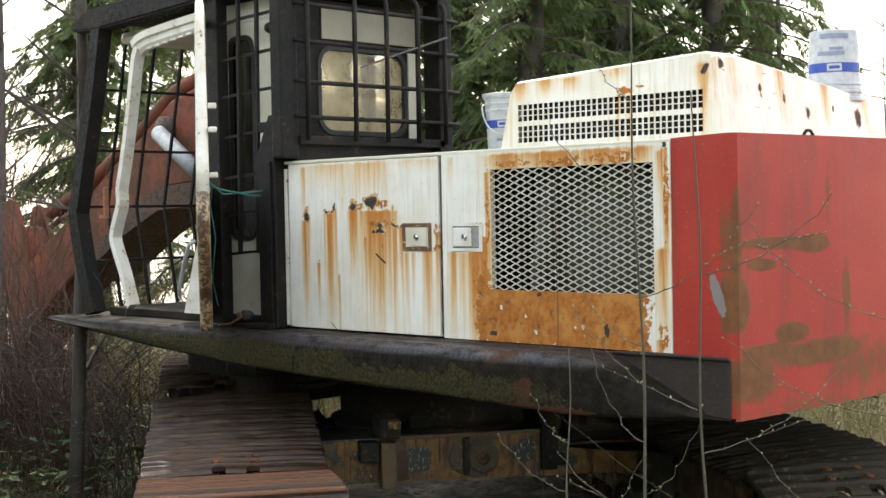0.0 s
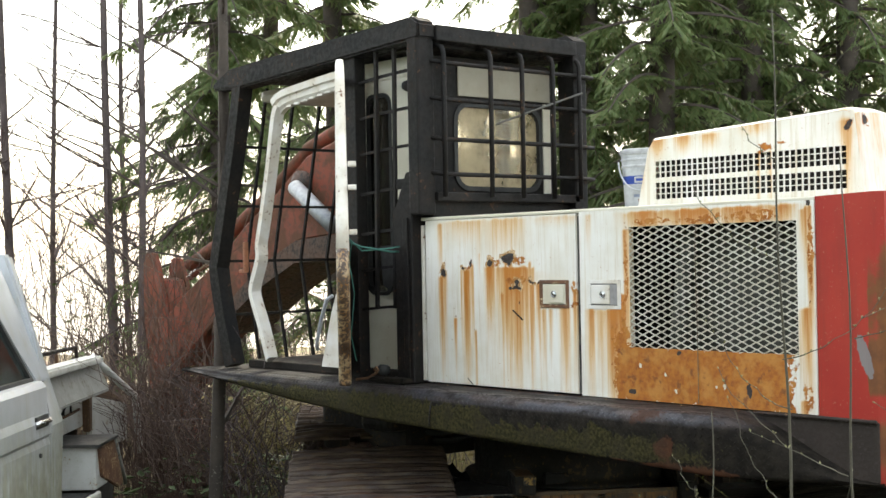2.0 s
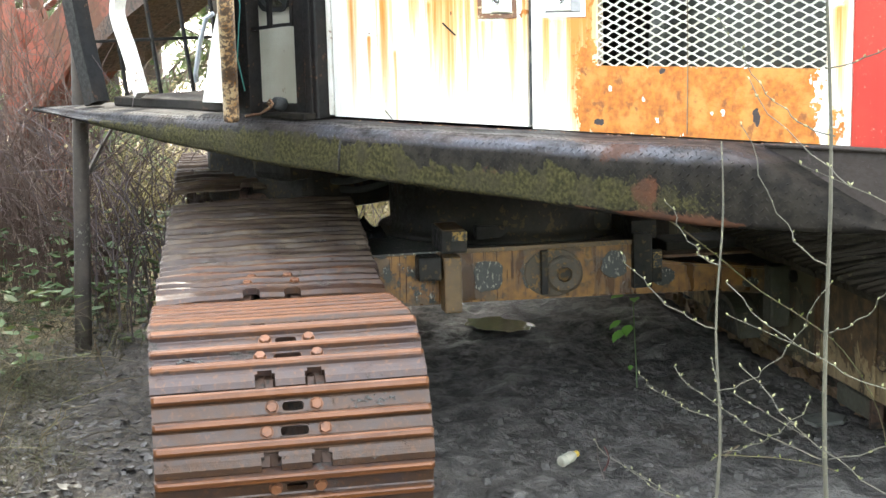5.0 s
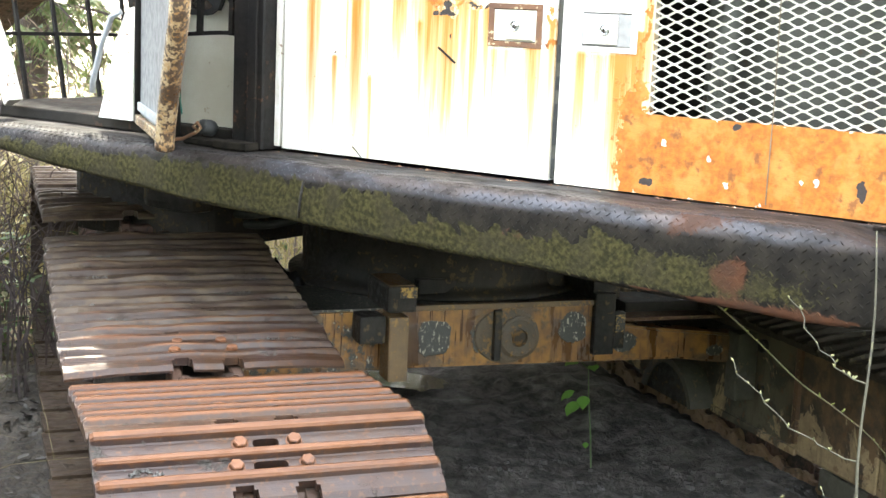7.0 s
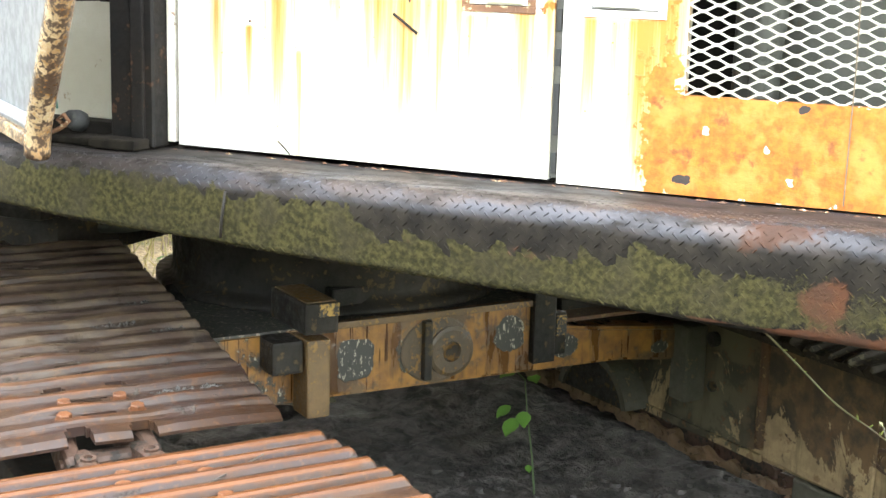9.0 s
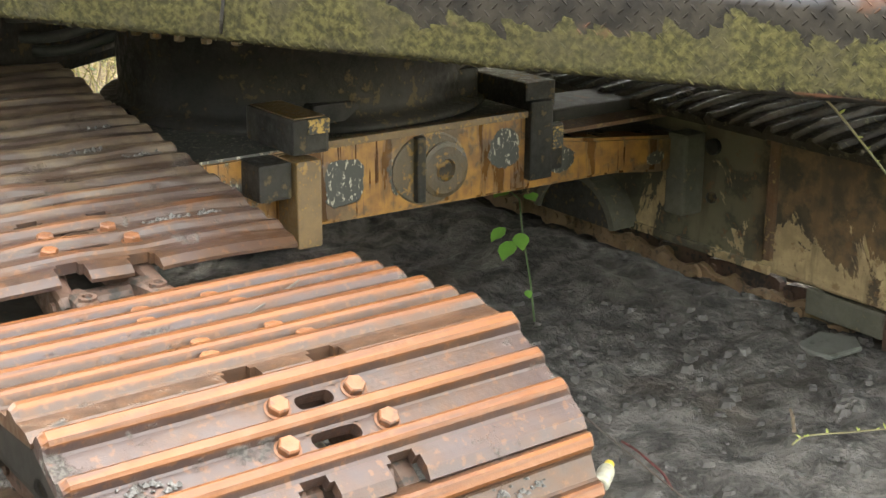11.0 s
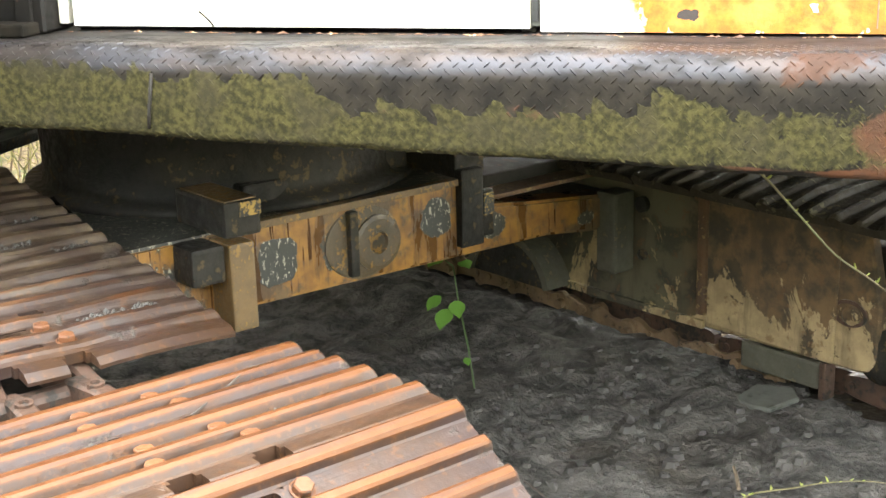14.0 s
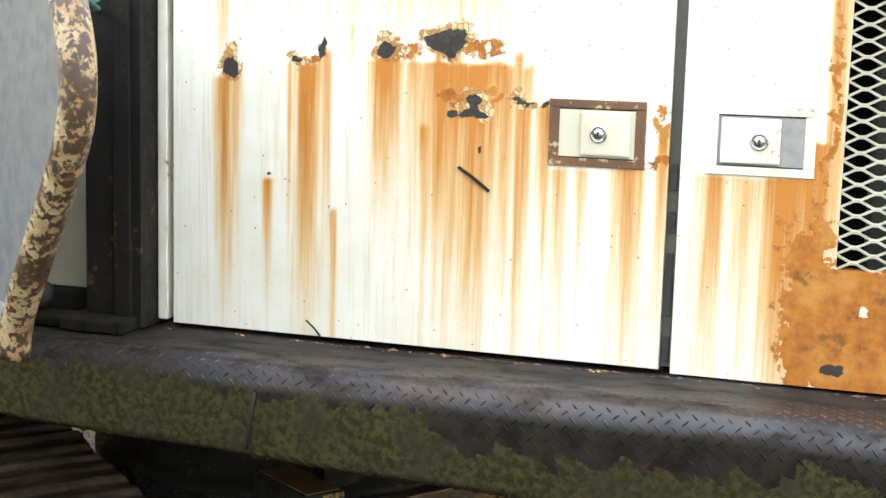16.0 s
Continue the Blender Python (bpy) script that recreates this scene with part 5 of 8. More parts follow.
# -- frame of the doorway --
def flat_bar(name, pts, wide, thick, y, material, parent, label=""):
    """A pressed flat bar through points (x, z) that faces -y."""
    bm = bmesh.new()
    pts = [(q[0], q[2]) for q in eased([(a, 0, z) for a, z in pts])]
    n = len(pts)
    rows = []
    for i, (a, z) in enumerate(pts):
        d = Vector((pts[min(i + 1, n - 1)][0] - pts[max(i - 1, 0)][0], pts[min(i + 1, n - 1)][1] - pts[max(i - 1, 0)][1])).normalized()
        p = Vector((-d.y, d.x)) * wide / 2
        rows.append([bm.verts.new((a + s * p.x, y + yy, z + s * p.y)) for s, yy in ((-1, 0), (-0.55, -thick * 0.5), (0.1, -thick * 0.5), (0.2, -thick), (1, -thick), (1, 0.03), (-1, 0.03))])
    for r, s in zip(rows, rows[1:]):
        for k in range(7):
            bm.faces.new((r[k], r[(k + 1) % 7], s[(k + 1) % 7], s[k]))
    bm.faces.new(rows[0][::-1])
    bm.faces.new(rows[-1])
    return part(name, bm, material, parent, label)


flat_bar("front_stile", [(-1.28, 2.81), (-1.32, 2.72), (-1.38, 2.45), (-1.46, 2.15), (-1.50, 2.02), (-1.50, 1.93), (-1.57, 1.78), (-1.57, 1.70), (-1.49, 1.54), (-1.41, 1.345)], 0.08, 0.035, 0.0, M_FRAMEWHITE, cab, "chipped white frame of the doorway")
flat_bar("top_rail", [(-1.29, 2.795), (-1.2, 2.835), (-0.95, 2.862), (-0.66, 2.885)], 0.095, 0.035, 0.0, M_FRAMEWHITE, cab)
for i in range(7):
    a = -1.16 + 0.075 * i
    part("seal_clip", boxes(((a, -0.03, 2.782 + i * 0.008), (a + 0.045, -0.02, 2.793 + i * 0.008)), bevel=0.002), M_FRAMEWHITE, cab)
bm = bmesh.new()
prism(bm, [(-0.89, 1.33), (-0.71, 1.33), (-0.70, 1.74), (-0.745, 1.73), (-0.79, 1.63), (-0.86, 1.42)], 0.03, along_y(-0.01))
corner = part("corner_panel", bm, M_FRAMEWHITE, cab, "white corner panel with rust drips")
bm = bmesh.new()
tube(bm, [(-0.90, -0.03, 1.42), (-0.895, -0.035, 1.46), (-0.84, -0.04, 1.60), (-0.79, -0.04, 1.70), (-0.75, -0.03, 1.72)], 0.011, 8)
part("grab_bar", bm, M_TUBEGREY, cab, "grey grab bar", smooth=True)
part("door_handle", boxes(((-1.575, -0.07, 1.85), (-1.555, -0.04, 2.03)), ((-1.62, -0.07, 1.85), (-1.575, -0.04, 1.87)), bevel=0.006), M_BOLT, cab, "rusty handle")

# -- the door, swung out and back on its rear hinge --
DOOR = Matrix.Translation((-0.66, -0.02, 0)) @ Matrix.Rotation(math.atan2(-0.60, 0.80), 4, "Z")
door = new("cab_door")
door.parent = excavator
door["label"] = "rusted white cab door swung wide open"


def door_tube(name, pts, radius, material, label=""):
    bm = bmesh.new()
    tube(bm, [DOOR @ Vector(p) for p in pts], radius, 10)
    return part(name, bm, material, door, label, True)


door_tube("free_stile", [(0.74, 0, 2.88), (0.765, 0, 2.8), (0.84, 0, 2.55), (0.92, 0, 2.3), (0.99, 0, 2.1), (1.04, 0, 1.95)], [0.018, 0.024, 0.026, 0.028, 0.030, 0.032], M_FRAMEWHITE, "white door tube chipped to rust")
door_tube("free_stile_foot", eased([(1.04, 0, 1.955), (1.075, 0, 1.86), (1.06, 0, 1.75), (0.96, 0, 1.62), (0.83, 0, 1.47), (0.76, 0, 1.38), (0.735, 0, 1.312)]), 0.031, M_RUSTTUBE, "rusted, peeling lower end of the door tube")
door_tube("window_bar", [(0.02, 0.01, 1.99), (0.5, 0.008, 2.0), (0.97, 0.0, 2.0)], 0.022, M_RUSTTUBE)
door_tube("top_bar", [(0.02, 0.0, 2.86), (0.4, 0.0, 2.865), (0.75, 0, 2.86)], 0.022, M_FRAMEWHITE)
door_tube("hinge_stile", [(0.0, 0, 2.88), (0.0, 0, 2.1), (0.0, 0, 1.33)], 0.02, M_BLACK)
bm = bmesh.new()
prism(bm, [(0.02, 1.36), (0.72, 1.36), (0.79, 1.46), (0.92, 1.62), (1.02, 1.76), (1.03, 1.9), (0.98, 1.97), (0.02, 1.97)], 0.01, DOOR @ along_y(0.0))
part("lower_pane", bm, M_DOORGREY, door, "dusty grey lower pane")
part("pane_trim", boxes(((0.03, -0.012, 1.375), (0.75, -0.002, 1.405)), bevel=0.002, m=DOOR), M_TUBEGREY, door)
part("bottom_bar", boxes(((0.0, -0.018, 1.325), (0.76, 0.018, 1.36)), bevel=0.006, m=DOOR), M_RUSTTUBE, door)
for z in (2.06, 2.0, 1.94):
    bm = bmesh.new()
    lathe(bm, [(0.013, 0), (0.013, 0.01)], 12, DOOR @ Matrix.Translation((1.0, -0.0, z)) @ Matrix.Rotation(radians(90), 4, "Y") @ Matrix.Translation((0, 0, 0.012)))
    part("latch_hole", bm, M_DARK, door)
for z in (2.35, 2.24, 2.03):
    part("striker", boxes(((0.93, 0.03, z), (0.98, 0.07, z + 0.025)), bevel=0.006, m=DOOR), M_FRAMEWHITE, door)

# -- black guard of bars --
guard = part("cab_guard", boxes(((-0.03, -0.075, 2.13), (0.055, 0.035, 3.03)), bevel=0.012), M_BLACK, excavator, "black steel bar guard around the cab")


def guard_part(name, lo, hi, bevel=0.006):
    return part(name, boxes((lo, hi), bevel=bevel), M_BLACK, guard)


def bent(name, pts, size, parent=guard, material=M_BLACK):
    bm = bmesh.new()
    tube(bm, pts, size, 4)
    return part(name, bm, material, parent)


bm = bmesh.new()
prism(bm, [(-1.86, 2.945), (-1.86, 2.985), (-1.68, 3.055), (0.02, 3.125), (0.07, 3.09), (0.07, 3.01), (-1.60, 2.93)], 0.12, along_y(-0.08))
bmesh.ops.recalc_face_normals(bm, faces=bm.faces)
bmesh.ops.bevel(bm, geom=bm.edges[:], offset=0.012, segments=2, affect="EDGES")
part("roof_beam", bm, M_BLACK, guard)
bm = bmesh.new()
prism(bm, [(-1.86, 2.945), (-1.86, 2.985), (-1.68, 3.055), (0.02, 3.125), (0.07, 3.09), (0.07, 3.01), (-1.60, 2.93)], 0.10, along_y(1.03))
part("roof_beam", bm, M_BLACK, guard)
part("roof_plate", boxes(((-1.70, 0.03, 2.985), (0.0, 1.04, 3.01)), bevel=0.004), M_BLACK, guard)
guard_part("rear_beam", (-0.03, 0.03, 3.005), (0.085, 1.04, 3.085))
guard_part("rear_post", (-0.045, 1.02, 2.13), (0.075, 1.12, 3.02))
guard_part("bottom_plate", (-0.12, 0.03, 2.125), (0.03, 1.05, 2.235))
guard_part("bottom_rail", (0.03, 0.03, 2.20), (0.075, 1.06, 2.245))
bent("front_post", eased([(-1.60, -0.03, 2.97), (-1.68, -0.035, 2.6), (-1.86, -0.04, 1.96), (-1.88, -0.04, 1.86), (-1.83, -0.035, 1.6), (-1.74, -0.03, 1.30)]), 0.062)
bent("front_post", [(-1.58, 1.08, 2.97), (-1.68, 1.08, 2.6), (-1.86, 1.08, 1.96), (-1.88, 1.08, 1.86), (-1.74, 1.08, 1.30)], 0.055)
guard_part("middle_post", (-0.585, -0.05, 1.29), (-0.49, 0.02, 2.99))
guard_part("middle_post", (-0.60, 1.05, 1.29), (-0.53, 1.11, 2.99))
for x in (-0.335, -0.185):
    bent("side_bar", [(x + 0.01, -0.035, 2.99), (x, -0.035, 2.3), (x - 0.015, -0.035, 1.66)], 0.0125)
for z in (2.86, 2.67, 2.48, 2.27, 2.06, 1.87, 1.665):
    bent("side_bar", [(-0.55, -0.02, z - 0.02), (-0.3, -0.02, z), (-0.07, -0.02, z + 0.01)], 0.010)
part("knob_plate", boxes(((-0.17, -0.045, 2.27), (-0.05, -0.02, 2.32)), bevel=0.006), M_BLACK, guard)
bm = bmesh.new()
lathe(bm, [(0.024, 0), (0.03, 0.01), (0.022, 0.03), (0.005, 0.034)], 14, Matrix.Translation((-0.245, 0.115, 2.815)) @ Matrix.Rotation(radians(90), 4, "X"))
part("lamp_knob", bm, M_RUBBER, cab, smooth=True)
# rear bars: rounded rods bent in at the top
for y in (0.06, 0.38, 0.605, 0.835, 1.04):
    bm = bmesh.new()
    tube(bm, [(0.0, y, 2.985), (0.06, y, 2.985), (0.088, y, 2.97), (0.10, y, 2.94), (0.10, y, 2.6), (0.098, y, 2.22)], 0.013, 8)
    part("rear_bar", bm, M_BLACK, guard, smooth=True)
for z in (2.895, 2.71, 2.51, 2.335):
    bm = bmesh.new()
    tube(bm, [(0.03, 0.0, z + 0.01), (0.075, 0.03, z + 0.005), (0.085, 0.06, z), (0.085, 0.5, z), (0.085, 1.04, z), (0.085, 1.16, z - 0.004)], 0.0115, 8)
    part("rear_bar", bm, M_BLACK, guard, smooth=True)
bm = bmesh.new()
tube(bm, [(0.09, 0.42, 2.60), (0.10, 0.7, 2.69), (0.11, 1.05, 2.80)], 0.006, 6)
part("loose_rod", bm, M_GALV, guard)
# far side and front grids
for i in range(4):
    x = -1.55 + 0.24 * i
    bent("far_bar", [(x + 0.08, 1.10, 2.96), (x, 1.10, 2.3), (x - 0.05, 1.10, 1.62)], 0.02)
for z in (2.75, 2.42, 2.12, 1.9):
    bent("far_bar", [(-1.75, 1.09, z), (-0.55, 1.09, z + 0.02)], 0.011)
bent("far_bar", [(-1.85, 1.09, 1.70), (-0.55, 1.09, 1.72)], 0.032)
for z in (1.42, 1.5, 1.58):
    bent("far_bar", [(-1.8, 1.09, z), (-0.6, 1.09, z)], 0.010)
for i in range(5):
    y = 0.15 + i * 0.2
    bent("front_bar", [(-1.62, y, 2.95), (-1.70, y, 2.6), (-1.87, y, 1.92), (-1.75, y, 1.32)], 0.011)
for z, x in ((2.6, -1.70), (2.25, -1.79), (1.92, -1.87), (1.6, -1.81)):
    bent("front_bar", [(x, -0.02, z), (x, 1.08, z)], 0.011)
# the lower black column behind the doors
bm = bmesh.new()
prism(bm, [(-0.175, 1.285), (-0.035, 1.285), (-0.035, 2.13), (0.03, 2.14), (-0.04, 2.35), (-0.08, 2.35), (-0.175, 2.16)], 0.13, along_y(-0.055))
bmesh.ops.recalc_face_normals(bm, faces=bm.faces)
bmesh.ops.bevel(bm, geom=bm.edges[:], offset=0.006, segments=1, affect="EDGES")
part("lower_post", bm, M_BLACK, guard)
part("post_rib", boxes(((-0.10, -0.066, 1.29), (-0.06, -0.055, 2.12)), bevel=0.004), M_BLACK, guard)
# mount, pipe end and rusty wire on the deck
bm = bmesh.new()
lathe(bm, [(0.028, 0), (0.03, 0.02), (0.024, 0.05), (0.012, 0.052)], 14, Matrix.Translation((-0.30, -0.02, 1.335)) @ Matrix.Rotation(radians(75), 4, "X"))
part("deck_plug", bm, M_RUBBER, excavator, smooth=True)
bm = bmesh.new()
tube(bm, [(-0.42, -0.13, 1.292), (-0.36, -0.10, 1.30), (-0.31, -0.09, 1.325), (-0.285, -0.09, 1.345), (-0.30, -0.09, 1.36), (-0.33, -0.08, 1.345), (-0.30, -0.085, 1.33)], 0.0065, 7)
part("rusty_hook", bm, M_DARKRUST, excavator, smooth=True)
part("deck_block", boxes(((-0.36, -0.10, 1.284), (-0.19, -0.01, 1.305)), ((-0.20, -0.12, 1.284), (-0.05, 0.0, 1.312)), bevel=0.006), M_DECK, excavator)
bm = bmesh.new()
tube(bm, [(0.12, -0.58, 2.0), (0.06, -0.45, 1.975), (-0.06, -0.18, 1.95), (-0.14, -0.06, 1.95)], 0.005, 6)
tube(bm, [(0.13, -0.58, 2.015), (0.04, -0.43, 1.955), (-0.05, -0.2, 1.965), (-0.13, -0.06, 1.975)], 0.004, 6)
tube(bm, [(0.09, -0.53, 1.99), (0.03, -0.50, 1.9), (0.04, -0.48, 1.75), (-0.02, -0.46, 1.55), (-0.06, -0.40, 1.42)], 0.0025, 6)
tagged(part("green_cord", bm, M_CORD), "frayed green cord tying the cab door open", "cord")

# ---- undercarriage ----
PITCH, SHOE_W = 0.25, 0.875
REAR = -2.60


def shoe_mesh(name, worn, seed, material=None):
    """One track plate: three ribs across it, two slots between them, two rounded notches in its trailing flange."""
    bm = bmesh.new()
    prof = [(-0.106, -0.010), (-0.104, 0.004), (-0.099, 0.030), (-0.093, 0.035), (-0.077, 0.034), (-0.071, 0.028), (-0.065, 0.012), (-0.060, 0.0095), (-0.021, 0.0095), (-0.016, 0.013), (-0.012, 0.029), (-0.007, 0.033),
            (0.006, 0.033), (0.011, 0.028), (0.016, 0.012), (0.020, 0.0095), (0.054, 0.0095), (0.059, 0.013), (0.063, 0.030), (0.069, 0.034), (0.082, 0.033), (0.088, 0.027), (0.094, 0.015), (0.100, 0.0125), (0.114, 0.0115), (0.138, 0.008), (0.156, -0.004)]
    h = SHOE_W / 2
    ys = [-h, -h + 0.010, -0.36, -0.29, -0.22, -0.16, -0.111, -0.102, -0.056, -0.047, 0.047, 0.056, 0.102, 0.111, 0.16, 0.22, 0.29, 0.36, h - 0.010, h]
    last, n = len(prof) - 1, len(ys)

    def z_of(x, y, z):
        """Ribs worn down unevenly and the plate slightly bowed, on the older run."""
        if not worn:
            return z
        q = noise.noise(Vector((x * 9, y * 5, seed)))
        if z > 0.02:
            z -= 0.012 * max(0.0, 0.55 + noise.noise(Vector((x * 14, y * 6, seed + 4))))
        return z + worn * 0.010 * q - worn * 0.05 * y * y

    top, bot = [], []
    for j, y in enumerate(ys):
        end = 0.72 if j in (0, n - 1) else 1.0
        top.append([bm.verts.new((x, y, z_of(x, y, z * end if z > 0.015 else z))) for x, z in prof])
        bot.append([bm.verts.new((x, y, z_of(x, y, -0.012))) for x, z in prof])

    def notched(i, mid):
        a, x = abs(mid), prof[i][0]
        return (0.056 < a < 0.102 and x >= 0.0999) or (0.047 < a < 0.111 and x >= 0.1139)

    def slotted(i, mid):
        return i in (7, 15) and abs(mid) < 0.047

    for j in range(n - 1):
        mid = (ys[j] + ys[j + 1]) / 2
        for i in range(last):
            if slotted(i, mid):
                x0, x1 = prof[i][0], prof[i + 1][0]
                cx, z, k2 = (x0 + x1) / 2, 0.0095, 24
                half, rad = (0.024, 0.0145) if i == 7 else (0.034, 0.0155)
                reach = 0.047 if i == 7 else 0.0495
                oval, rim = [], []
                for k in range(k2):
                    a = 2 * math.pi * (k + 0.5) / k2
                    ca, sa = math.cos(a), math.sin(a)
                    oval.append((cx + rad * sa, half * (1 if ca > 0 else -1) * min(1.0, abs(ca) * 2.5) * 0.95 + rad * 0.8 * ca))
                    s = 1 / max(abs(ca), abs(sa))
                    rim.append((cx + (x1 - x0) / 2 * sa * s, 0.047 * ca * s))
                a = [bm.verts.new((x, y, z)) for x, y in rim]
                b = [bm.verts.new((x, y, z)) for x, y in oval]
                c = [bm.verts.new((x, y, z - 0.026)) for x, y in oval]
                for k in range(k2):
                    q = (k + 1) % k2
                    bm.faces.new((a[k], a[q], b[q], b[k]))
                    bm.faces.new((b[k], b[q], c[q], c[k]))
            elif not notched(i, mid):
                bm.faces.new((top[j][i], top[j][i + 1], top[j + 1][i + 1], top[j + 1][i]))
                bm.faces.new((bot[j][i], bot[j + 1][i], bot[j + 1][i + 1], bot[j][i + 1]))
        if not notched(last - 1, mid):
            bm.faces.new((top[j][last], bot[j][last], bot[j + 1][last], top[j + 1][last]))
        bm.faces.new((top[j][0], top[j + 1][0], bot[j + 1][0], bot[j][0]))
        for i in range(1, last):                     # walls at the head of a notch
            if notched(i, mid) and not notched(i - 1, mid):
                bm.faces.new((top[j][i], bot[j][i], bot[j + 1][i], top[j + 1][i]))
        if j + 1 < n - 1:                            # walls at its sides
            nxt = (ys[j + 1] + ys[j + 2]) / 2
            for i in range(last):
                if notched(i, mid) != notched(i, nxt):
                    bm.faces.new((top[j + 1][i], top[j + 1][i + 1], bot[j + 1][i + 1], bot[j + 1][i]))
    for j in (0, n - 1):
        for i in range(last):
            bm.faces.new((top[j][i], bot[j][i], bot[j][i + 1], top[j][i + 1]))
    return mesh_of(name, bm, material or M_SHOE)


def link_mesh():
    """A pair of forged chain links under one plate: rails that step inwards, bolt bosses, a pin and its bushing."""
    bm = bmesh.new()
    for side in (-1, 1):
        rows = []
        for x, y, w, top, low in ((-0.150, 0.070, 0.018, -0.050, -0.085), (-0.135, 0.070, 0.022, -0.036, -0.098), (-0.08, 0.072, 0.022, -0.026, -0.105), (-0.02, 0.079, 0.024, -0.018, -0.108),
                                  (0.05, 0.088, 0.024, -0.018, -0.108), (0.10, 0.096, 0.021, -0.026, -0.105), (0.15, 0.098, 0.020, -0.036, -0.098), (0.165, 0.098, 0.016, -0.052, -0.084)):
            rows.append([bm.verts.new((x, side * (y + a * w), z)) for a, z in ((-1, low), (1, low), (1, top - 0.007), (0.7, top), (-0.7, top), (-1, top - 0.007))])
        for a, b in zip(rows, rows[1:]):
            for k in range(6):
                bm.faces.new((a[k], a[(k + 1) % 6], b[(k + 1) % 6], b[k]))
        bm.faces.new(rows[0])
        bm.faces.new(rows[-1][::-1])
        for x, y in ((-0.041, 0.076), (0.036, 0.086)):
            lathe(bm, [(0.019, -0.030), (0.019, -0.013), (0.011, -0.0125), (0.010, -0.020)], 12, Matrix.Translation((x, side * y, 0)))
    tube(bm, [(0.127, -0.085, -0.068), (0.127, 0.085, -0.068)], 0.027, 14)
    tube(bm, [(0.127, -0.125, -0.068), (0.127, 0.125, -0.068)], 0.015, 10)
    return mesh_of("chain_link", bm, M_LINK)


SHOE, LINK = shoe_mesh("track_shoe", 0, 0), link_mesh()
SHOES_OLD = [shoe_mesh("track_shoe", 1, s) for s in (3, 8, 15)]
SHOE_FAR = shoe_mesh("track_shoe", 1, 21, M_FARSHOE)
bm = bmesh.new()
lathe(bm, [(0.022, 0.009), (0.0225, 0.011), (0.0185, 0.012)], 18, cap=False)
lathe(bm, [(0.0185, 0.011), (0.0190, 0.0225), (0.0165, 0.0255)], 6)
SHOE_BOLT = mesh_of("shoe_bolt", bm, M_BOLTHEAD)
NEAR = dict(v=-0.308, front=1.05, arc=0.378, z=0.305, rear_z=0.485)
FAR = dict(v=2.325, front=1.18, arc=0.365, z=0.30, rear_z=0.30)


def on_track(s, side):
    """The pose at s metres along the chain, from the top of the front wheel forwards and down."""
    arc, front, v = side["arc"], side["front"], side["v"]
    run = front - REAR
    s = s % (2 * run + 2 * math.pi * arc)
    lean = 0.0
    if s < math.pi * arc:
        a = s / arc
        u, z, tilt = front + arc * math.sin(a), side["z"] + arc * math.cos(a), a
    elif s < math.pi * arc + run:
        f = (s - math.pi * arc) / run
        u, tilt = front - f * run, math.pi
        z = side["z"] + (side["rear_z"] - side["z"]) * f - arc
    elif s < 2 * math.pi * arc + run:
        a = (s - run) / arc
        u, z, tilt = REAR + arc * math.sin(a), side["rear_z"] + arc * math.cos(a), a
    else:
        u, tilt = REAR + (s - 2 * math.pi * arc - run), 0.0
        if side is NEAR:                             # the slack chain sags towards the missing plate
            z = 0.643 + (0.10 * (0.5 - max(u, -1.7)) if u < 0.5 else 0.073 * (u - 0.5))
            tilt = 0.10 if -1.7 < u < 0.5 else (-0.073 if u > 0.5 else 0.0)
            if u < -1.35:
                z += 0.03
        else:
            z, lean = 0.655, 4.0
    if side is NEAR:                                 # and drifts inwards towards the rear
        v += 0.036 * max(0.0, 0.3 - u)
    return Matrix.Translation(uv(u, v, z)) @ Matrix.Rotation(TRACK_TURN, 4, "Z") @ Matrix.Rotation(tilt, 4, "Y") @ pose(0, 0, 0, lean)


TURN = Matrix.Rotation(TRACK_TURN, 4, "Z")
jit = random.Random(11)
grit_spots = []
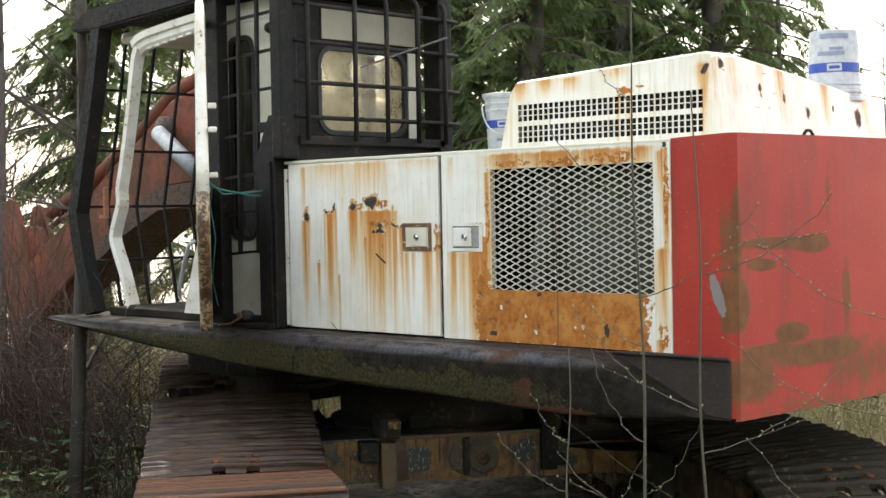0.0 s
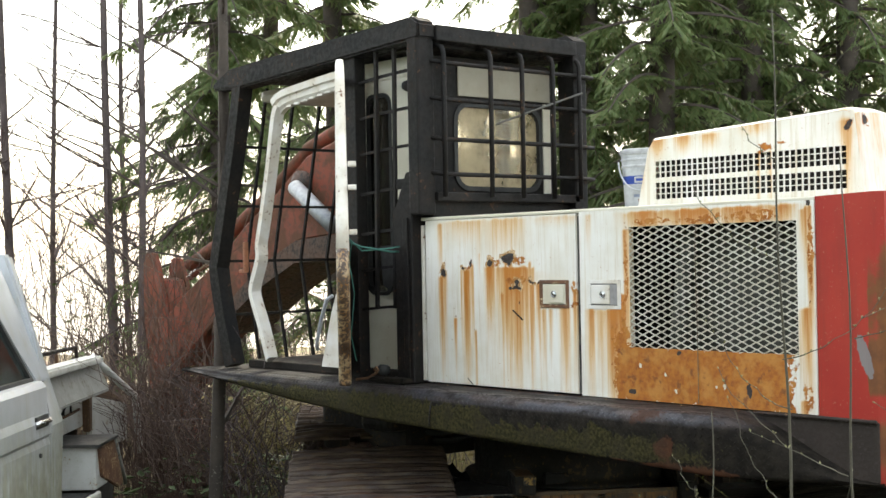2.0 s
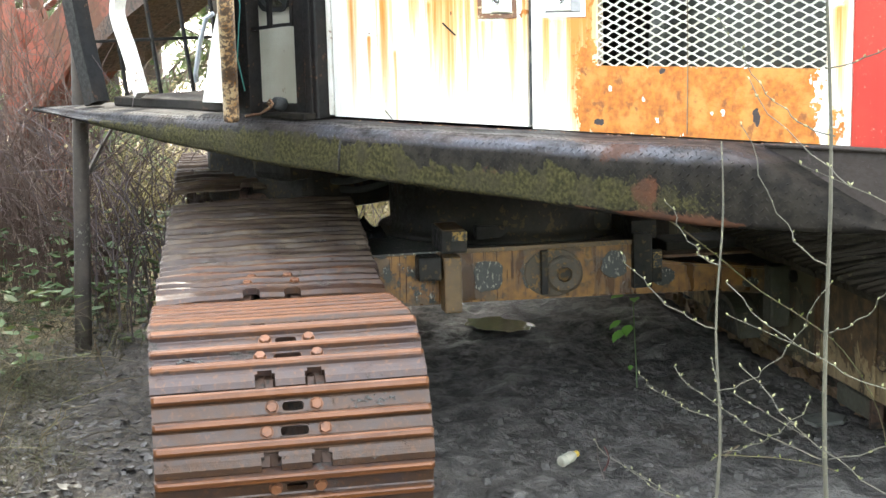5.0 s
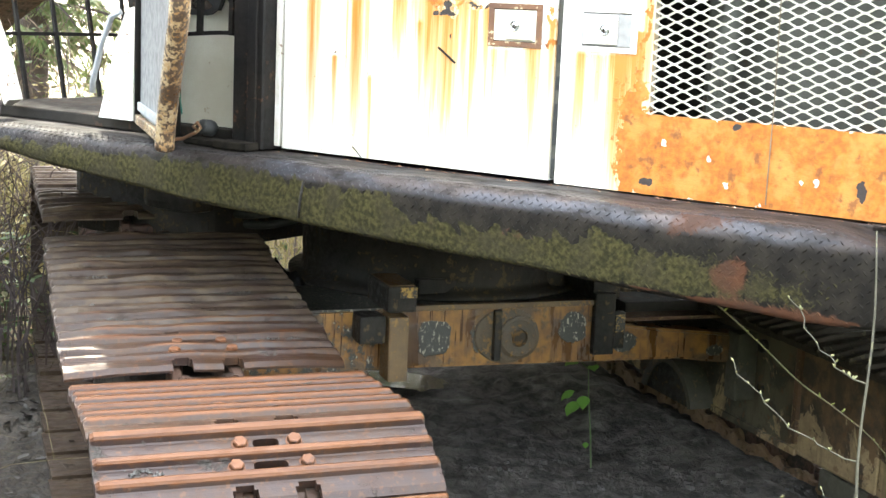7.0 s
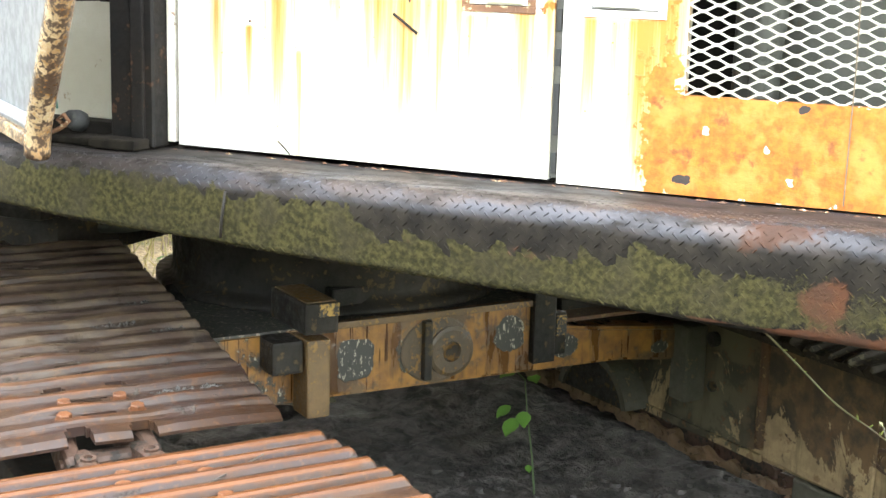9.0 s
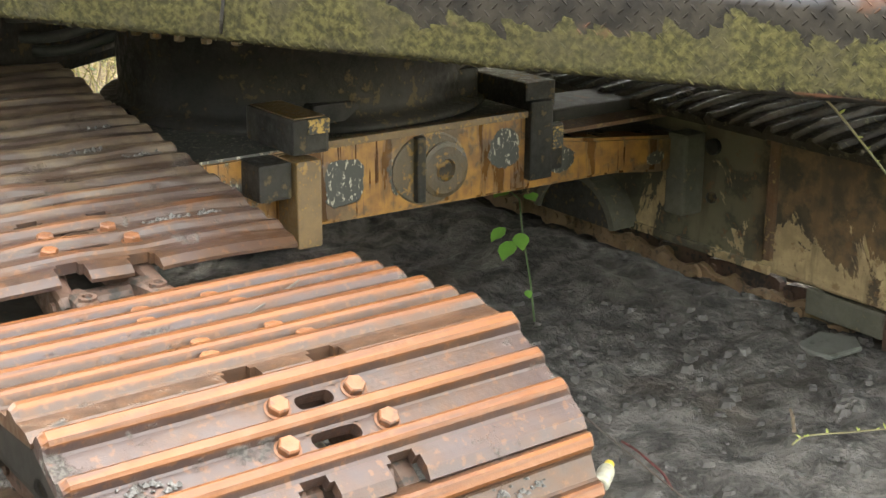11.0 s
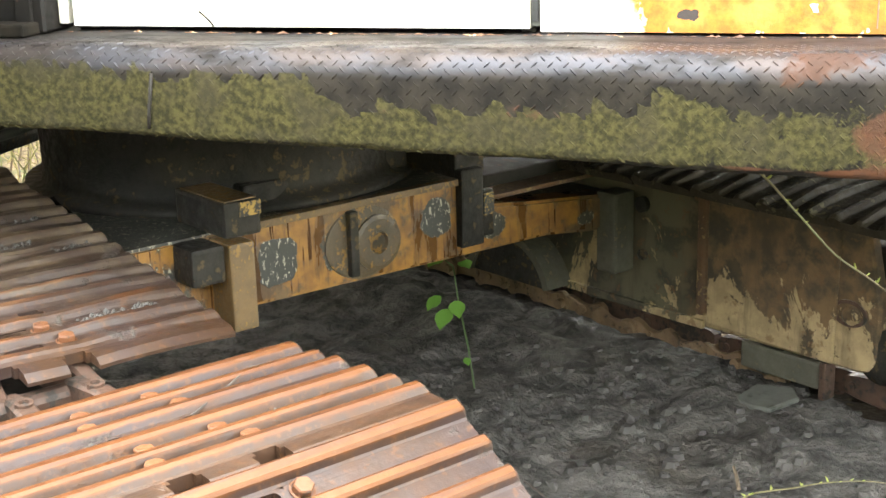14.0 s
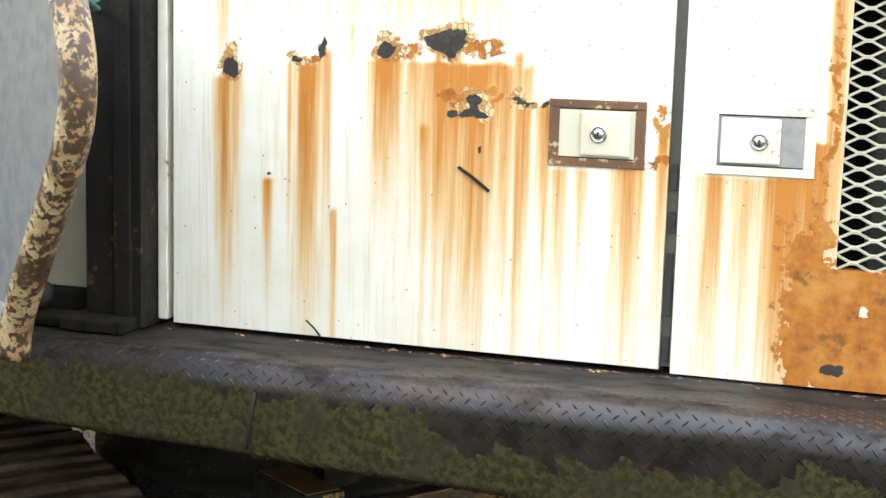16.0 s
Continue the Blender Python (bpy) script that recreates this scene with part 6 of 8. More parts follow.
for side, s0 in ((NEAR, 0.192), (FAR, 0.11)):
    v, front = side["v"], side["front"]
    # core box coloured near black, so slots and gaps in the plates look shaded
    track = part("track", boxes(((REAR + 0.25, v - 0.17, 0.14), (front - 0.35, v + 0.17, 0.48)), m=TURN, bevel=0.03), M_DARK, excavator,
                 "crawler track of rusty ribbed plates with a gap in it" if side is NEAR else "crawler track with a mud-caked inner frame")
    loop = 2 * (front - REAR) + 2 * math.pi * side["arc"]
    for k in range(int(loop / PITCH)):
        s = s0 + (k if k < 9 else k - int(loop / PITCH)) * PITCH
        old = side is NEAR and -2.9 < s < -0.6
        m = on_track(s, side) @ pose(0, jit.uniform(-0.005, 0.005), jit.uniform(-0.002, 0.002), jit.uniform(-0.4, 0.4), jit.uniform(-0.7, 0.7) * (2.0 if old else 1), jit.uniform(-0.5, 0.5))
        part("chain_link", LINK, None, track).matrix_world = m
        gone = side is NEAR and (abs(s + 0.558) < 0.05 or abs(s + 2.308) < 0.05)       # plates that have come off
        if gone:
            continue
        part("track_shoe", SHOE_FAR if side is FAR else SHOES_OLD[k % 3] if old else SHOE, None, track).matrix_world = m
        if side is NEAR and -1.0 < s < 0.8 or abs(s - 0.11) < 0.6:
            for x, y in ((-0.041, -0.067), (-0.041, 0.074), (0.036, -0.088), (0.036, 0.095)):
                part("shoe_bolt", SHOE_BOLT, None, track).matrix_world = m @ Matrix.Translation((x, y, 0)) @ Matrix.Rotation(jit.uniform(0, 1), 4, "Z")
        if side is NEAR and -2.0 < s < 0.8:
            grit_spots.append((m, old))
    for u, z in ((front, side["z"]), (REAR, side["rear_z"])):
        part("idler_wheel", lathe(bmesh.new(), [(0.10, -0.1), (0.21, -0.09), (0.235, -0.055), (0.235, -0.045), (0.255, -0.04), (0.255, 0.04), (0.235, 0.045), (0.235, 0.055), (0.21, 0.09), (0.10, 0.1)], 28,
             Matrix.Translation(uv(u, v, z)) @ TURN @ Matrix.Rotation(radians(90), 4, "X")), M_LINK, track, smooth=True)
    for i in range(8):
        u = -2.05 + i * 0.40
        part("roller", lathe(bmesh.new(), [(0.05, -0.17), (0.085, -0.16), (0.09, -0.06), (0.07, -0.05), (0.07, 0.05), (0.09, 0.06), (0.085, 0.16), (0.05, 0.17)], 16,
             Matrix.Translation(uv(u, v - (0.06 if side is FAR else 0.0), 0.165)) @ TURN @ Matrix.Rotation(radians(90), 4, "X")), M_GREASE, track, smooth=True)

# grit caught in the grooves of the plates
gr = random.Random(77)
bm = bmesh.new()
for m, old in grit_spots:
    for spot in range(gr.randint(2, 3) if old else gr.choice((0, 1, 1))):
        gx, gy = gr.choice((-0.041, 0.037)), gr.choice((gr.uniform(-0.36, -0.14), gr.uniform(0.16, 0.36)))
        long = gr.uniform(0.03, 0.08)
        for q in range(int(long * 700)):
            p = m @ Vector((gx + gr.gauss(0, 0.008), gy + gr.uniform(-1, 1) * long, 0.011))
            rad = 0.0025 + 0.006 * gr.random() ** 2
            vs = [bm.verts.new(p + Vector((gr.uniform(0.6, 1.2) * rad * math.cos(a), gr.uniform(0.6, 1.2) * rad * math.sin(a), 0))) for a in [2 * math.pi * i / 5 for i in range(5)]]
            tip = bm.verts.new(p + Vector((gr.uniform(-0.3, 0.3) * rad, gr.uniform(-0.3, 0.3) * rad, rad * gr.uniform(0.5, 1.1))))
            for i in range(5):
                bm.faces.new((vs[i], vs[(i + 1) % 5], tip))
tagged(part("grit", bm, M_GRIT), "dried grey mud and grit caught between the ribs", "grit", kind="stuff")

# inner face of the far track frame
far = bpy.data.objects["track.001"]
V0 = 2.12
bm = bmesh.new()
corner_r = [(0.745 - 0.06 + 0.06 * math.cos(a), 0.165 + 0.06 * math.sin(a)) for a in [radians(d) for d in (-90, -60, -30, 0)]]
prism(bm, [(-1.9, 0.105), (-0.2, 0.10)] + corner_r + [(0.75, 0.32), (0.70, 0.54), (0.62, 0.60), (-1.9, 0.60)], 0.05, TURN @ along_y(V0 - 0.03))
bmesh.ops.recalc_face_normals(bm, faces=bm.faces)
bmesh.ops.bevel(bm, geom=bm.edges[:], offset=0.008, segments=1, affect="EDGES")
frame_plate = part("frame_plate", bm, M_FRAME, far, "tan mud-caked frame plate")
# a doubler plate welded over its front half, with a rusty edge bar
bm = bmesh.new()
prism(bm, [(0.105, 0.125), (0.60, 0.112), (0.61, 0.55), (0.105, 0.565)], 0.012, TURN @ along_y(V0 - 0.045))
bmesh.ops.recalc_face_normals(bm, faces=bm.faces)
bmesh.ops.bevel(bm, geom=bm.edges[:], offset=0.004, segments=1, affect="EDGES")
part("doubler_plate", bm, M_FRAME, far)
part("frame_rib", boxes(((0.070, V0 - 0.060, 0.15), (0.108, V0 - 0.028, 0.57)), bevel=0.012, m=TURN), M_RUSTBAR, far, "rust-brown upright edge bar")
part("frame_flange", boxes(((-1.2, V0 - 0.075, 0.572), (0.66, V0 - 0.028, 0.598)), bevel=0.006, m=TURN), M_GREASE, far)
part("frame_flange", boxes(((-1.2, V0 - 0.045, 0.098), (0.09, V0 - 0.028, 0.128)), bevel=0.006, m=TURN), M_FRAME, far)
part("frame_bracket", boxes(((-0.318, V0 - 0.13, 0.235), (-0.228, V0 - 0.032, 0.52)), bevel=0.012, m=TURN), M_SHADEPAINT, far, "upright bracket at the end of the beam")
bm = bmesh.new()
lathe(bm, [(0.028, 0), (0.028, 0.02), (0.018, 0.024)], 14, TURN @ Matrix.Translation((-0.188, V0 - 0.03, 0.478)) @ Matrix.Rotation(radians(90), 4, "X"))
part("frame_bolt", bm, M_GREASE, far)
bm = bmesh.new()
lathe(bm, [(0.020, 0), (0.020, 0.016), (0.012, 0.020)], 6, TURN @ Matrix.Translation((-0.185, V0 - 0.03, 0.30)) @ Matrix.Rotation(radians(90), 4, "X"))
part("frame_bolt", bm, M_GREASE, far)
# an oblong eye near the front end, with a plug sitting in it
bm = ring_plate([(0.645 + 0.062 * math.cos(a), 0.285 + 0.042 * math.sin(a)) for a in [2 * math.pi * k / 24 for k in range(24)]],
                [(0.645 + 0.050 * math.cos(a), 0.285 + 0.031 * math.sin(a)) for a in [2 * math.pi * k / 24 for k in range(24)]], V0 - 0.036, 0.02)
bmesh.ops.transform(bm, matrix=TURN, verts=bm.verts)
part("frame_eye", bm, M_LINK, far)
bm = bmesh.new()
lathe(bm, [(0.0, 0.0), (0.030, 0.0), (0.030, 0.012), (0.022, 0.018), (0.0, 0.018)], 16, TURN @ Matrix.Translation((0.652, V0 - 0.028, 0.28)) @ Matrix.Rotation(radians(90), 4, "X"), cap=False)
part("frame_plug", bm, M_FRAME, far, smooth=True)
part("roller_guard", boxes(((0.235, V0 - 0.025, 0.005), (0.545, V0 + 0.03, 0.095)), bevel=0.012, m=TURN), M_SHADEPAINT, far, "grey roller guard")
part("guard_post", boxes(((0.548, V0 - 0.035, -0.02), (0.572, V0 + 0.02, 0.105)), bevel=0.006, m=TURN), M_LINK, far)
# round housing whose rim shows under the beam
bm = bmesh.new()
arc_pts = [(-0.77 + 0.205 * math.cos(a), 0.055 + 0.205 * math.sin(a)) for a in [radians(d) for d in range(14, 167, 8)]]
prism(bm, arc_pts, 0.10, TURN @ along_y(V0 - 0.13))
bmesh.ops.recalc_face_normals(bm, faces=bm.faces)
part("motor_housing", bm, M_GREASE, far, "dark round housing under the beam's end")
bm = bmesh.new()
inner_pts = [(-0.77 + 0.235 * math.cos(a), 0.055 + 0.235 * math.sin(a)) for a in [radians(d) for d in range(14, 167, 8)]]
rows = [[bm.verts.new((x, y, z)) for x, z in pts] for pts, y in ((arc_pts, V0 - 0.145), (inner_pts, V0 - 0.145), (inner_pts, V0 - 0.03), (arc_pts, V0 - 0.03))]
for a, b in zip(rows, rows[1:] + rows[:1]):
    for k in range(len(arc_pts) - 1):
        bm.faces.new((a[k], a[k + 1], b[k + 1], b[k]))
bmesh.ops.transform(bm, matrix=TURN, verts=bm.verts)
part("housing_rim", bm, M_SHADEPAINT, far)
# the lower chain lies in the mud along the foot of the frame
def low_link():
    """One worn link: a waisted side bar with a bored boss at each end, and the pin between."""
    bm = bmesh.new()
    waist = [(-0.105, 0.0), (-0.098, 0.030), (-0.075, 0.044), (-0.045, 0.036), (-0.02, 0.022), (0.02, 0.022), (0.045, 0.036), (0.075, 0.044), (0.098, 0.030), (0.105, 0.0), (0.098, -0.030), (0.075, -0.044), (0.04, -0.034), (-0.04, -0.034), (-0.075, -0.044), (-0.098, -0.030)]
    for y in (-0.07, 0.05):
        prism(bm, waist, 0.026, along_y(y))
    bmesh.ops.recalc_face_normals(bm, faces=bm.faces)
    bmesh.ops.bevel(bm, geom=bm.edges[:], offset=0.004, segments=1, affect="EDGES")
    tube(bm, [(0.075, -0.095, 0.0), (0.075, 0.09, 0.0)], 0.020, 12)
    tube(bm, [(0.0, -0.078, 0.004), (0.0, -0.04, 0.004)], 0.013, 6)
    return mesh_of("chain_link", bm, M_LOWCHAIN)


LOW_LINK = low_link()
for i in range(15):
    u = -2.05 + i * 0.165 + jit.uniform(-0.01, 0.01)
    part("chain_link", LOW_LINK, None, far).matrix_world = Matrix.Translation(uv(u, 2.225 + 0.018 * (i % 2), -0.012 - 0.045 * max(-0.5, u + 0.5) + jit.uniform(-0.008, 0.008))) @ TURN @ pose(0, 0, 0, jit.uniform(-6, 6), jit.uniform(-9, 9), jit.uniform(-4, 4))

# -- cross beam --
bm = bmesh.new()
prism(bm, [(-0.1, 0.66), (1.40, 0.665), (1.42, 0.575), (1.62, 0.545), (2.11, 0.495), (2.11, 0.38), (1.95, 0.385), (1.75, 0.41), (1.40, 0.415), (0.6, 0.425), (-0.1, 0.42)], 0.85,
      TURN @ Matrix(((0, 0, 1, -1.15), (1, 0, 0, 0), (0, 1, 0, 0), (0, 0, 0, 1))))
bmesh.ops.recalc_face_normals(bm, faces=bm.faces)
bmesh.ops.bevel(bm, geom=bm.edges[:], offset=0.01, segments=2, affect="EDGES")
for cut in range(5):
    bmesh.ops.triangulate(bm, faces=[f for f in bm.faces if len(f.verts) > 4])
    bmesh.ops.subdivide_edges(bm, edges=[e for e in bm.edges if e.calc_length() > 0.04], cuts=1)
bmesh.ops.triangulate(bm, faces=bm.faces)
car_body = part("car_body", bm, M_OCHRE, excavator, "ochre cross beam running with oil")
INV = TURN.inverted()
vals = []
for v in car_body.data.vertices:
    p = INV @ v.co
    g = 0.0
    if p.x > -0.35:
        g = max(g, 1.3 - ((p.y - 0.69) / 0.068) ** 4 - ((p.z - 0.54) / 0.07) ** 4, 1.2 - ((p.y - 1.27) / 0.075) ** 2 - ((p.z - 0.56) / 0.075) ** 2,
                1.1 - ((p.y - 1.5) / 0.08) ** 2 - ((p.z - 0.49) / 0.05) ** 2, 1.0 - ((p.y - 1.92) / 0.06) ** 2 - ((p.z - 0.44) / 0.03) ** 2, 0.62 - ((p.y - 0.95) / 0.16) ** 4 - ((p.z - 0.54) / 0.12) ** 4)
    if p.y < 0.46:
        g = max(g, 0.42)
    if p.z > 0.655 or p.x < -0.4:
        g = 1.0
    vals.append(max(0.0, min(1.0, g)))
car_body.data.attributes.new("grease", "FLOAT", "POINT").data.foreach_set("value", vals)
# round cover plate, steel blocks and brackets on the beam
bm = bmesh.new()
lathe(bm, [(0.085, 0), (0.085, 0.014), (0.072, 0.018), (0.035, 0.018), (0.030, 0.008), (0.0, 0.008)], 28, TURN @ Matrix.Translation((-0.302, 1.035, 0.53)) @ Matrix.Rotation(radians(90), 4, "Y"), cap=False)
part("cover_disc", bm, M_DISC, car_body, "round cover plate with a hollow centre")
bm = bmesh.new()
lathe(bm, [(0.135, 0), (0.135, 0.006), (0.128, 0.008), (0.0, 0.008)], 32, TURN @ Matrix.Translation((-0.302, 0.985, 0.54)) @ Matrix.Rotation(radians(90), 4, "Y"), cap=False)
bmesh.ops.scale(bm, vec=(1, 1, 0.82), space=Matrix.Translation((0, 0, -0.54)), verts=bm.verts)
part("base_disc", bm, M_DISC, car_body, "oil-smeared round base plate")
part("cover_rib", boxes(((-0.30, 0.925, 0.445), (-0.272, 0.955, 0.645)), bevel=0.006, m=TURN), M_GREASE, car_body)
part("top_flange", boxes(((-0.32, 0.55, 0.650), (-0.285, 1.36, 0.672)), bevel=0.004, m=TURN), M_SMEAR, car_body)
part("corner_plate", boxes(((-0.30, 0.47, 0.405), (-0.19, 0.548, 0.652)), bevel=0.008, m=TURN), M_SMEAR, car_body, "upright plate smeared with dry mud")
block = part("stop_block", boxes(((-0.46, 0.462, 0.668), (-0.19, 0.575, 0.768)), bevel=0.012, m=TURN), M_GREASE, car_body, "grease-black block with yellow worn edges")
part("worn_edge", boxes(((-0.1925, 0.508, 0.724), (-0.1865, 0.574, 0.764)), bevel=0.002, m=TURN), M_YELLOWWORN, block, "yellow paint showing through the grease")
part("worn_edge", boxes(((-0.44, 0.470, 0.7665), (-0.20, 0.568, 0.7705)), bevel=0.0015, m=TURN), M_SMEAR, block)
part("stop_block", boxes(((-0.40, 0.36, 0.55), (-0.20, 0.462, 0.655)), bevel=0.012, m=TURN), M_GREASE, car_body)
part("stop_block", boxes(((-0.52, 0.66, 0.665), (-0.42, 0.90, 0.745)), bevel=0.01, m=TURN), M_GREASE, car_body)
part("stop_block", boxes(((-0.62, 1.0, 0.665), (-0.50, 1.32, 0.78)), bevel=0.01, m=TURN), M_GREASE, car_body)
part("bracket", boxes(((-0.60, 1.35, 0.67), (-0.30, 1.47, 0.755)), ((-0.31, 1.35, 0.45), (-0.270, 1.44, 0.70)), ((-0.31, 1.44, 0.47), (-0.28, 1.49, 0.62)), bevel=0.007, m=TURN), M_GREASE, car_body, "black angle bracket over the beam")
part("worn_edge", boxes(((-0.2795, 1.446, 0.54), (-0.2755, 1.488, 0.61)), bevel=0.0015, m=TURN), M_YELLOWWORN, car_body)
part("bracket", boxes(((-0.62, 1.55, 0.56), (-0.40, 1.95, 0.63)), bevel=0.01, m=TURN), M_DARK, car_body)
part("arm_plate", boxes(((-0.42, 1.50, 0.575), (-0.30, 2.08, 0.590)), bevel=0.004, m=TURN), M_RUSTBAR, car_body)
# -- slewing ring --
ring = part("slew_ring", lathe(bmesh.new(), [(0.63, 0.655), (0.63, 0.685), (0.58, 0.69), (0.57, 0.72), (0.575, 0.93), (0.60, 0.935), (0.60, 0.985), (0.55, 0.99), (0.55, 1.10)], 64, Matrix.Translation(SLEW)), M_GREASE, excavator, "greasy black slewing ring", True)
bolt = bmesh.new()
lathe(bolt, [(0.018, 0), (0.018, 0.018), (0.010, 0.022)], 6, Matrix.Rotation(radians(180), 4, "X"))
bolt = mesh_of("ring_bolt", bolt, M_SMEAR)
for k in range(40):
    a = 2 * math.pi * k / 40
    part("ring_bolt", bolt, None, ring).location = SLEW + Vector((0.590 * math.cos(a), 0.590 * math.sin(a), 0.936))
# torn black plastic caught between the track and the ring
bm = bmesh.new()
grid = []
for i in range(15):
    row = []
    for j in range(11):
        a, b = i / 14, j / 10
        q = Vector((-0.66 + 0.20 * a, 0.55 + 0.20 * b, 0.775 - 0.10 * a - 0.06 * b))
        q.z += 0.07 * noise.noise(Vector((a * 4, b * 4, 2))) + 0.03 * noise.noise(Vector((a * 14, b * 14, 5)))
        q.x += 0.03 * noise.noise(Vector((a * 4, b * 6, 9)))
        row.append(bm.verts.new(q))
    grid.append(row)
for i in range(14):
    for j in range(10):
        if noise.noise(Vector((i * 0.35, j * 0.35, 4))) < 0.33:
            bm.faces.new((grid[i][j], grid[i + 1][j], grid[i + 1][j + 1], grid[i][j + 1]))
bmesh.ops.delete(bm, geom=[v for v in bm.verts if not v.link_faces], context="VERTS")
bmesh.ops.solidify(bm, geom=bm.faces[:], thickness=0.002)
tagged(part("plastic_sheet", bm, M_PLASTIC, smooth=True), "crumpled wet black plastic caught beside the ring", "plastic")

# ---- boom and stick ----
boom_outline = [(-1.1, 1.55), (-1.15, 2.25), (-1.9, 2.78), (-2.33, 2.74), (-2.69, 2.65), (-3.04, 2.43), (-3.49, 2.19), (-3.84, 1.96), (-4.34, 1.70), (-4.9, 1.36), (-5.05, 1.0), (-4.86, 0.78), (-4.31, 1.22), (-3.89, 1.49), (-3.2, 1.90), (-2.77, 2.06), (-2.2, 2.10), (-1.6, 1.75), (-1.4, 1.45)]
bm = bmesh.new()
prism(bm, boom_outline, 0.42, along_y(1.18))
bmesh.ops.recalc_face_normals(bm, faces=bm.faces)
bmesh.ops.bevel(bm, geom=[e for e in bm.edges if abs(e.verts[0].co.y - e.verts[1].co.y) < 0.01], offset=0.015, segments=1, affect="EDGES")
boom = part("boom", bm, M_BOOM, excavator, "rust-red boom lowered towards the ground")
bm = bmesh.new()
prism(bm, [(-2.25, 1.93), (-2.2, 2.1), (-2.77, 2.06), (-3.2, 1.90), (-3.89, 1.49), (-3.92, 1.36), (-3.25, 1.72), (-2.8, 1.9)], 0.5, along_y(1.14))
part("boom_flange", bm, M_LINK, boom)
bm = bmesh.new()
lathe(bm, [(0.10, 0), (0.10, 0.05), (0.07, 0.06), (0.04, 0.09), (0.0, 0.09)], 20, Matrix.Translation((-2.71, 1.18, 2.45)) @ Matrix.Rotation(radians(90), 4, "X"), cap=False)
part("boom_pin", bm, M_LINK, boom, smooth=True)
bm = bmesh.new()
tube(bm, [(-2.68, 1.08, 2.43), (-2.1, 0.98, 2.14)], 0.055, 14)
part("cylinder", bm, M_TUBEGREY, boom, "grey hydraulic cylinder", smooth=True)
bm = bmesh.new()
tube(bm, [(-2.3, 1.3, 2.86), (-2.8, 1.3, 2.72), (-3.3, 1.3, 2.42), (-4.0, 1.3, 2.08), (-4.5, 1.3, 1.9)], 0.05, 10)
tube(bm, [(-2.3, 1.42, 2.84), (-2.8, 1.42, 2.70), (-3.3, 1.42, 2.40), (-4.0, 1.42, 2.04)], 0.02, 8)
part("boom_pipe", bm, M_BOOM, boom, smooth=True)
bm = bmesh.new()
tube(bm, [(-3.9, 1.36, 2.05), (-4.35, 1.36, 1.9), (-4.6, 1.36, 1.8)], 0.03, 10)
part("ram_rod", bm, M_CHROME, boom, smooth=True)
bm = bmesh.new()
prism(bm, [(-5.10, 1.72), (-4.98, 1.8), (-4.86, 1.78), (-4.78, 1.6), (-4.74, 1.3), (-4.6, 0.7), (-4.54, 0.1), (-4.92, 0.1), (-5.02, 0.5), (-5.1, 1.2)], 0.2, along_y(1.26))
bmesh.ops.recalc_face_normals(bm, faces=bm.faces)
bmesh.ops.bevel(bm, geom=bm.edges[:], offset=0.012, segments=1, affect="EDGES")
stick = part("stick", bm, M_BOOM, excavator, "rust-red stick standing in brambles")
for y, top in ((1.22, 2.02), (1.46, 1.97)):
    bm = bmesh.new()
    prism(bm, [(-5.12, 1.45), (-5.11, top - 0.1), (-5.07, top - 0.02), (-5.0, top), (-4.93, top - 0.02), (-4.89, top - 0.09), (-4.84, top - 0.22), (-4.76, 1.5), (-4.8, 1.2), (-5.08, 1.2)], 0.035, along_y(y))
    part("cheek_plate", bm, M_BOOM, stick)

# ---- the pickup truck ----
TRUCK = Matrix.Translation((-1.447, -1.430, 0.05)) @ Matrix.Rotation(radians(-40.7), 4, "Z")
CAB = TRUCK @ Matrix.Translation((-0.077, 0, 0)) @ Matrix.Diagonal((1.33, 1, 1, 1))  # the crew cab's parts are drawn at three quarters of their length
truck = empty("pickup_truck", "old white crew-cab pickup stained green with algae, parked in brambles", "truck", (0, 0, 0))


def truck_box(name, lo, hi, material, parent=truck, bevel=0.02, label="", m=CAB):
    return part(name, boxes((lo, hi), bevel=bevel, m=m), material, parent, label)


def truck_prism(name, outline, y, thick, material, parent=truck, label="", bevel=0.0, m=CAB):
    bm = bmesh.new()
    prism(bm, outline, thick, along_y(y))
    bmesh.ops.recalc_face_normals(bm, faces=bm.faces)
    if bevel:
        bmesh.ops.bevel(bm, geom=bm.edges[:], offset=bevel, segments=2, affect="EDGES")
    bmesh.ops.transform(bm, matrix=m, verts=bm.verts)
    return part(name, bm, material, parent, label)


def truck_tube(name, pts, radius, material, parent=truck, label="", sides=10, m=CAB):
    bm = bmesh.new()
    tube(bm, [m @ Vector(p) for p in pts], radius, sides)
    return part(name, bm, material, parent, label, True)


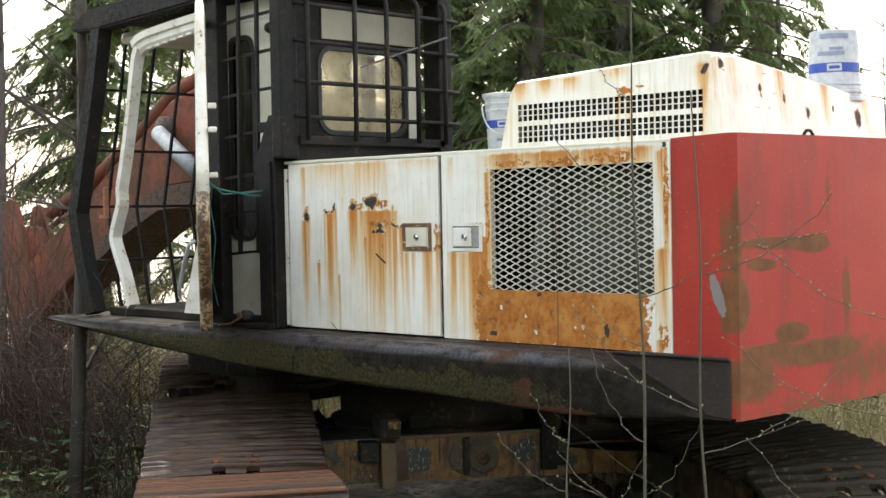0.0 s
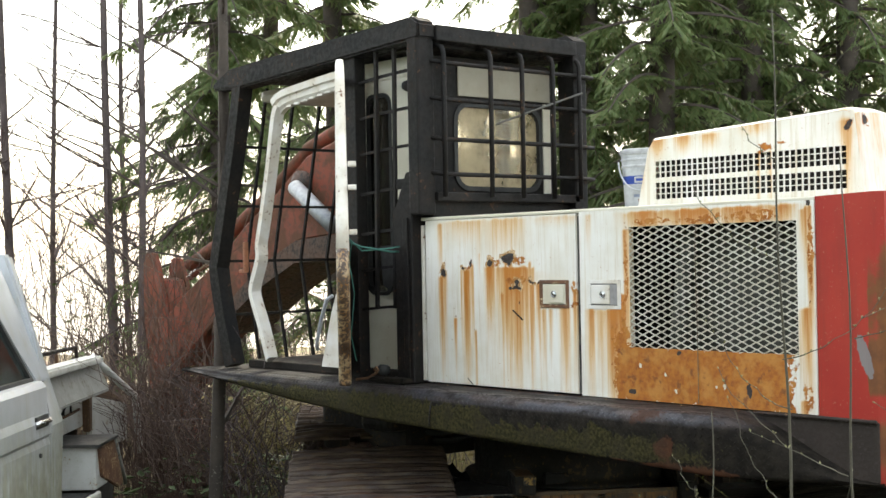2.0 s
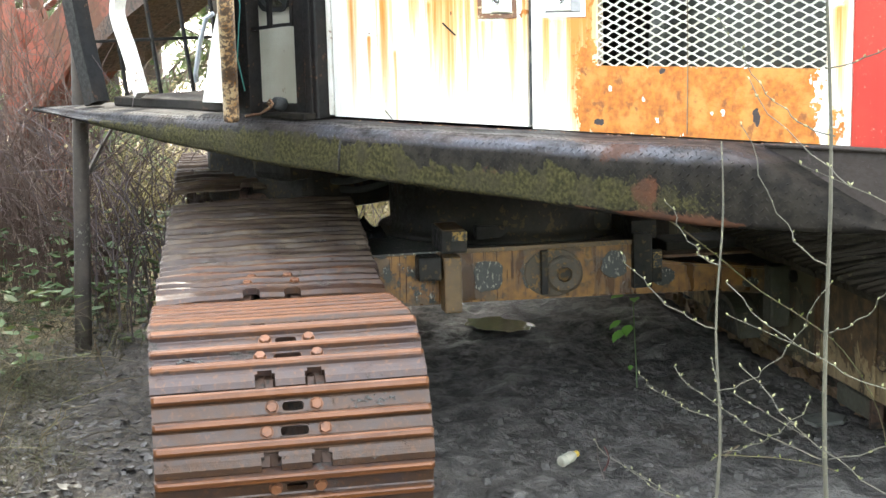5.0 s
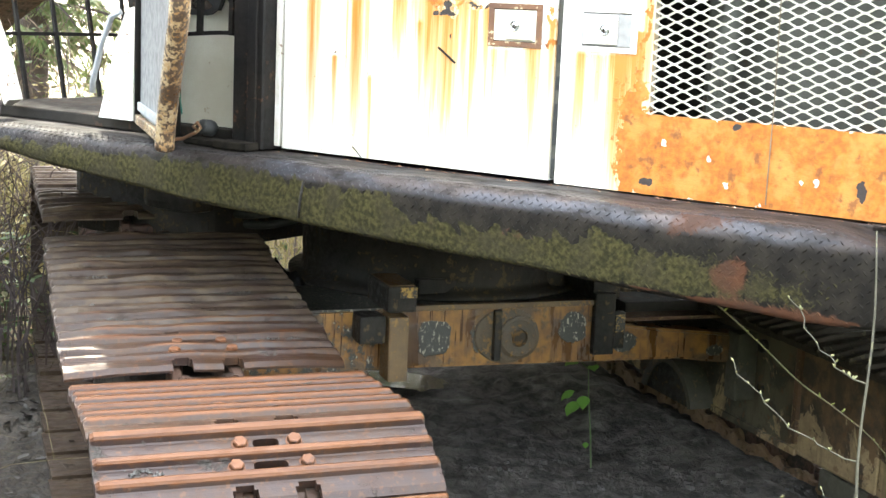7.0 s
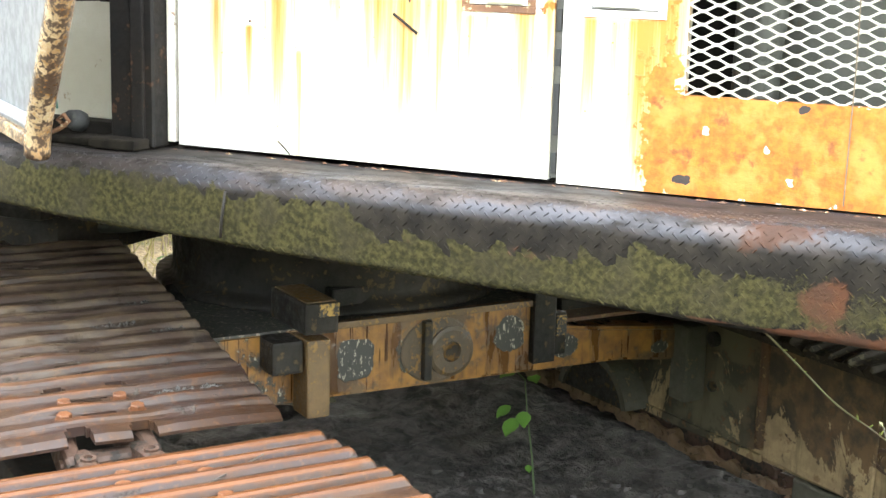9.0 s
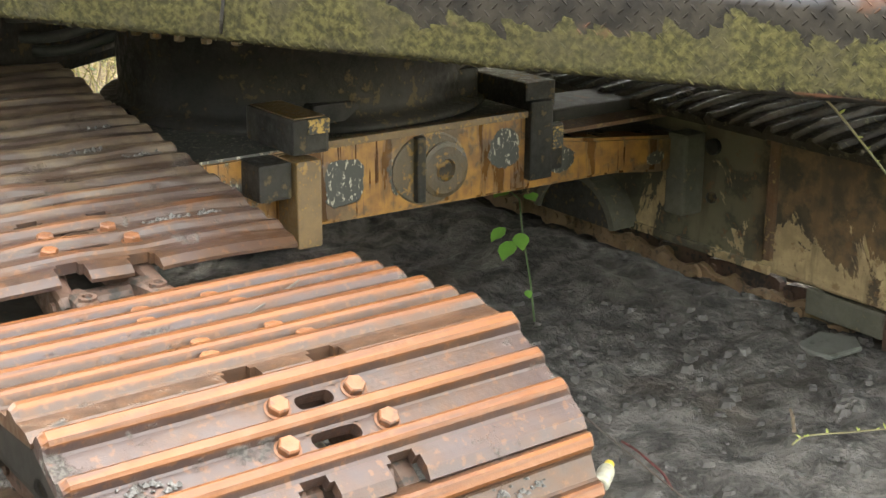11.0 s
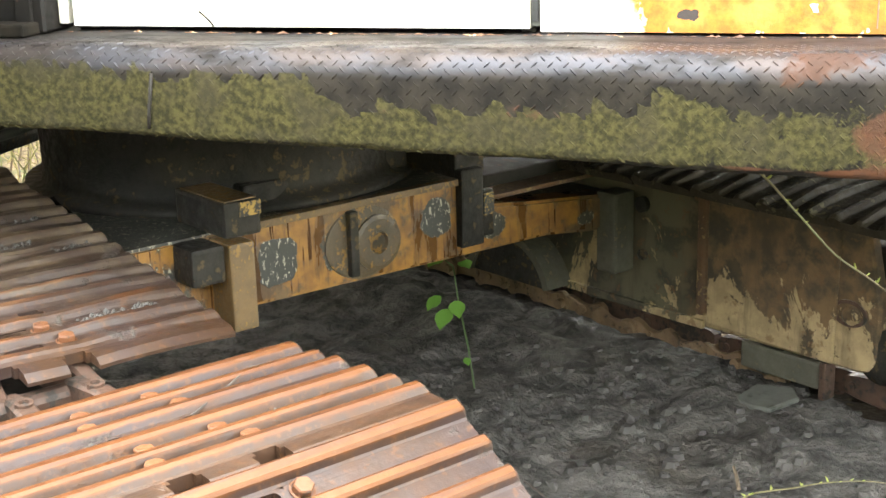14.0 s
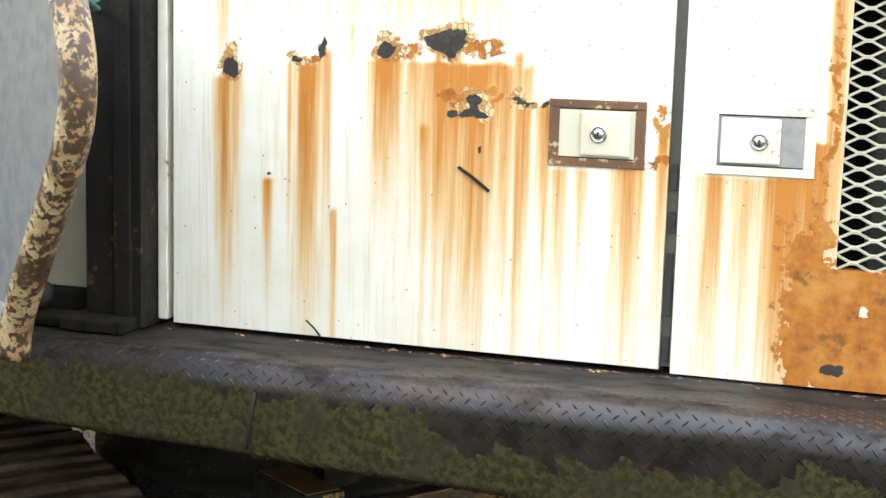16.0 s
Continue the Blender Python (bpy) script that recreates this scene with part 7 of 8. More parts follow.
# doors with a swage line, sills and pillars
def door_skin(x0, x1, name, label):
    bm = bmesh.new()
    prof = [(-0.02, 0.36), (0.0, 0.38), (0.012, 0.52), (0.014, 0.92), (0.004, 0.955), (0.022, 0.975), (0.020, 1.05), (0.004, 1.09), (0.0, 1.22), (-0.012, 1.25), (-0.06, 1.255), (-0.06, 0.36)]
    a = [bm.verts.new((x0, y, z)) for y, z in prof]
    b = [bm.verts.new((x1, y, z)) for y, z in prof]
    for k in range(len(prof)):
        j = (k + 1) % len(prof)
        bm.faces.new((a[k], b[k], b[j], a[j]))
    bm.faces.new(a[::-1])
    bm.faces.new(b)
    bmesh.ops.recalc_face_normals(bm, faces=bm.faces)
    bmesh.ops.bevel(bm, geom=[e for f in bm.faces if len(f.verts) > 4 for e in f.edges], offset=0.008, segments=2, affect="EDGES")
    bmesh.ops.transform(bm, matrix=CAB, verts=bm.verts)
    return part(name, bm, M_TRUCK, truck, label)


rear_door = door_skin(-0.13, 0.80, "rear_door", "white rear door streaked with algae")
front_door = door_skin(0.815, 1.98, "front_door", "white front door with a red and white decal")
truck_box("cab_shell", (-0.30, -1.85, 0.36), (3.35, -0.065, 1.24), M_TRUCK, bevel=0.05)
truck_box("sill", (-0.14, -0.10, 0.27), (1.98, -0.004, 0.365), M_TRUCK, bevel=0.015)
truck_box("roof", (-0.26, -1.72, 1.80), (1.55, -0.12, 1.90), M_TRUCK, bevel=0.045)
truck_tube("roof_gutter", [(-0.27, -0.09, 1.80), (0.5, -0.075, 1.835), (1.55, -0.085, 1.82), (1.95, -0.06, 1.5)], 0.014, M_TRUCK)
truck_prism("rear_pillar", [(-0.30, 1.24), (-0.12, 1.24), (-0.04, 1.42), (0.05, 1.72), (0.06, 1.84), (-0.27, 1.86)], -0.14, 0.10, M_TRUCK, bevel=0.012)
truck_prism("middle_pillar", [(0.72, 1.24), (0.92, 1.24), (0.88, 1.84), (0.76, 1.84)], -0.13, 0.09, M_TRUCK, bevel=0.012)
truck_prism("front_pillar", [(1.95, 1.24), (2.08, 1.24), (1.62, 1.86), (1.5, 1.84)], -0.13, 0.08, M_TRUCK, bevel=0.012)
truck_prism("window_head", [(-0.05, 1.765), (1.56, 1.765), (1.54, 1.84), (-0.1, 1.84)], -0.13, 0.08, M_TRUCK, bevel=0.012)
# cab back board that stands higher than the roof edge
truck_prism("cab_guard_board", [(-0.34, 0.43), (-0.15, 0.43), (-0.20, 1.0), (-0.26, 1.5), (-0.34, 1.93), (-0.42, 1.93), (-0.40, 1.0)], -1.85, 1.84, M_TRUCK, label="white back board of the cab", bevel=0.015)


def window(name, outline):
    n = len(outline)
    cx, cz = sum(p[0] for p in outline) / n, sum(p[1] for p in outline) / n
    bm = bmesh.new()
    inner = [(cx + (x - cx) * 0.93, cz + (z - cz) * 0.90) for x, z in outline]
    layers = [[bm.verts.new((x, y, z)) for x, z in o] for o, y in ((outline, -0.045), (inner, -0.045), (inner, -0.075), (outline, -0.075))]
    for a, b in zip(layers, layers[1:] + layers[:1]):
        for k in range(n):
            bm.faces.new((a[k], a[(k + 1) % n], b[(k + 1) % n], b[k]))
    bmesh.ops.transform(bm, matrix=CAB, verts=bm.verts)
    w = part(name, bm, M_RUBBER, truck, "black rubber window surround")
    bm = bmesh.new()
    prism(bm, inner, 0.006, CAB @ along_y(-0.07))
    part("pane", bm, M_TRUCKGLASS, w, "tinted glass")


window("rear_window", [(-0.11, 1.245), (0.70, 1.245), (0.73, 1.28), (0.75, 1.74), (0.72, 1.77), (0.08, 1.77), (0.03, 1.72), (-0.09, 1.30)])
window("front_window", [(0.93, 1.245), (1.93, 1.245), (1.95, 1.28), (1.62, 1.73), (1.58, 1.77), (0.93, 1.77), (0.90, 1.74), (0.90, 1.28)])
truck_box("cab_interior", (-0.2, -1.7, 1.24), (1.9, -0.5, 1.30), M_DARK)
truck_box("seat_back", (-0.15, -1.6, 1.2), (0.0, -0.25, 1.62), M_VINYL, bevel=0.05)
truck_box("seat_back", (0.85, -1.6, 1.2), (1.0, -0.25, 1.66), M_VINYL, bevel=0.05)
truck_box("far_side", (-0.2, -1.85, 1.24), (1.6, -1.8, 1.5), M_TRUCK)
for x in (0.0, 0.92):
    d = rear_door if x < 0.5 else front_door
    h = truck_tube("door_handle", [(x - 0.08, 0.02, 1.05), (x - 0.05, 0.045, 1.055), (x + 0.06, 0.045, 1.055), (x + 0.09, 0.02, 1.05)], 0.014, M_CHROME, d, "dull chrome handle")
    part("handle_cup", boxes(((x - 0.09, 0.012, 1.02), (x + 0.08, 0.023, 1.085)), bevel=0.004, m=CAB), M_RUBBER, d)
    bm = bmesh.new()
    lathe(bm, [(0.012, 0), (0.012, 0.01)], 12, CAB @ Matrix.Translation((x + 0.02, 0.012, 0.88)) @ Matrix.Rotation(radians(-90), 4, "X"))
    part("door_lock", bm, M_RUBBER, d)
# decal: a red field with a pale oval and unread dark marks
part("decal_field", boxes(((0.85, 0.0135, 0.57), (1.38, 0.0175, 0.84)), m=CAB), M_SIGNRED, front_door, "red square decal")
bm = bmesh.new()
prism(bm, [(1.115 + 0.235 * math.cos(a), 0.705 + 0.105 * math.sin(a)) for a in [2 * math.pi * k / 28 for k in range(28)]], 0.003, CAB @ along_y(0.0175))
part("decal_oval", bm, M_SIGNWHITE, front_door, "white oval of the decal")
for i in range(6):
    a = 0.955 + i * 0.056
    part("decal_bar", boxes(((a, 0.0205, 0.67), (a + 0.034, 0.0225, 0.74)), m=CAB), M_INK, front_door)
# mirror on bent arms
mirror = truck_box("mirror", (1.33, 0.13, 1.315), (1.40, 0.28, 1.52), M_CHROME, bevel=0.04, label="chrome mirror on bent arms")
truck_tube("mirror_arm", [(1.43, -0.02, 1.27), (1.39, 0.1, 1.28), (1.37, 0.2, 1.315)], 0.010, M_CHROME, mirror)
truck_tube("mirror_arm", [(1.37, 0.21, 1.32), (1.32, 0.24, 1.27), (1.29, 0.22, 1.18), (1.34, 0.16, 1.02), (1.42, 0.03, 0.94)], 0.010, M_CHROME, mirror)
# flat bed with side box, step and rail
bed = truck_box("bed", (-3.75, -2.0, 0.74), (-0.45, -0.42, 0.80), M_BED, bevel=0.02, label="white steel bed", m=TRUCK)
truck_prism("bed_side", [(-2.58, 0.74), (-0.45, 0.74), (-0.45, 1.01), (-2.58, 1.01)], -0.46, 0.05, M_BED, bed, "", 0.01, m=TRUCK)
upper = [(-0.28, 1.185), (-0.20, 1.0), (-0.215, 0.985), (-0.46, 0.985), (-0.46, 1.185)]
bm = bmesh.new()
ends = [[bm.verts.new((x, y, z)) for y, z in upper] for x in (-0.45, -2.50)]
for k in range(5):
    bm.faces.new((ends[0][k], ends[0][(k + 1) % 5], ends[1][(k + 1) % 5], ends[1][k]))
bm.faces.new(ends[0][::-1])
bm.faces.new(ends[1])
bmesh.ops.recalc_face_normals(bm, faces=bm.faces)
bmesh.ops.bevel(bm, geom=bm.edges[:], offset=0.008, segments=2, affect="EDGES")
bmesh.ops.transform(bm, matrix=TRUCK, verts=bm.verts)
part("bed_side", bm, M_TRUCKDULL, bed, "dull grey flared upper side of the bed")
truck_prism("bed_rail", [(-2.46, 1.19), (-0.45, 1.19), (-0.45, 1.245), (-2.43, 1.24)], -0.36, 0.13, M_BED, bed, "white rail along the bed", 0.012, m=TRUCK)
truck_tube("rack_rail", [(-0.5, -0.36, 1.25), (-0.5, -0.36, 1.31), (-1.2, -0.36, 1.32), (-2.2, -0.36, 1.31), (-2.24, -0.36, 1.245)], 0.013, M_BLACK, bed, m=TRUCK)
truck_tube("rack_rail", [(-0.55, -0.50, 1.29), (-2.1, -0.50, 1.28)], 0.012, M_BLACK, bed, m=TRUCK)
truck_tube("rack_post", [(-1.75, -0.36, 1.24), (-1.75, -0.36, 1.31)], 0.012, M_RUSTBAR, bed, m=TRUCK)
truck_prism("tail_panel", [(-2.62, 0.55), (-3.72, 0.50), (-3.74, 0.78), (-2.62, 0.95)], -0.40, 0.035, M_BED, bed, "white tail panel with rust at its seam", 0.01, m=TRUCK)
truck_prism("tail_panel", [(-2.62, 0.96), (-3.74, 0.79), (-3.74, 0.81), (-2.48, 1.20)], -0.43, 0.03, M_RUSTBAR, bed, "rust-brown upper tail sheet", 0.006, m=TRUCK)
truck_tube("tail_edge", [(-2.43, -0.30, 1.225), (-3.1, -0.30, 1.02), (-3.74, -0.30, 0.83), (-3.80, -0.30, 0.60), (-3.86, -0.30, 0.38)], 0.028, M_BED, bed, "white edge bar sloping down the tail", m=TRUCK)
truck_prism("seam_post", [(-2.55, 0.70), (-2.63, 0.70), (-2.64, 0.98), (-2.54, 0.98)], -0.41, 0.05, M_RUSTBAR, bed, "", 0.008, m=TRUCK)
side_box = truck_box("side_box", (-1.92, -0.46, 0.47), (-1.46, -0.05, 0.735), M_BED, bed, 0.012, "white side box with a black lid", m=TRUCK)
part("lid", boxes(((-1.95, -0.47, 0.737), (-1.42, -0.02, 0.757)), bevel=0.004, m=TRUCK), M_RUBBER, side_box)
truck_prism("arch_board", [(-1.50, 0.72), (-1.90, 0.73), (-2.14, 0.42), (-2.02, 0.40), (-1.56, 0.54)], -0.06, 0.025, M_DARKRUST, side_box, "rusty open side of the box", 0.005, m=TRUCK)
truck_tube("arch_edge", [(-1.92, -0.04, 0.745), (-2.03, -0.035, 0.59), (-2.17, -0.03, 0.40)], 0.014, M_TRUCKDULL, side_box, m=TRUCK)
truck_box("step", (-1.48, -0.46, 0.40), (-0.44, -0.05, 0.445), M_BED, bevel=0.01, label="white running step", m=TRUCK)
truck_box("step_tread", (-1.45, -0.44, 0.447), (-0.46, -0.08, 0.457), M_RUBBER, bevel=0.003, m=TRUCK)
truck_prism("step_side", [(-1.47, 0.345), (-0.42, 0.29), (-0.42, 0.455), (-1.47, 0.465)], -0.05, 0.03, M_BED, bevel=0.006, label="white step edge with a yellow stain", m=TRUCK)
part("yellow_stain", boxes(((-1.02, -0.0195, 0.335), (-0.90, -0.0175, 0.45)), bevel=0.0005, m=TRUCK), M_YELLOWWORN, truck, "yellow scrape on the step")
for x in (-1.78, -1.95):
    truck_tube("hook", [(x, -0.41, 0.84), (x, -0.36, 0.95), (x, -0.33, 0.95), (x, -0.33, 0.90)], 0.008, M_BLACK, bed, sides=6, m=TRUCK)
truck_tube("hook", [(-2.02, -0.40, 0.86), (-2.35, -0.38, 0.88)], 0.010, M_RUSTBAR, bed, sides=6, m=TRUCK)
for x, y in ((-1.98, -0.26), (-1.98, -0.54), (3.3, -0.16), (-1.98, -1.66), (-1.98, -1.94), (3.3, -1.76)):
    m = TRUCK @ Matrix.Translation((x, y, 0.32)) @ Matrix.Rotation(radians(90), 4, "X")
    w = part("wheel", lathe(bmesh.new(), [(0.22, -0.11), (0.30, -0.12), (0.36, -0.10), (0.38, -0.05), (0.38, 0.05), (0.36, 0.10), (0.30, 0.12), (0.22, 0.11)], 32, m), M_TYRE, truck, "grey worn tyre", True)
    part("rim", lathe(bmesh.new(), [(0.02, -0.09), (0.10, -0.10), (0.14, -0.05), (0.22, -0.09), (0.22, 0.09), (0.14, 0.05), (0.10, 0.10), (0.02, 0.09)], 24, m), M_TRUCK, w, "white steel rim", True)
truck_box("chassis", (-2.6, -1.4, 0.45), (2.5, -0.7, 0.62), M_DARK)
truck_prism("front_wing", [(2.0, 0.5), (2.12, 0.5), (2.2, 0.72), (2.42, 0.82), (2.7, 0.82), (2.92, 0.72), (3.0, 0.5), (3.35, 0.5), (3.4, 0.8), (3.38, 1.16), (2.0, 1.24)], -0.12, 0.12, M_TRUCK, bevel=0.015)
truck_box("bonnet", (2.0, -1.75, 1.20), (3.36, -0.12, 1.27), M_TRUCK, bevel=0.03)
truck_box("bumper", (3.38, -1.85, 0.5), (3.55, -0.02, 0.7), M_CHROME, bevel=0.03)

# the upper cab leans inwards
back = CAB.inverted()
for ob in truck.children_recursive:
    if ob.name.split(".")[0] in ("wheel", "rim", "bed", "bed_side", "bed_rail", "rack_rail", "tail_panel", "tail_edge", "rack_post", "seam_post", "mirror", "mirror_arm"):
        continue
    for v in ob.data.vertices:
        p = back @ v.co
        if p.z > 1.22:
            p.y -= (p.z - 1.22) * 0.40 * (1 if p.y > -0.9 else -1)
        v.co = CAB @ p

# ---- trees, brush and small things ----
def leaf_quad(bm, p, d, up, length, wide):
    """A narrow pointed leaf or spray from p along d."""
    s = d.cross(up)
    if s.length < 1e-4:
        s = d.orthogonal()
    s = s.normalized() * wide
    a = bm.verts.new(p)
    b = bm.verts.new(p + d * length * 0.45 + s)
    c = bm.verts.new(p + d * length)
    e = bm.verts.new(p + d * length * 0.45 - s)
    bm.faces.new((a, b, c, e))


def conifer(seed, height, spread_r, first, density=1.0):
    """A fir with drooping branches: a trunk and a crown of many small sprays."""
    r = random.Random(seed)
    root = empty("fir_tree", "tall dark green fir with drooping branches and gaps of sky", "tree", (0, 0, 0), "firs behind the excavator")
    bm = bmesh.new()
    pts, rad = [], []
    for i in range(14):
        f = i / 13
        pts.append((0.12 * math.sin(f * 3 + seed), 0.1 * math.cos(f * 4 + seed) - 0.1, -0.3 + f * height))
        rad.append(0.17 * (1 - 0.86 * f))
    tube(bm, pts, rad, 10)
    part("trunk", bm, M_BARK, root, smooth=True)
    limbs, crown = bmesh.new(), bmesh.new()
    z = first
    while z < height - 0.3:
        f = (z - first) / (height - first)
        reach = spread_r * (1 - 0.75 * f) * r.uniform(0.45, 1.1)
        a = r.uniform(0, 2 * math.pi)
        d = Vector((math.cos(a), math.sin(a), 0))
        n = 7
        line = []
        for k in range(n + 1):
            t = k / n
            line.append(Vector((0.12 * math.sin(z / height * 3 + seed), 0.1 * math.cos(z / height * 4 + seed) - 0.1, z)) + d * reach * t + Vector((0, 0, reach * (0.12 * t - 0.42 * t * t))))
        tube(limbs, line, [0.02 * (1 - 0.85 * k / n) + 0.003 for k in range(n + 1)], 4)
        for k in range(1, n + 1):
            for q in range(max(1, int(4 * density))):
                side = d.cross(Vector((0, 0, 1))) * r.choice((-1, 1))
                p = line[k] + (line[k - 1] - line[k]) * r.random()
                w = (side * r.uniform(0.5, 1.0) + d * r.uniform(0.2, 0.9) + Vector((0, 0, r.uniform(-1.5, -0.1)))).normalized()
                ln = r.uniform(0.15, 0.42) * (1 - 0.4 * k / n)
                for m in range(9):
                    tt = m / 9
                    base = p + w * ln * tt
                    for sgn in (-1, 1):
                        dd = (w * 0.8 + w.cross(Vector((0, 0, 1))).normalized() * sgn * 0.7 + Vector((0, 0, -0.35 + r.uniform(-0.25, 0.2)))).normalized()
                        leaf_quad(crown, base, dd, Vector((r.uniform(-0.3, 0.3), r.uniform(-0.3, 0.3), 1)), r.uniform(0.06, 0.12), 0.009)
        z += r.uniform(0.05, 0.16) / density
    tagged(part("limb_mass", limbs, M_BARK, root), kind="stuff")
    tagged(part("crown", crown, M_NEEDLE, root), kind="stuff")
    return root


fir_a = conifer(2, 11.0, 1.5, 1.0, 1.5)
fir_b = conifer(5, 12.5, 1.6, 1.6, 1.35)
fir_a.matrix_basis = pose(-6.5, 3.06, 0)
fir_b.matrix_basis = pose(-5.6, 6.3, 0, 0, 0, 40)
# the last four stand out of view, added to cut low light
for src, x, y, s, turn in ((fir_a, -3.3, 7.0, 1.0, 70), (fir_b, -4.7, 8.8, 1.05, 200), (fir_a, -8.5, 5.5, 1.1, 130), (fir_b, -7.2, 8.6, 1.15, 310), (fir_b, -2.77, 5.2, 0.95, 15), (fir_a, -3.9, 7.4, 1.05, 250), (fir_b, -2.7, 8.0, 1.0, 120), (fir_a, -4.6, 6.4, 0.9, 330), (fir_b, -11.0, 6.5, 1.0, 80),
                           (fir_a, -6.2, 10.5, 1.2, 30), (fir_a, -3.6, 10.2, 0.95, 160), (fir_b, -9.0, -7.0, 1.0, 95), (fir_a, -13.0, -4.5, 1.1, 15), (fir_b, 12.5, 3.0, 1.0, 240), (fir_a, 14.0, -1.5, 1.1, 120)):
    src.scale = (s, s, s)
    copy_thing(src, pose(x, y, 0, 0, 0, turn))
    src.scale = (1, 1, 1)


def branchy(limbs, r, p, d, length, radius, depth, curl=0.25):
    """A bare branch with smaller ones on it."""
    n = 5
    pts, rad = [p.copy()], [radius]
    q, w = p.copy(), d.copy()
    for k in range(n):
        w = (w + Vector((r.uniform(-1, 1), r.uniform(-1, 1), r.uniform(-0.6, 0.9))) * curl * 0.4).normalized()
        q = q + w * length / n
        pts.append(q.copy())
        rad.append(max(0.0012, radius * (1 - 0.8 * (k + 1) / n)))
    tube(limbs, pts, rad, 4 if depth else 3)
    if depth > 0:
        for k in range(r.randint(3, 6)):
            i = r.randint(1, n)
            t = (pts[i] - pts[i - 1]).normalized()
            s = (t + Vector((r.uniform(-1, 1), r.uniform(-1, 1), r.uniform(-0.3, 0.9))) * 0.9).normalized()
            branchy(limbs, r, pts[i - 1].lerp(pts[i], r.random()), s, length * r.uniform(0.3, 0.6), rad[i] * 0.6, depth - 1, curl)


def alder(seed, height, thick, count):
    r = random.Random(seed)
    root = empty("alder_tree", "slender leafless alder with fine bare twigs", "tree", (0, 0, 0), "bare trees behind the truck")
    bm = bmesh.new()
    pts, rad = [], []
    for i in range(12):
        f = i / 11
        pts.append(Vector((0.25 * math.sin(f * 2.5 + seed) * f, 0.2 * math.cos(f * 3.1 + seed) * f, -0.2 + f * height)))
        rad.append(thick * (1 - 0.75 * f))
    tube(bm, pts, rad, 8)
    part("trunk", bm, M_ALDER, root, smooth=True)
    limbs = bmesh.new()
    for k in range(count):
        f = r.uniform(0.12, 0.98)
        i = min(10, int(f * 11))
        p = pts[i].lerp(pts[i + 1], f * 11 - i)
        a = r.uniform(0, 2 * math.pi)
        d = Vector((math.cos(a), math.sin(a), r.uniform(0.1, 0.9))).normalized()
        branchy(limbs, r, p, d, r.uniform(0.6, 1.9) * (1.1 - 0.5 * f), 0.016 * (1.15 - f), 2)
    tagged(part("branch_mass", limbs, M_ALDER, root), kind="stuff")
    return root


bare_a, bare_b = alder(3, 10.0, 0.052, 44), alder(8, 9.0, 0.042, 40)
bare_a.matrix_basis = pose(-6.86, 1.87, 0)
bare_b.matrix_basis = pose(-6.22, 1.75, 0, 0, 0, 100)
for src, x, y, turn in ((bare_a, -7.94, 1.33, 30), (bare_b, -10.5, 2.95, 200), (bare_b, -8.6, 0.2, 260), (bare_a, -11.8, 1.2, 60), (bare_b, -13.0, -1.2, 150), (bare_a, -10.2, -1.6, 320), (bare_b, -3.0, 9.7, 45), (bare_a, -1.6, 11.0, 10), (bare_b, -2.5, 12.5, 190), (bare_a, -14.5, 3.0, 110), (bare_b, -9.4, 3.4, 280), (bare_a, -0.9, 9.4, 250)):
    copy_thing(src, pose(x, y, 0, 0, 0, turn))

near_tree = alder(13, 7.5, 0.047, 22)
near_tree.matrix_basis = pose(-2.13, 0.02, 0, 0, 3.0, 0)
near_tree["label"] = "slender bare tree with rough brown bark beside the deck"
for ob in near_tree.children:
    ob.data.materials[0] = M_BARK


def thicket(name, label, material, seed, count, where, tall, bend=0.5, radius=0.005):
    """Arching canes over a patch of ground; one mass that nobody could count."""
    r = random.Random(seed)
    bm = bmesh.new()
    for k in range(count):
        x, y = where(r)
        a, h = r.uniform(0, 2 * math.pi), tall * r.uniform(0.35, 1.1)
        d = Vector((math.cos(a), math.sin(a), 0))
        pts, n = [], 7
        lean = bend * r.uniform(0.3, 1.5) * h
        for i in range(n + 1):
            t = i / n
            pts.append(Vector((x, y, ground_z(x, y) - 0.02)) + d * lean * t * t + Vector((r.uniform(-0.03, 0.03), r.uniform(-0.03, 0.03), h * (t - 0.45 * bend * t * t))))
        tube(bm, pts, [radius * (1 - 0.7 * i / n) for i in range(n + 1)], 3)
        for q in range(r.randint(1, 4)):
            i = r.randint(2, n)
            s = Vector((r.uniform(-1, 1), r.uniform(-1, 1), r.uniform(0, 1))).normalized()
            ln = r.uniform(0.12, 0.4) * min(1.3, h)
            tube(bm, [pts[i], pts[i] + s * ln * 0.5 + Vector((0, 0, 0.02)), pts[i] + s * ln], [radius * 0.5, radius * 0.4, radius * 0.2], 3)
    return tagged(part(name, bm, material), label, "brush", kind="stuff")


def patch(*areas):
    def pick(r):
        x0, x1, y0, y1 = r.choice(areas)
        return r.uniform(x0, x1), r.uniform(y0, y1)
    return pick


thicket("red_canes", "tangled red-brown bramble canes around the stick", M_REDTWIG, 21, 330, patch((-4.6, -3.2, 0.5, 1.15), (-5.4, -4.4, 0.9, 1.6), (-3.7, -2.6, 0.3, 1.1)), 1.75, 0.55, 0.0045)
thicket("tall_canes", "tall bare canes leaning over the stick", M_REDTWIG, 27, 170, patch((-5.2, -4.3, 0.9, 1.4), (-4.4, -3.2, 0.4, 1.1)), 2.9, 0.35, 0.0045)
thicket("grey_brush", "grey leafless brush behind the tracks", M_TWIG, 22, 600, patch((-7.5, -3.0, 1.8, 4.5), (-5.0, -1.6, 2.9, 5.5), (-7.5, -5.2, -1.5, 2.0), (-3.0, 3.5, 4.0, 7.0)), 1.9, 0.45, 0.006)
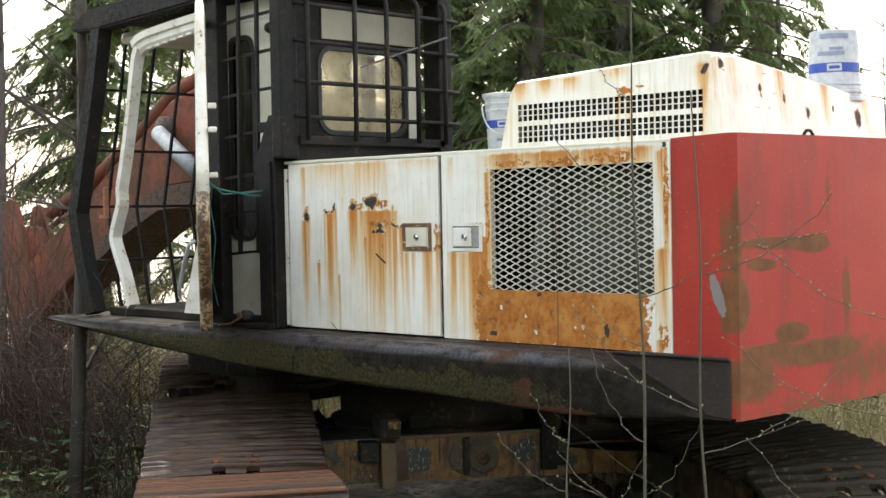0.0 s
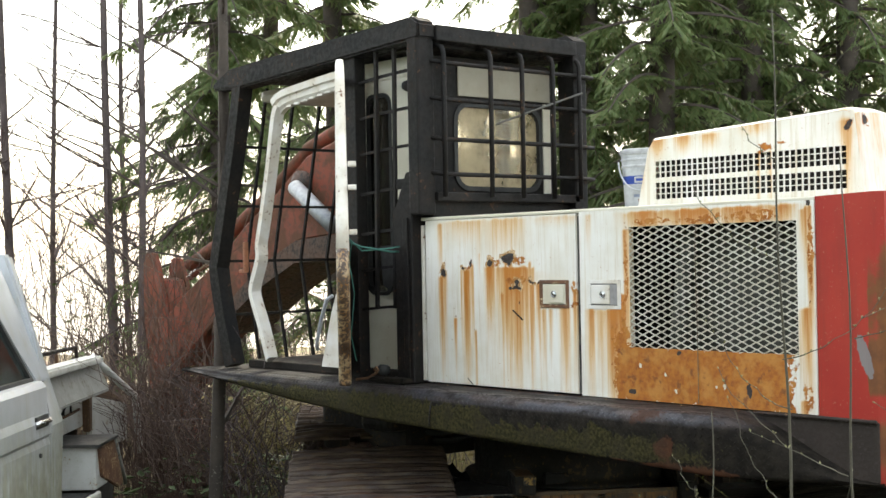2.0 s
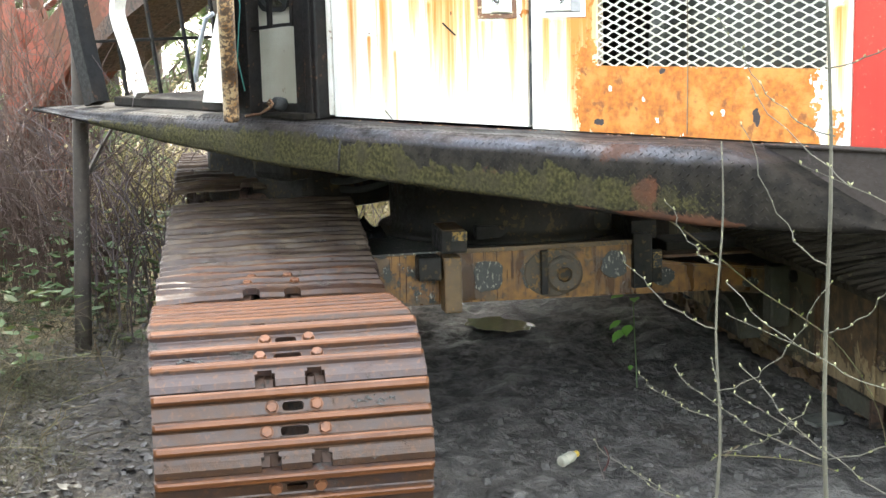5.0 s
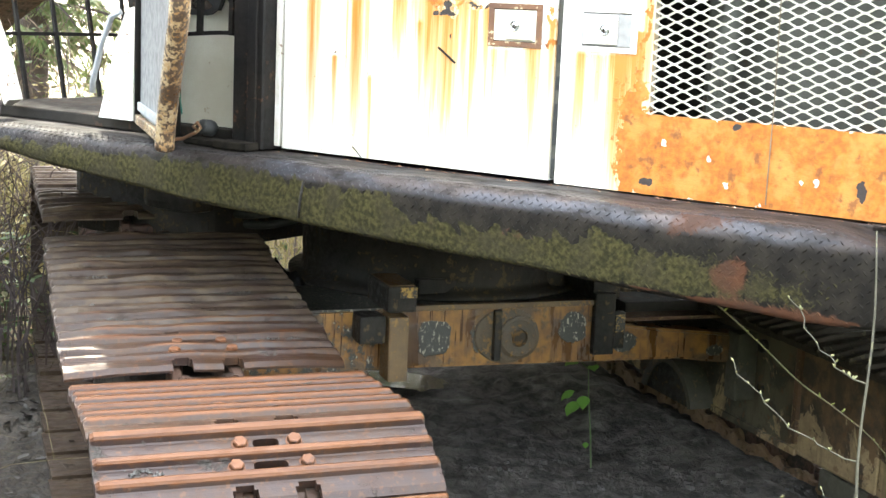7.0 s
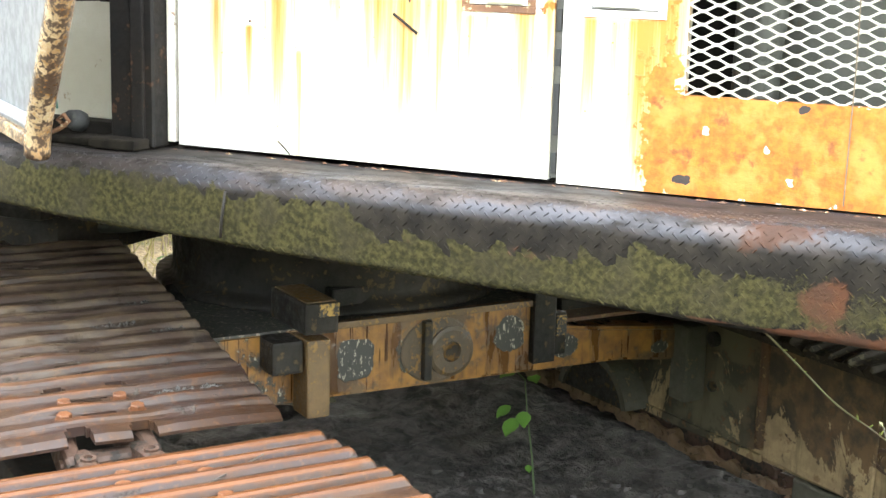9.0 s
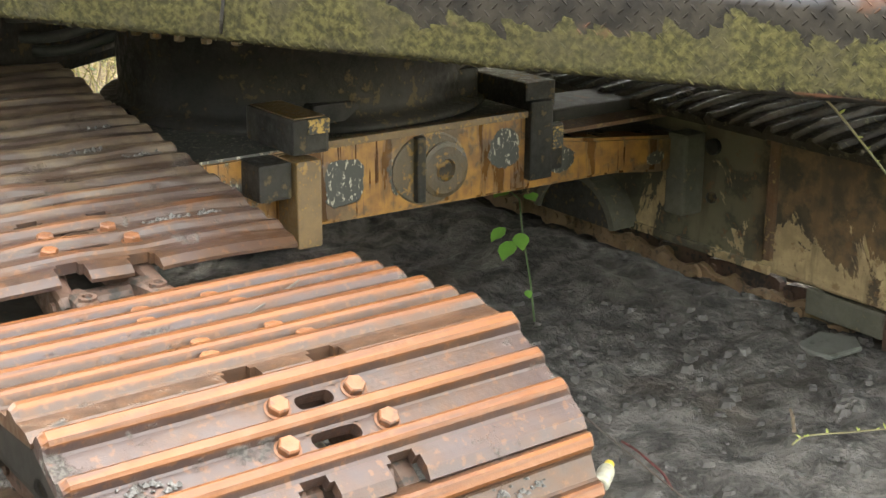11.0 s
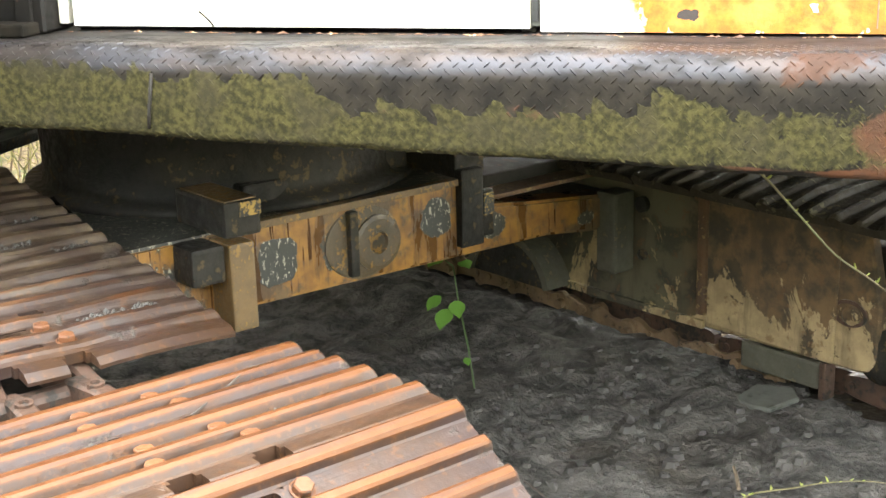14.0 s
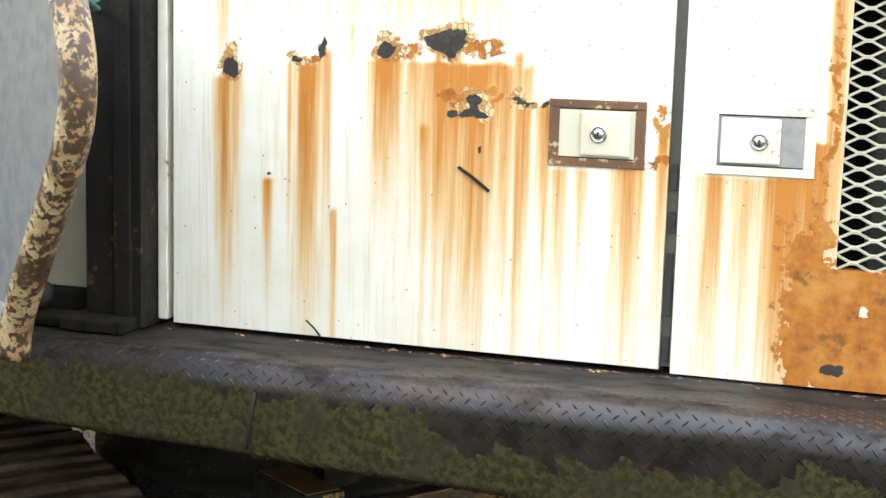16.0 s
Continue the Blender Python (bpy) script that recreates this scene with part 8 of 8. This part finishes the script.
thicket("shrub_twigs", "dark leafless shrub twigs beside the machine", M_ALDER, 29, 150, patch((-3.6, -1.9, 0.5, 1.9), (-4.6, -2.4, 1.6, 3.0), (-2.6, -1.8, 0.3, 1.0)), 1.45, 0.4, 0.006)
thicket("dry_grass", "dull brown weeds and dry grass by the truck", M_WEED, 23, 700, patch((-1.6, -0.2, -2.2, -1.25), (-2.6, -1.2, -1.3, -0.4), (-3.4, -1.8, -0.9, 0.4)), 0.38, 0.9, 0.0025)
thicket("sun_grass", "pale dry grass behind the machine", M_DRYGRASS, 26, 2400, patch((-6.5, -1.0, 2.6, 6.0), (-1.0, 1.6, 3.6, 7.0), (-6.0, -2.8, 1.7, 3.4), (-5.5, -3.0, 1.6, 2.6)), 0.95, 0.6, 0.005)


thicket("far_twigs", "bare twiggy saplings against the sky", M_ALDER, 38, 240, patch((-10.5, -6.0, 2.0, 6.5), (-9.0, -6.2, 0.5, 3.0)), 3.8, 0.35, 0.007)
thicket("dead_stalks", "tan dead stalks matted beside the truck", M_WEED, 35, 1100, patch((-1.7, -0.35, -1.95, -1.0), (-2.5, -1.2, -1.2, -0.5)), 0.26, 1.3, 0.0022)
thicket("bramble_runners", "thin arching bramble runners by the truck", M_RUNNER, 36, 46, patch((-1.9, -0.6, -1.7, -0.9), (-2.4, -1.4, -0.9, -0.2)), 0.75, 1.1, 0.003)


def shrub_leaves(name, label, material, seed, count, where, tall, size):
    """Loose leaves on thin stems over a patch."""
    r = random.Random(seed)
    bm = bmesh.new()
    for k in range(count):
        x, y = where(r)
        p = Vector((x, y, ground_z(x, y) + tall * r.random() ** 1.6))
        a = r.uniform(0, 2 * math.pi)
        d = Vector((math.cos(a), math.sin(a), r.uniform(-0.5, 0.4))).normalized()
        s = size * r.uniform(0.6, 1.3)
        side = d.cross(Vector((0, 0, 1))).normalized()
        row = [p, p + d * s * 0.3 + side * s * 0.3, p + d * s * 0.7 + side * s * 0.26, p + d * s, p + d * s * 0.7 - side * s * 0.26, p + d * s * 0.3 - side * s * 0.3]
        mid = p + d * s * 0.5 + Vector((0, 0, -0.12 * s))
        vs = [bm.verts.new(v + Vector((0, 0, r.uniform(-0.1, 0.1) * s))) for v in row]
        m = bm.verts.new(mid)
        for i in range(6):
            bm.faces.new((vs[i], vs[(i + 1) % 6], m))
    return tagged(part(name, bm, material), label, "leaves", kind="stuff")


shrub_leaves("bramble_leaves", "dark green bramble leaves at the edge of the brush", M_IVY, 31, 650, patch((-3.4, -2.0, 0.0, 1.2), (-4.2, -2.6, -0.5, 0.8), (-4.6, -2.2, -0.8, 0.9), (-2.4, -1.5, -0.9, -0.3), (-5.5, -3.0, 0.0, 2.5)), 0.45, 0.085)
shrub_leaves("undergrowth", "green undergrowth seen behind the cab", M_IVY, 32, 2900, patch((-1.6, 4.0, 5.0, 8.0), (2.2, 7.0, 3.6, 6.0), (-8.5, -5.5, 1.5, 4.5)), 2.3, 0.09)
shrub_leaves("low_undergrowth", "low green undergrowth beyond the tracks", M_IVY, 37, 700, patch((-6.0, -2.0, 2.6, 6.0), (-3.6, -2.4, 0.4, 1.4)), 0.6, 0.09)
# pale leaf shapes stand for bright spots of light behind the twigs
shrub_leaves("hanging_leaves", "pale leaf-shaped specks for spots of light in the brush", M_DRYGRASS, 34, 2200, patch((-4.4, -2.2, 0.8, 2.6), (-5.5, -3.0, 1.6, 3.6)), 1.25, 0.045)
shrub_leaves("leaf_litter", "flat grey-brown dead leaves on the mud", M_LITTER, 33, 2000, patch((-2.4, 0.2, -1.9, -0.6), (-3.4, -0.6, -0.9, 0.6), (-0.6, 3.2, -1.9, 0.2), (-2.0, 1.0, -1.6, -0.8)), 0.012, 0.05)

# a low bank of brown earth closes the clearing beyond the truck
bm = bmesh.new()
rows = []
for i in range(41):
    y = -7.0 + i * 0.28
    row = []
    for j in range(19):
        x = -11.6 + j * 0.22
        swell = math.sin(math.pi * min(1.0, max(0.0, (x + 11.6) / 3.96))) ** 1.3 * min(1.0, (i + 0.01) / 6, (40.01 - i) / 9)
        z = ground_z(x, y) - 0.08 + swell * (1.30 + 0.30 * noise.noise(Vector((x * 0.5, y * 0.6, 4)))) + 0.10 * swell * noise.noise(Vector((x * 3, y * 3, 8)))
        row.append(bm.verts.new((x, y, z)))
    rows.append(row)
for a, b in zip(rows, rows[1:]):
    for k in range(18):
        bm.faces.new((a[k], a[k + 1], b[k + 1], b[k]))
tagged(part("earth_bank", bm, M_BANK, smooth=True), "low bank of brown earth and dead bracken", "bank", kind="structure")

# clods of mud and small stones
r = random.Random(41)
bm = bmesh.new()
for k in range(1100):
    x, y = r.choice(((r.uniform(0.2, 2.6), r.uniform(-0.8, 1.7)), (r.uniform(-2.2, 0.2), r.uniform(-1.8, -0.7)), (r.uniform(0.4, 1.8), r.uniform(0.1, 1.7))))
    s = 0.004 + 0.022 * r.random() ** 2.6
    z = ground_z(x, y) + s * 0.1
    ang = [2 * math.pi * i / 6 for i in range(6)]
    top = bm.verts.new((x + r.uniform(-0.2, 0.2) * s, y + r.uniform(-0.2, 0.2) * s, z + s * r.uniform(0.25, 0.7)))
    mid = [bm.verts.new((x + s * 0.75 * math.cos(a) * r.uniform(0.7, 1.2), y + s * 0.75 * math.sin(a) * r.uniform(0.7, 1.2), z + s * r.uniform(0.3, 0.6))) for a in ang]
    low = [bm.verts.new((x + s * 1.15 * math.cos(a) * r.uniform(0.7, 1.2), y + s * 1.15 * math.sin(a) * r.uniform(0.7, 1.2), z - s * 0.6)) for a in ang]
    for i in range(6):
        j = (i + 1) % 6
        bm.faces.new((top, mid[i], mid[j]))
        bm.faces.new((mid[i], low[i], low[j], mid[j]))
tagged(part("mud_clods", bm, M_CLOD), "crumbled clods of grey-brown mud", "mud", kind="stuff")


# -- saplings in front of the machine, with buds --
def sapling(seed, base, top, branches, thick):
    r = random.Random(seed)
    root = empty("sapling", "thin leafless sapling with pale swelling buds", "sapling", (0, 0, 0), "saplings before the machine")
    bm, buds = bmesh.new(), bmesh.new()
    b, t = Vector(base), Vector(top)
    n = 16
    stem = [b.lerp(t, i / n) + Vector((0.006 * math.sin(i * 0.9 + seed), 0.006 * math.cos(i * 0.7 + seed), 0)) for i in range(n + 1)]
    tube(bm, stem, [thick * (1 - 0.7 * i / n) for i in range(n + 1)], 6)
    part("stem", bm, M_SAPLING, root, smooth=True)
    twigs = bmesh.new()

    def bud(p, d, s):
        q = d.cross(Vector((0.3, 0.2, 1))).normalized()
        w = d.cross(q).normalized()
        tip, a = buds.verts.new(p + d * s * 2.2), buds.verts.new(p)
        ringv = [buds.verts.new(p + d * s + (q * math.cos(k * 1.571) + w * math.sin(k * 1.571)) * s * 0.55) for k in range(4)]
        for k in range(4):
            buds.faces.new((tip, ringv[k], ringv[(k + 1) % 4]))
            buds.faces.new((a, ringv[(k + 1) % 4], ringv[k]))

    for h, ang, ln, rise in branches:
        p = stem[int(h * n)]
        d = Vector((math.cos(radians(ang)), math.sin(radians(ang)), 0))
        m = 14
        pts = [p + d * ln * (i / m) + Vector((0.008 * math.sin(i * 2.1 + ang), 0.008 * math.sin(i * 1.1 + ang), rise * ln * (0.3 * i / m + 0.7 * (i / m) ** 2.4))) for i in range(m + 1)]
        tube(twigs, pts, [max(0.0013, thick * 0.30 * (1 - 0.7 * i / m)) for i in range(m + 1)], 5)
        for i in range(2, m + 1):
            for q in range(r.choice((0, 1, 1, 2)) if i < m else 1):
                dd = Vector((r.uniform(-0.8, 0.8), r.uniform(-0.8, 0.8), r.uniform(0.2, 1.0))).normalized()
                bud(pts[i], dd, r.uniform(0.004, 0.0075))
        if ln > 0.3:
            for i in r.choice(((5,), (9,), ())):
                s = (d + Vector((r.uniform(-1, 1), r.uniform(-1, 1), r.uniform(0.2, 1.0)))).normalized()
                l2 = ln * 0.35
                tube(twigs, [pts[i], pts[i] + s * l2 * 0.5, pts[i] + s * l2], [thick * 0.18, thick * 0.15, 0.001], 4)
                for k in range(4):
                    bud(pts[i] + s * l2 * (0.3 + 0.23 * k), (s + Vector((r.uniform(-1, 1), r.uniform(-1, 1), 0.6))).normalized(), 0.006)
    tagged(part("twig_mass", twigs, M_SAPLING, root), kind="stuff")
    tagged(part("bud_mass", buds, M_BUD, root), kind="stuff")
    return root


sapling(1, (2.50, -0.45, -0.02), (2.47, -0.50, 2.75), [(0.12, 195, 0.42, 0.35), (0.2, 180, 0.5, 0.35), (0.22, 20, 0.4, 0.7), (0.32, 340, 0.35, 1.0), (0.38, 170, 0.3, 1.2), (0.5, 190, 0.3, 1.0), (0.62, 30, 0.4, 0.8), (0.7, 230, 0.3, 0.9), (0.82, 160, 0.3, 0.9), (0.88, 20, 0.3, 0.9)], 0.0075)
sapling(2, (2.25, -0.62, -0.02), (2.18, -0.50, 1.34), [(0.15, 180, 0.36, 0.3), (0.28, 186, 0.40, 0.35), (0.45, 175, 0.30, 0.25), (0.4, 20, 0.25, 0.7), (0.55, 10, 0.3, 1.1), (0.66, 185, 0.3, 0.6), (0.8, 170, 0.2, 0.8)], 0.0065)
sapling(3, (2.95, -0.75, -0.02), (3.0, -0.9, 2.2), [(0.3, 170, 0.6, 0.4), (0.4, 200, 0.5, 0.5), (0.5, 60, 0.5, 0.5), (0.6, 180, 0.5, 0.6), (0.75, 20, 0.4, 0.6)], 0.0065)
sapling(4, (3.35, -0.3, -0.02), (3.42, -0.5, 2.4), [(0.35, 170, 0.6, 0.5), (0.5, 220, 0.5, 0.5), (0.65, 180, 0.5, 0.6), (0.8, 20, 0.4, 0.6)], 0.006)

# -- a small bramble shoot under the beam --
shoot = empty("bramble_shoot", "small bramble shoot with fresh green leaves", "plant", (0, 0, 0))
base = Vector((0.50, 1.33, 0.0))
bm = bmesh.new()
tube(bm, [base + Vector(p) for p in ((0.10, -0.10, -0.10), (0.06, -0.06, 0.12), (0.02, -0.02, 0.26), (0.0, 0.0, 0.37), (-0.04, 0.0, 0.40))], [0.004, 0.004, 0.003, 0.0025, 0.002], 6)
part("stem", bm, M_IVY, shoot)
lr = random.Random(5)
for off, s in (((-0.03, -0.03, 0.40), 0.07), ((0.04, -0.04, 0.40), 0.066), ((-0.03, -0.05, 0.285), 0.07), ((0.02, -0.06, 0.275), 0.075), ((0.0, -0.07, 0.25), 0.085), ((0.06, -0.1, 0.10), 0.035)):
    bm = bmesh.new()
    p = base + Vector(off)
    d = Vector((off[0] * 12 + lr.uniform(-0.2, 0.2), -0.75, -0.55 if off[2] < 0.35 else -0.1)).normalized()
    side = d.cross(Vector((0, -0.3, 1))).normalized()
    up = side.cross(d)
    outline = [(0, 0), (0.15, 0.22), (0.38, 0.36), (0.62, 0.32), (0.82, 0.18), (1, 0)]
    mids = [bm.verts.new(p + d * s * t) for t, _ in outline]
    for sgn in (-1, 1):
        edge = [bm.verts.new(p + d * s * t + side * sgn * s * w + up * s * 0.10 * (w > 0) + up * 0.02 * s * lr.uniform(-1, 1)) for t, w in outline[1:-1]]
        row = [mids[0]] + edge + [mids[-1]]
        for i in range(5):
            face = []
            for v in (mids[i], mids[i + 1], row[i + 1], row[i]):
                if v not in face:
                    face.append(v)
            if len(face) > 2:
                bm.faces.new(face)
    part("leaf", bm, M_LEAF, shoot, smooth=True)

# -- pails --
def pail(name_label, m, upside):
    """A tall plastic pail with ribs under its rim, a blue band and unread print."""
    root = empty("pail", name_label, "pail", (0, 0, 0), "plastic pails on the machine")
    prof = [(0.112, 0.0), (0.116, 0.004), (0.128, 0.24), (0.129, 0.255), (0.136, 0.257), (0.136, 0.266), (0.131, 0.268), (0.132, 0.292), (0.139, 0.294), (0.139, 0.303), (0.133, 0.305), (0.134, 0.325), (0.142, 0.328), (0.142, 0.342), (0.132, 0.345)]
    prof = [(a * 0.97, z) for a, z in prof]
    bm = bmesh.new()
    if upside:
        lathe(bm, prof, 40, m @ Matrix.Translation((0, 0, 0.345)) @ Matrix.Rotation(radians(180), 4, "X"))
    else:
        lathe(bm, prof + [(0.139, 0.346), (0.144, 0.340), (0.144, 0.356), (0.125, 0.360), (0.02, 0.360)], 40, m)
    part("body", bm, M_PAIL, root, smooth=False)
    place = (m @ Matrix.Translation((0, 0, 0.345)) @ Matrix.Rotation(radians(180), 4, "X")) if upside else m

    def label(z0, z1, a0, a1, mat_, name, lift=0.0006):
        bm = bmesh.new()
        cols = 16
        lo = [bm.verts.new(place @ Vector(((0.1125 + 0.05 * z0 + lift + 0.0015) * math.cos(a), (0.1125 + 0.05 * z0 + lift + 0.0015) * math.sin(a), z0))) for a in [a0 + (a1 - a0) * i / cols for i in range(cols + 1)]]
        hi = [bm.verts.new(place @ Vector(((0.1125 + 0.05 * z1 + lift + 0.0015) * math.cos(a), (0.1125 + 0.05 * z1 + lift + 0.0015) * math.sin(a), z1))) for a in [a0 + (a1 - a0) * i / cols for i in range(cols + 1)]]
        for i in range(cols):
            bm.faces.new((lo[i], lo[i + 1], hi[i + 1], hi[i]))
        part(name, bm, mat_, root)
    f = radians(60 if upside else -60)
    label(0.16, 0.205, f - 1.25, f + 1.25, M_BLUE, "blue_band")
    label(0.165, 0.20, f - 0.28, f + 0.28, M_PAIL, "oval_field", 0.0016)
    label(0.175, 0.19, f - 0.2, f + 0.2, M_BLUE, "print_bar", 0.0026)
    label(0.085, 0.10, f - 0.35, f + 0.2, M_PRINT, "print_bar")
    if upside:
        label(0.02, 0.045, f - 0.6, f + 0.6, M_PRINT, "print_bar")
        label(0.105, 0.125, f - 0.4, f + 0.7, M_PRINT, "print_bar")
    else:
        label(0.035, 0.075, f - 0.12, f + 0.12, M_BOLT, "smudge")
        bm = bmesh.new()
        tube(bm, [m @ Vector((0.145 * math.cos(a), 0.145 * math.sin(a), 0.29 - 0.17 * math.sin((a - f + 1.35) / 2.7 * math.pi))) for a in [f - 1.35 + 2.7 * i / 18 for i in range(19)]], 0.0045, 6)
        part("handle", bm, M_PAIL, root, smooth=True)
    return root


pail("white plastic oil pail with a blue band, standing beside the hood", pose(0.83, 0.72, 2.118) @ Matrix.Scale(0.86, 4), False)
pail("white plastic pail turned upside down on the hood", pose(2.03, 1.76, 2.345), True)

# -- stone, bottle, puddle, stick --
bm = bmesh.new()
prism(bm, [(-0.08, -0.015), (-0.02, -0.07), (0.03, -0.09), (0.12, -0.015), (0.10, 0.055), (-0.015, 0.085)], 0.018, pose(1.475, 1.30, 0.0, 5, -5, 0))
bmesh.ops.recalc_face_normals(bm, faces=bm.faces)
bmesh.ops.bevel(bm, geom=bm.edges[:], offset=0.005, segments=1, affect="EDGES")
tagged(part("flat_stone", bm, M_STONE), "flat pale grey-green stone lying on the mud", "stone")
bottle_at = pose(1.05, 0.15, 0.022, -84, 0, 0)
bm = bmesh.new()
lathe(bm, [(0.008, 0.003), (0.018, 0.0), (0.0215, 0.006), (0.0215, 0.022), (0.020, 0.026), (0.0215, 0.030), (0.0215, 0.062), (0.018, 0.074), (0.010, 0.084), (0.010, 0.09)], 18, bottle_at)
bottle = tagged(part("bottle", bm, M_BOTTLE, smooth=True), "small clear plastic bottle with a yellow cap lying on mud", "bottle")
bm = bmesh.new()
lathe(bm, [(0.0125, 0.084), (0.0125, 0.098), (0.011, 0.100)], 14, bottle_at)
part("cap", bm, M_CAP, bottle, "yellow screw cap")
bm = bmesh.new()
tube(bm, eased([(1.044, 0.422, 0.014), (1.09, 0.38, 0.016), (1.134, 0.335, 0.012), (1.18, 0.27, 0.016), (1.214, 0.205, 0.012)]), 0.0035, 7)
tagged(part("cord", bm, M_REDCORD, smooth=True), "dark red cord lying across the mud", "cord")
bm = bmesh.new()
tube(bm, [(1.456, 0.641, 0.012), (1.446, 0.70, 0.02), (1.434, 0.766, 0.016)], [0.006, 0.0055, 0.004], 6)
tagged(part("stake", bm, M_TWIG), "short pale stake lying on the mud", "stake")


def bramble_cane(pts, rad, seed, label):
    """A trailing cane with yellow-green buds set along it."""
    root = empty("bramble_cane", label, "bramble", (0, 0, 0), "trailing bramble canes")
    r = random.Random(seed)
    line = eased(pts)
    n = len(line)
    bm = bmesh.new()
    tube(bm, line, [rad * (1 - 0.5 * i / n) for i in range(n)], 7)
    part("stem", bm, M_RUNNER, root, smooth=True)
    for i in range(2, n - 1):
        p, d = Vector(line[i]), (Vector(line[i + 1]) - Vector(line[i])).normalized()
        for q in range(r.choice((0, 1, 1, 2))):
            side = (d * r.uniform(-0.4, 0.6) + Vector((r.uniform(-1, 1), r.uniform(-1, 1), r.uniform(0.1, 1)))).normalized()
            w = side.cross(d).normalized()
            s = r.uniform(0.005, 0.010)
            bm = bmesh.new()
            rows = [[bm.verts.new(p + side * s * t + (w * math.cos(k * 1.257) + w.cross(side) * math.sin(k * 1.257)) * s * g) for k in range(5)] for t, g in ((0.0, 0.12), (0.5, 0.34), (1.2, 0.30), (1.9, 0.06))]
            for a, b in zip(rows, rows[1:]):
                for k in range(5):
                    bm.faces.new((a[k], a[(k + 1) % 5], b[(k + 1) % 5], b[k]))
            bm.faces.new(rows[-1])
            part("bud", bm, M_SHOOT, root)


bramble_cane([(1.36, 0.02, 1.08), (1.42, 0.11, 1.05), (1.494, 0.232, 0.966), (1.575, 0.38, 0.84), (1.669, 0.52, 0.70), (1.77, 0.63, 0.60), (1.88, 0.74, 0.47), (1.98, 0.82, 0.25), (2.03, 0.85, -0.02)], 0.0032, 3, "bramble cane with yellow-green buds hanging from the deck")
bramble_cane([(1.46, 0.535, 0.02), (1.494, 0.548, 0.045), (1.595, 0.595, 0.05), (1.683, 0.658, 0.045), (1.80, 0.72, 0.03), (1.95, 0.75, 0.0)], 0.0028, 8, "low bramble cane with yellow-green buds trailing over the mud")
bm = bmesh.new()
pr = random.Random(9)
vs = [bm.verts.new((-0.66 + 0.24 * math.cos(a) * pr.uniform(0.75, 1.1), 1.68 + 0.17 * math.sin(a) * pr.uniform(0.7, 1.1), 0.036)) for a in [2 * math.pi * i / 26 for i in range(26)]]
bm.faces.new(vs)
tagged(part("puddle", bm, M_WATER), "shallow dark puddle under the beam", "puddle", kind="structure")
for pts, rad in (([tuple(uv(u, v, 0.69)) for u, v in ((0.86, -0.24), (0.79, -0.13), (0.72, -0.03), (0.73, 0.01), (0.72, 0.06))], 0.0025), ([(0.9, 0.55, 0.02), (1.15, 0.25, 0.03), (1.3, 0.1, 0.02)], 0.003), ([(-1.6, 0.6, 0.74), (-1.35, 0.95, 0.80), (-1.2, 1.2, 0.86)], 0.006)):
    bm = bmesh.new()
    tube(bm, pts, [rad, rad * 0.9, rad * 0.7, rad * 0.5, rad * 0.4][:len(pts)], 5)
    tagged(part("dead_twig", bm, M_BARK), "thin dead twig lying where it fell", "twig", "fallen twigs")
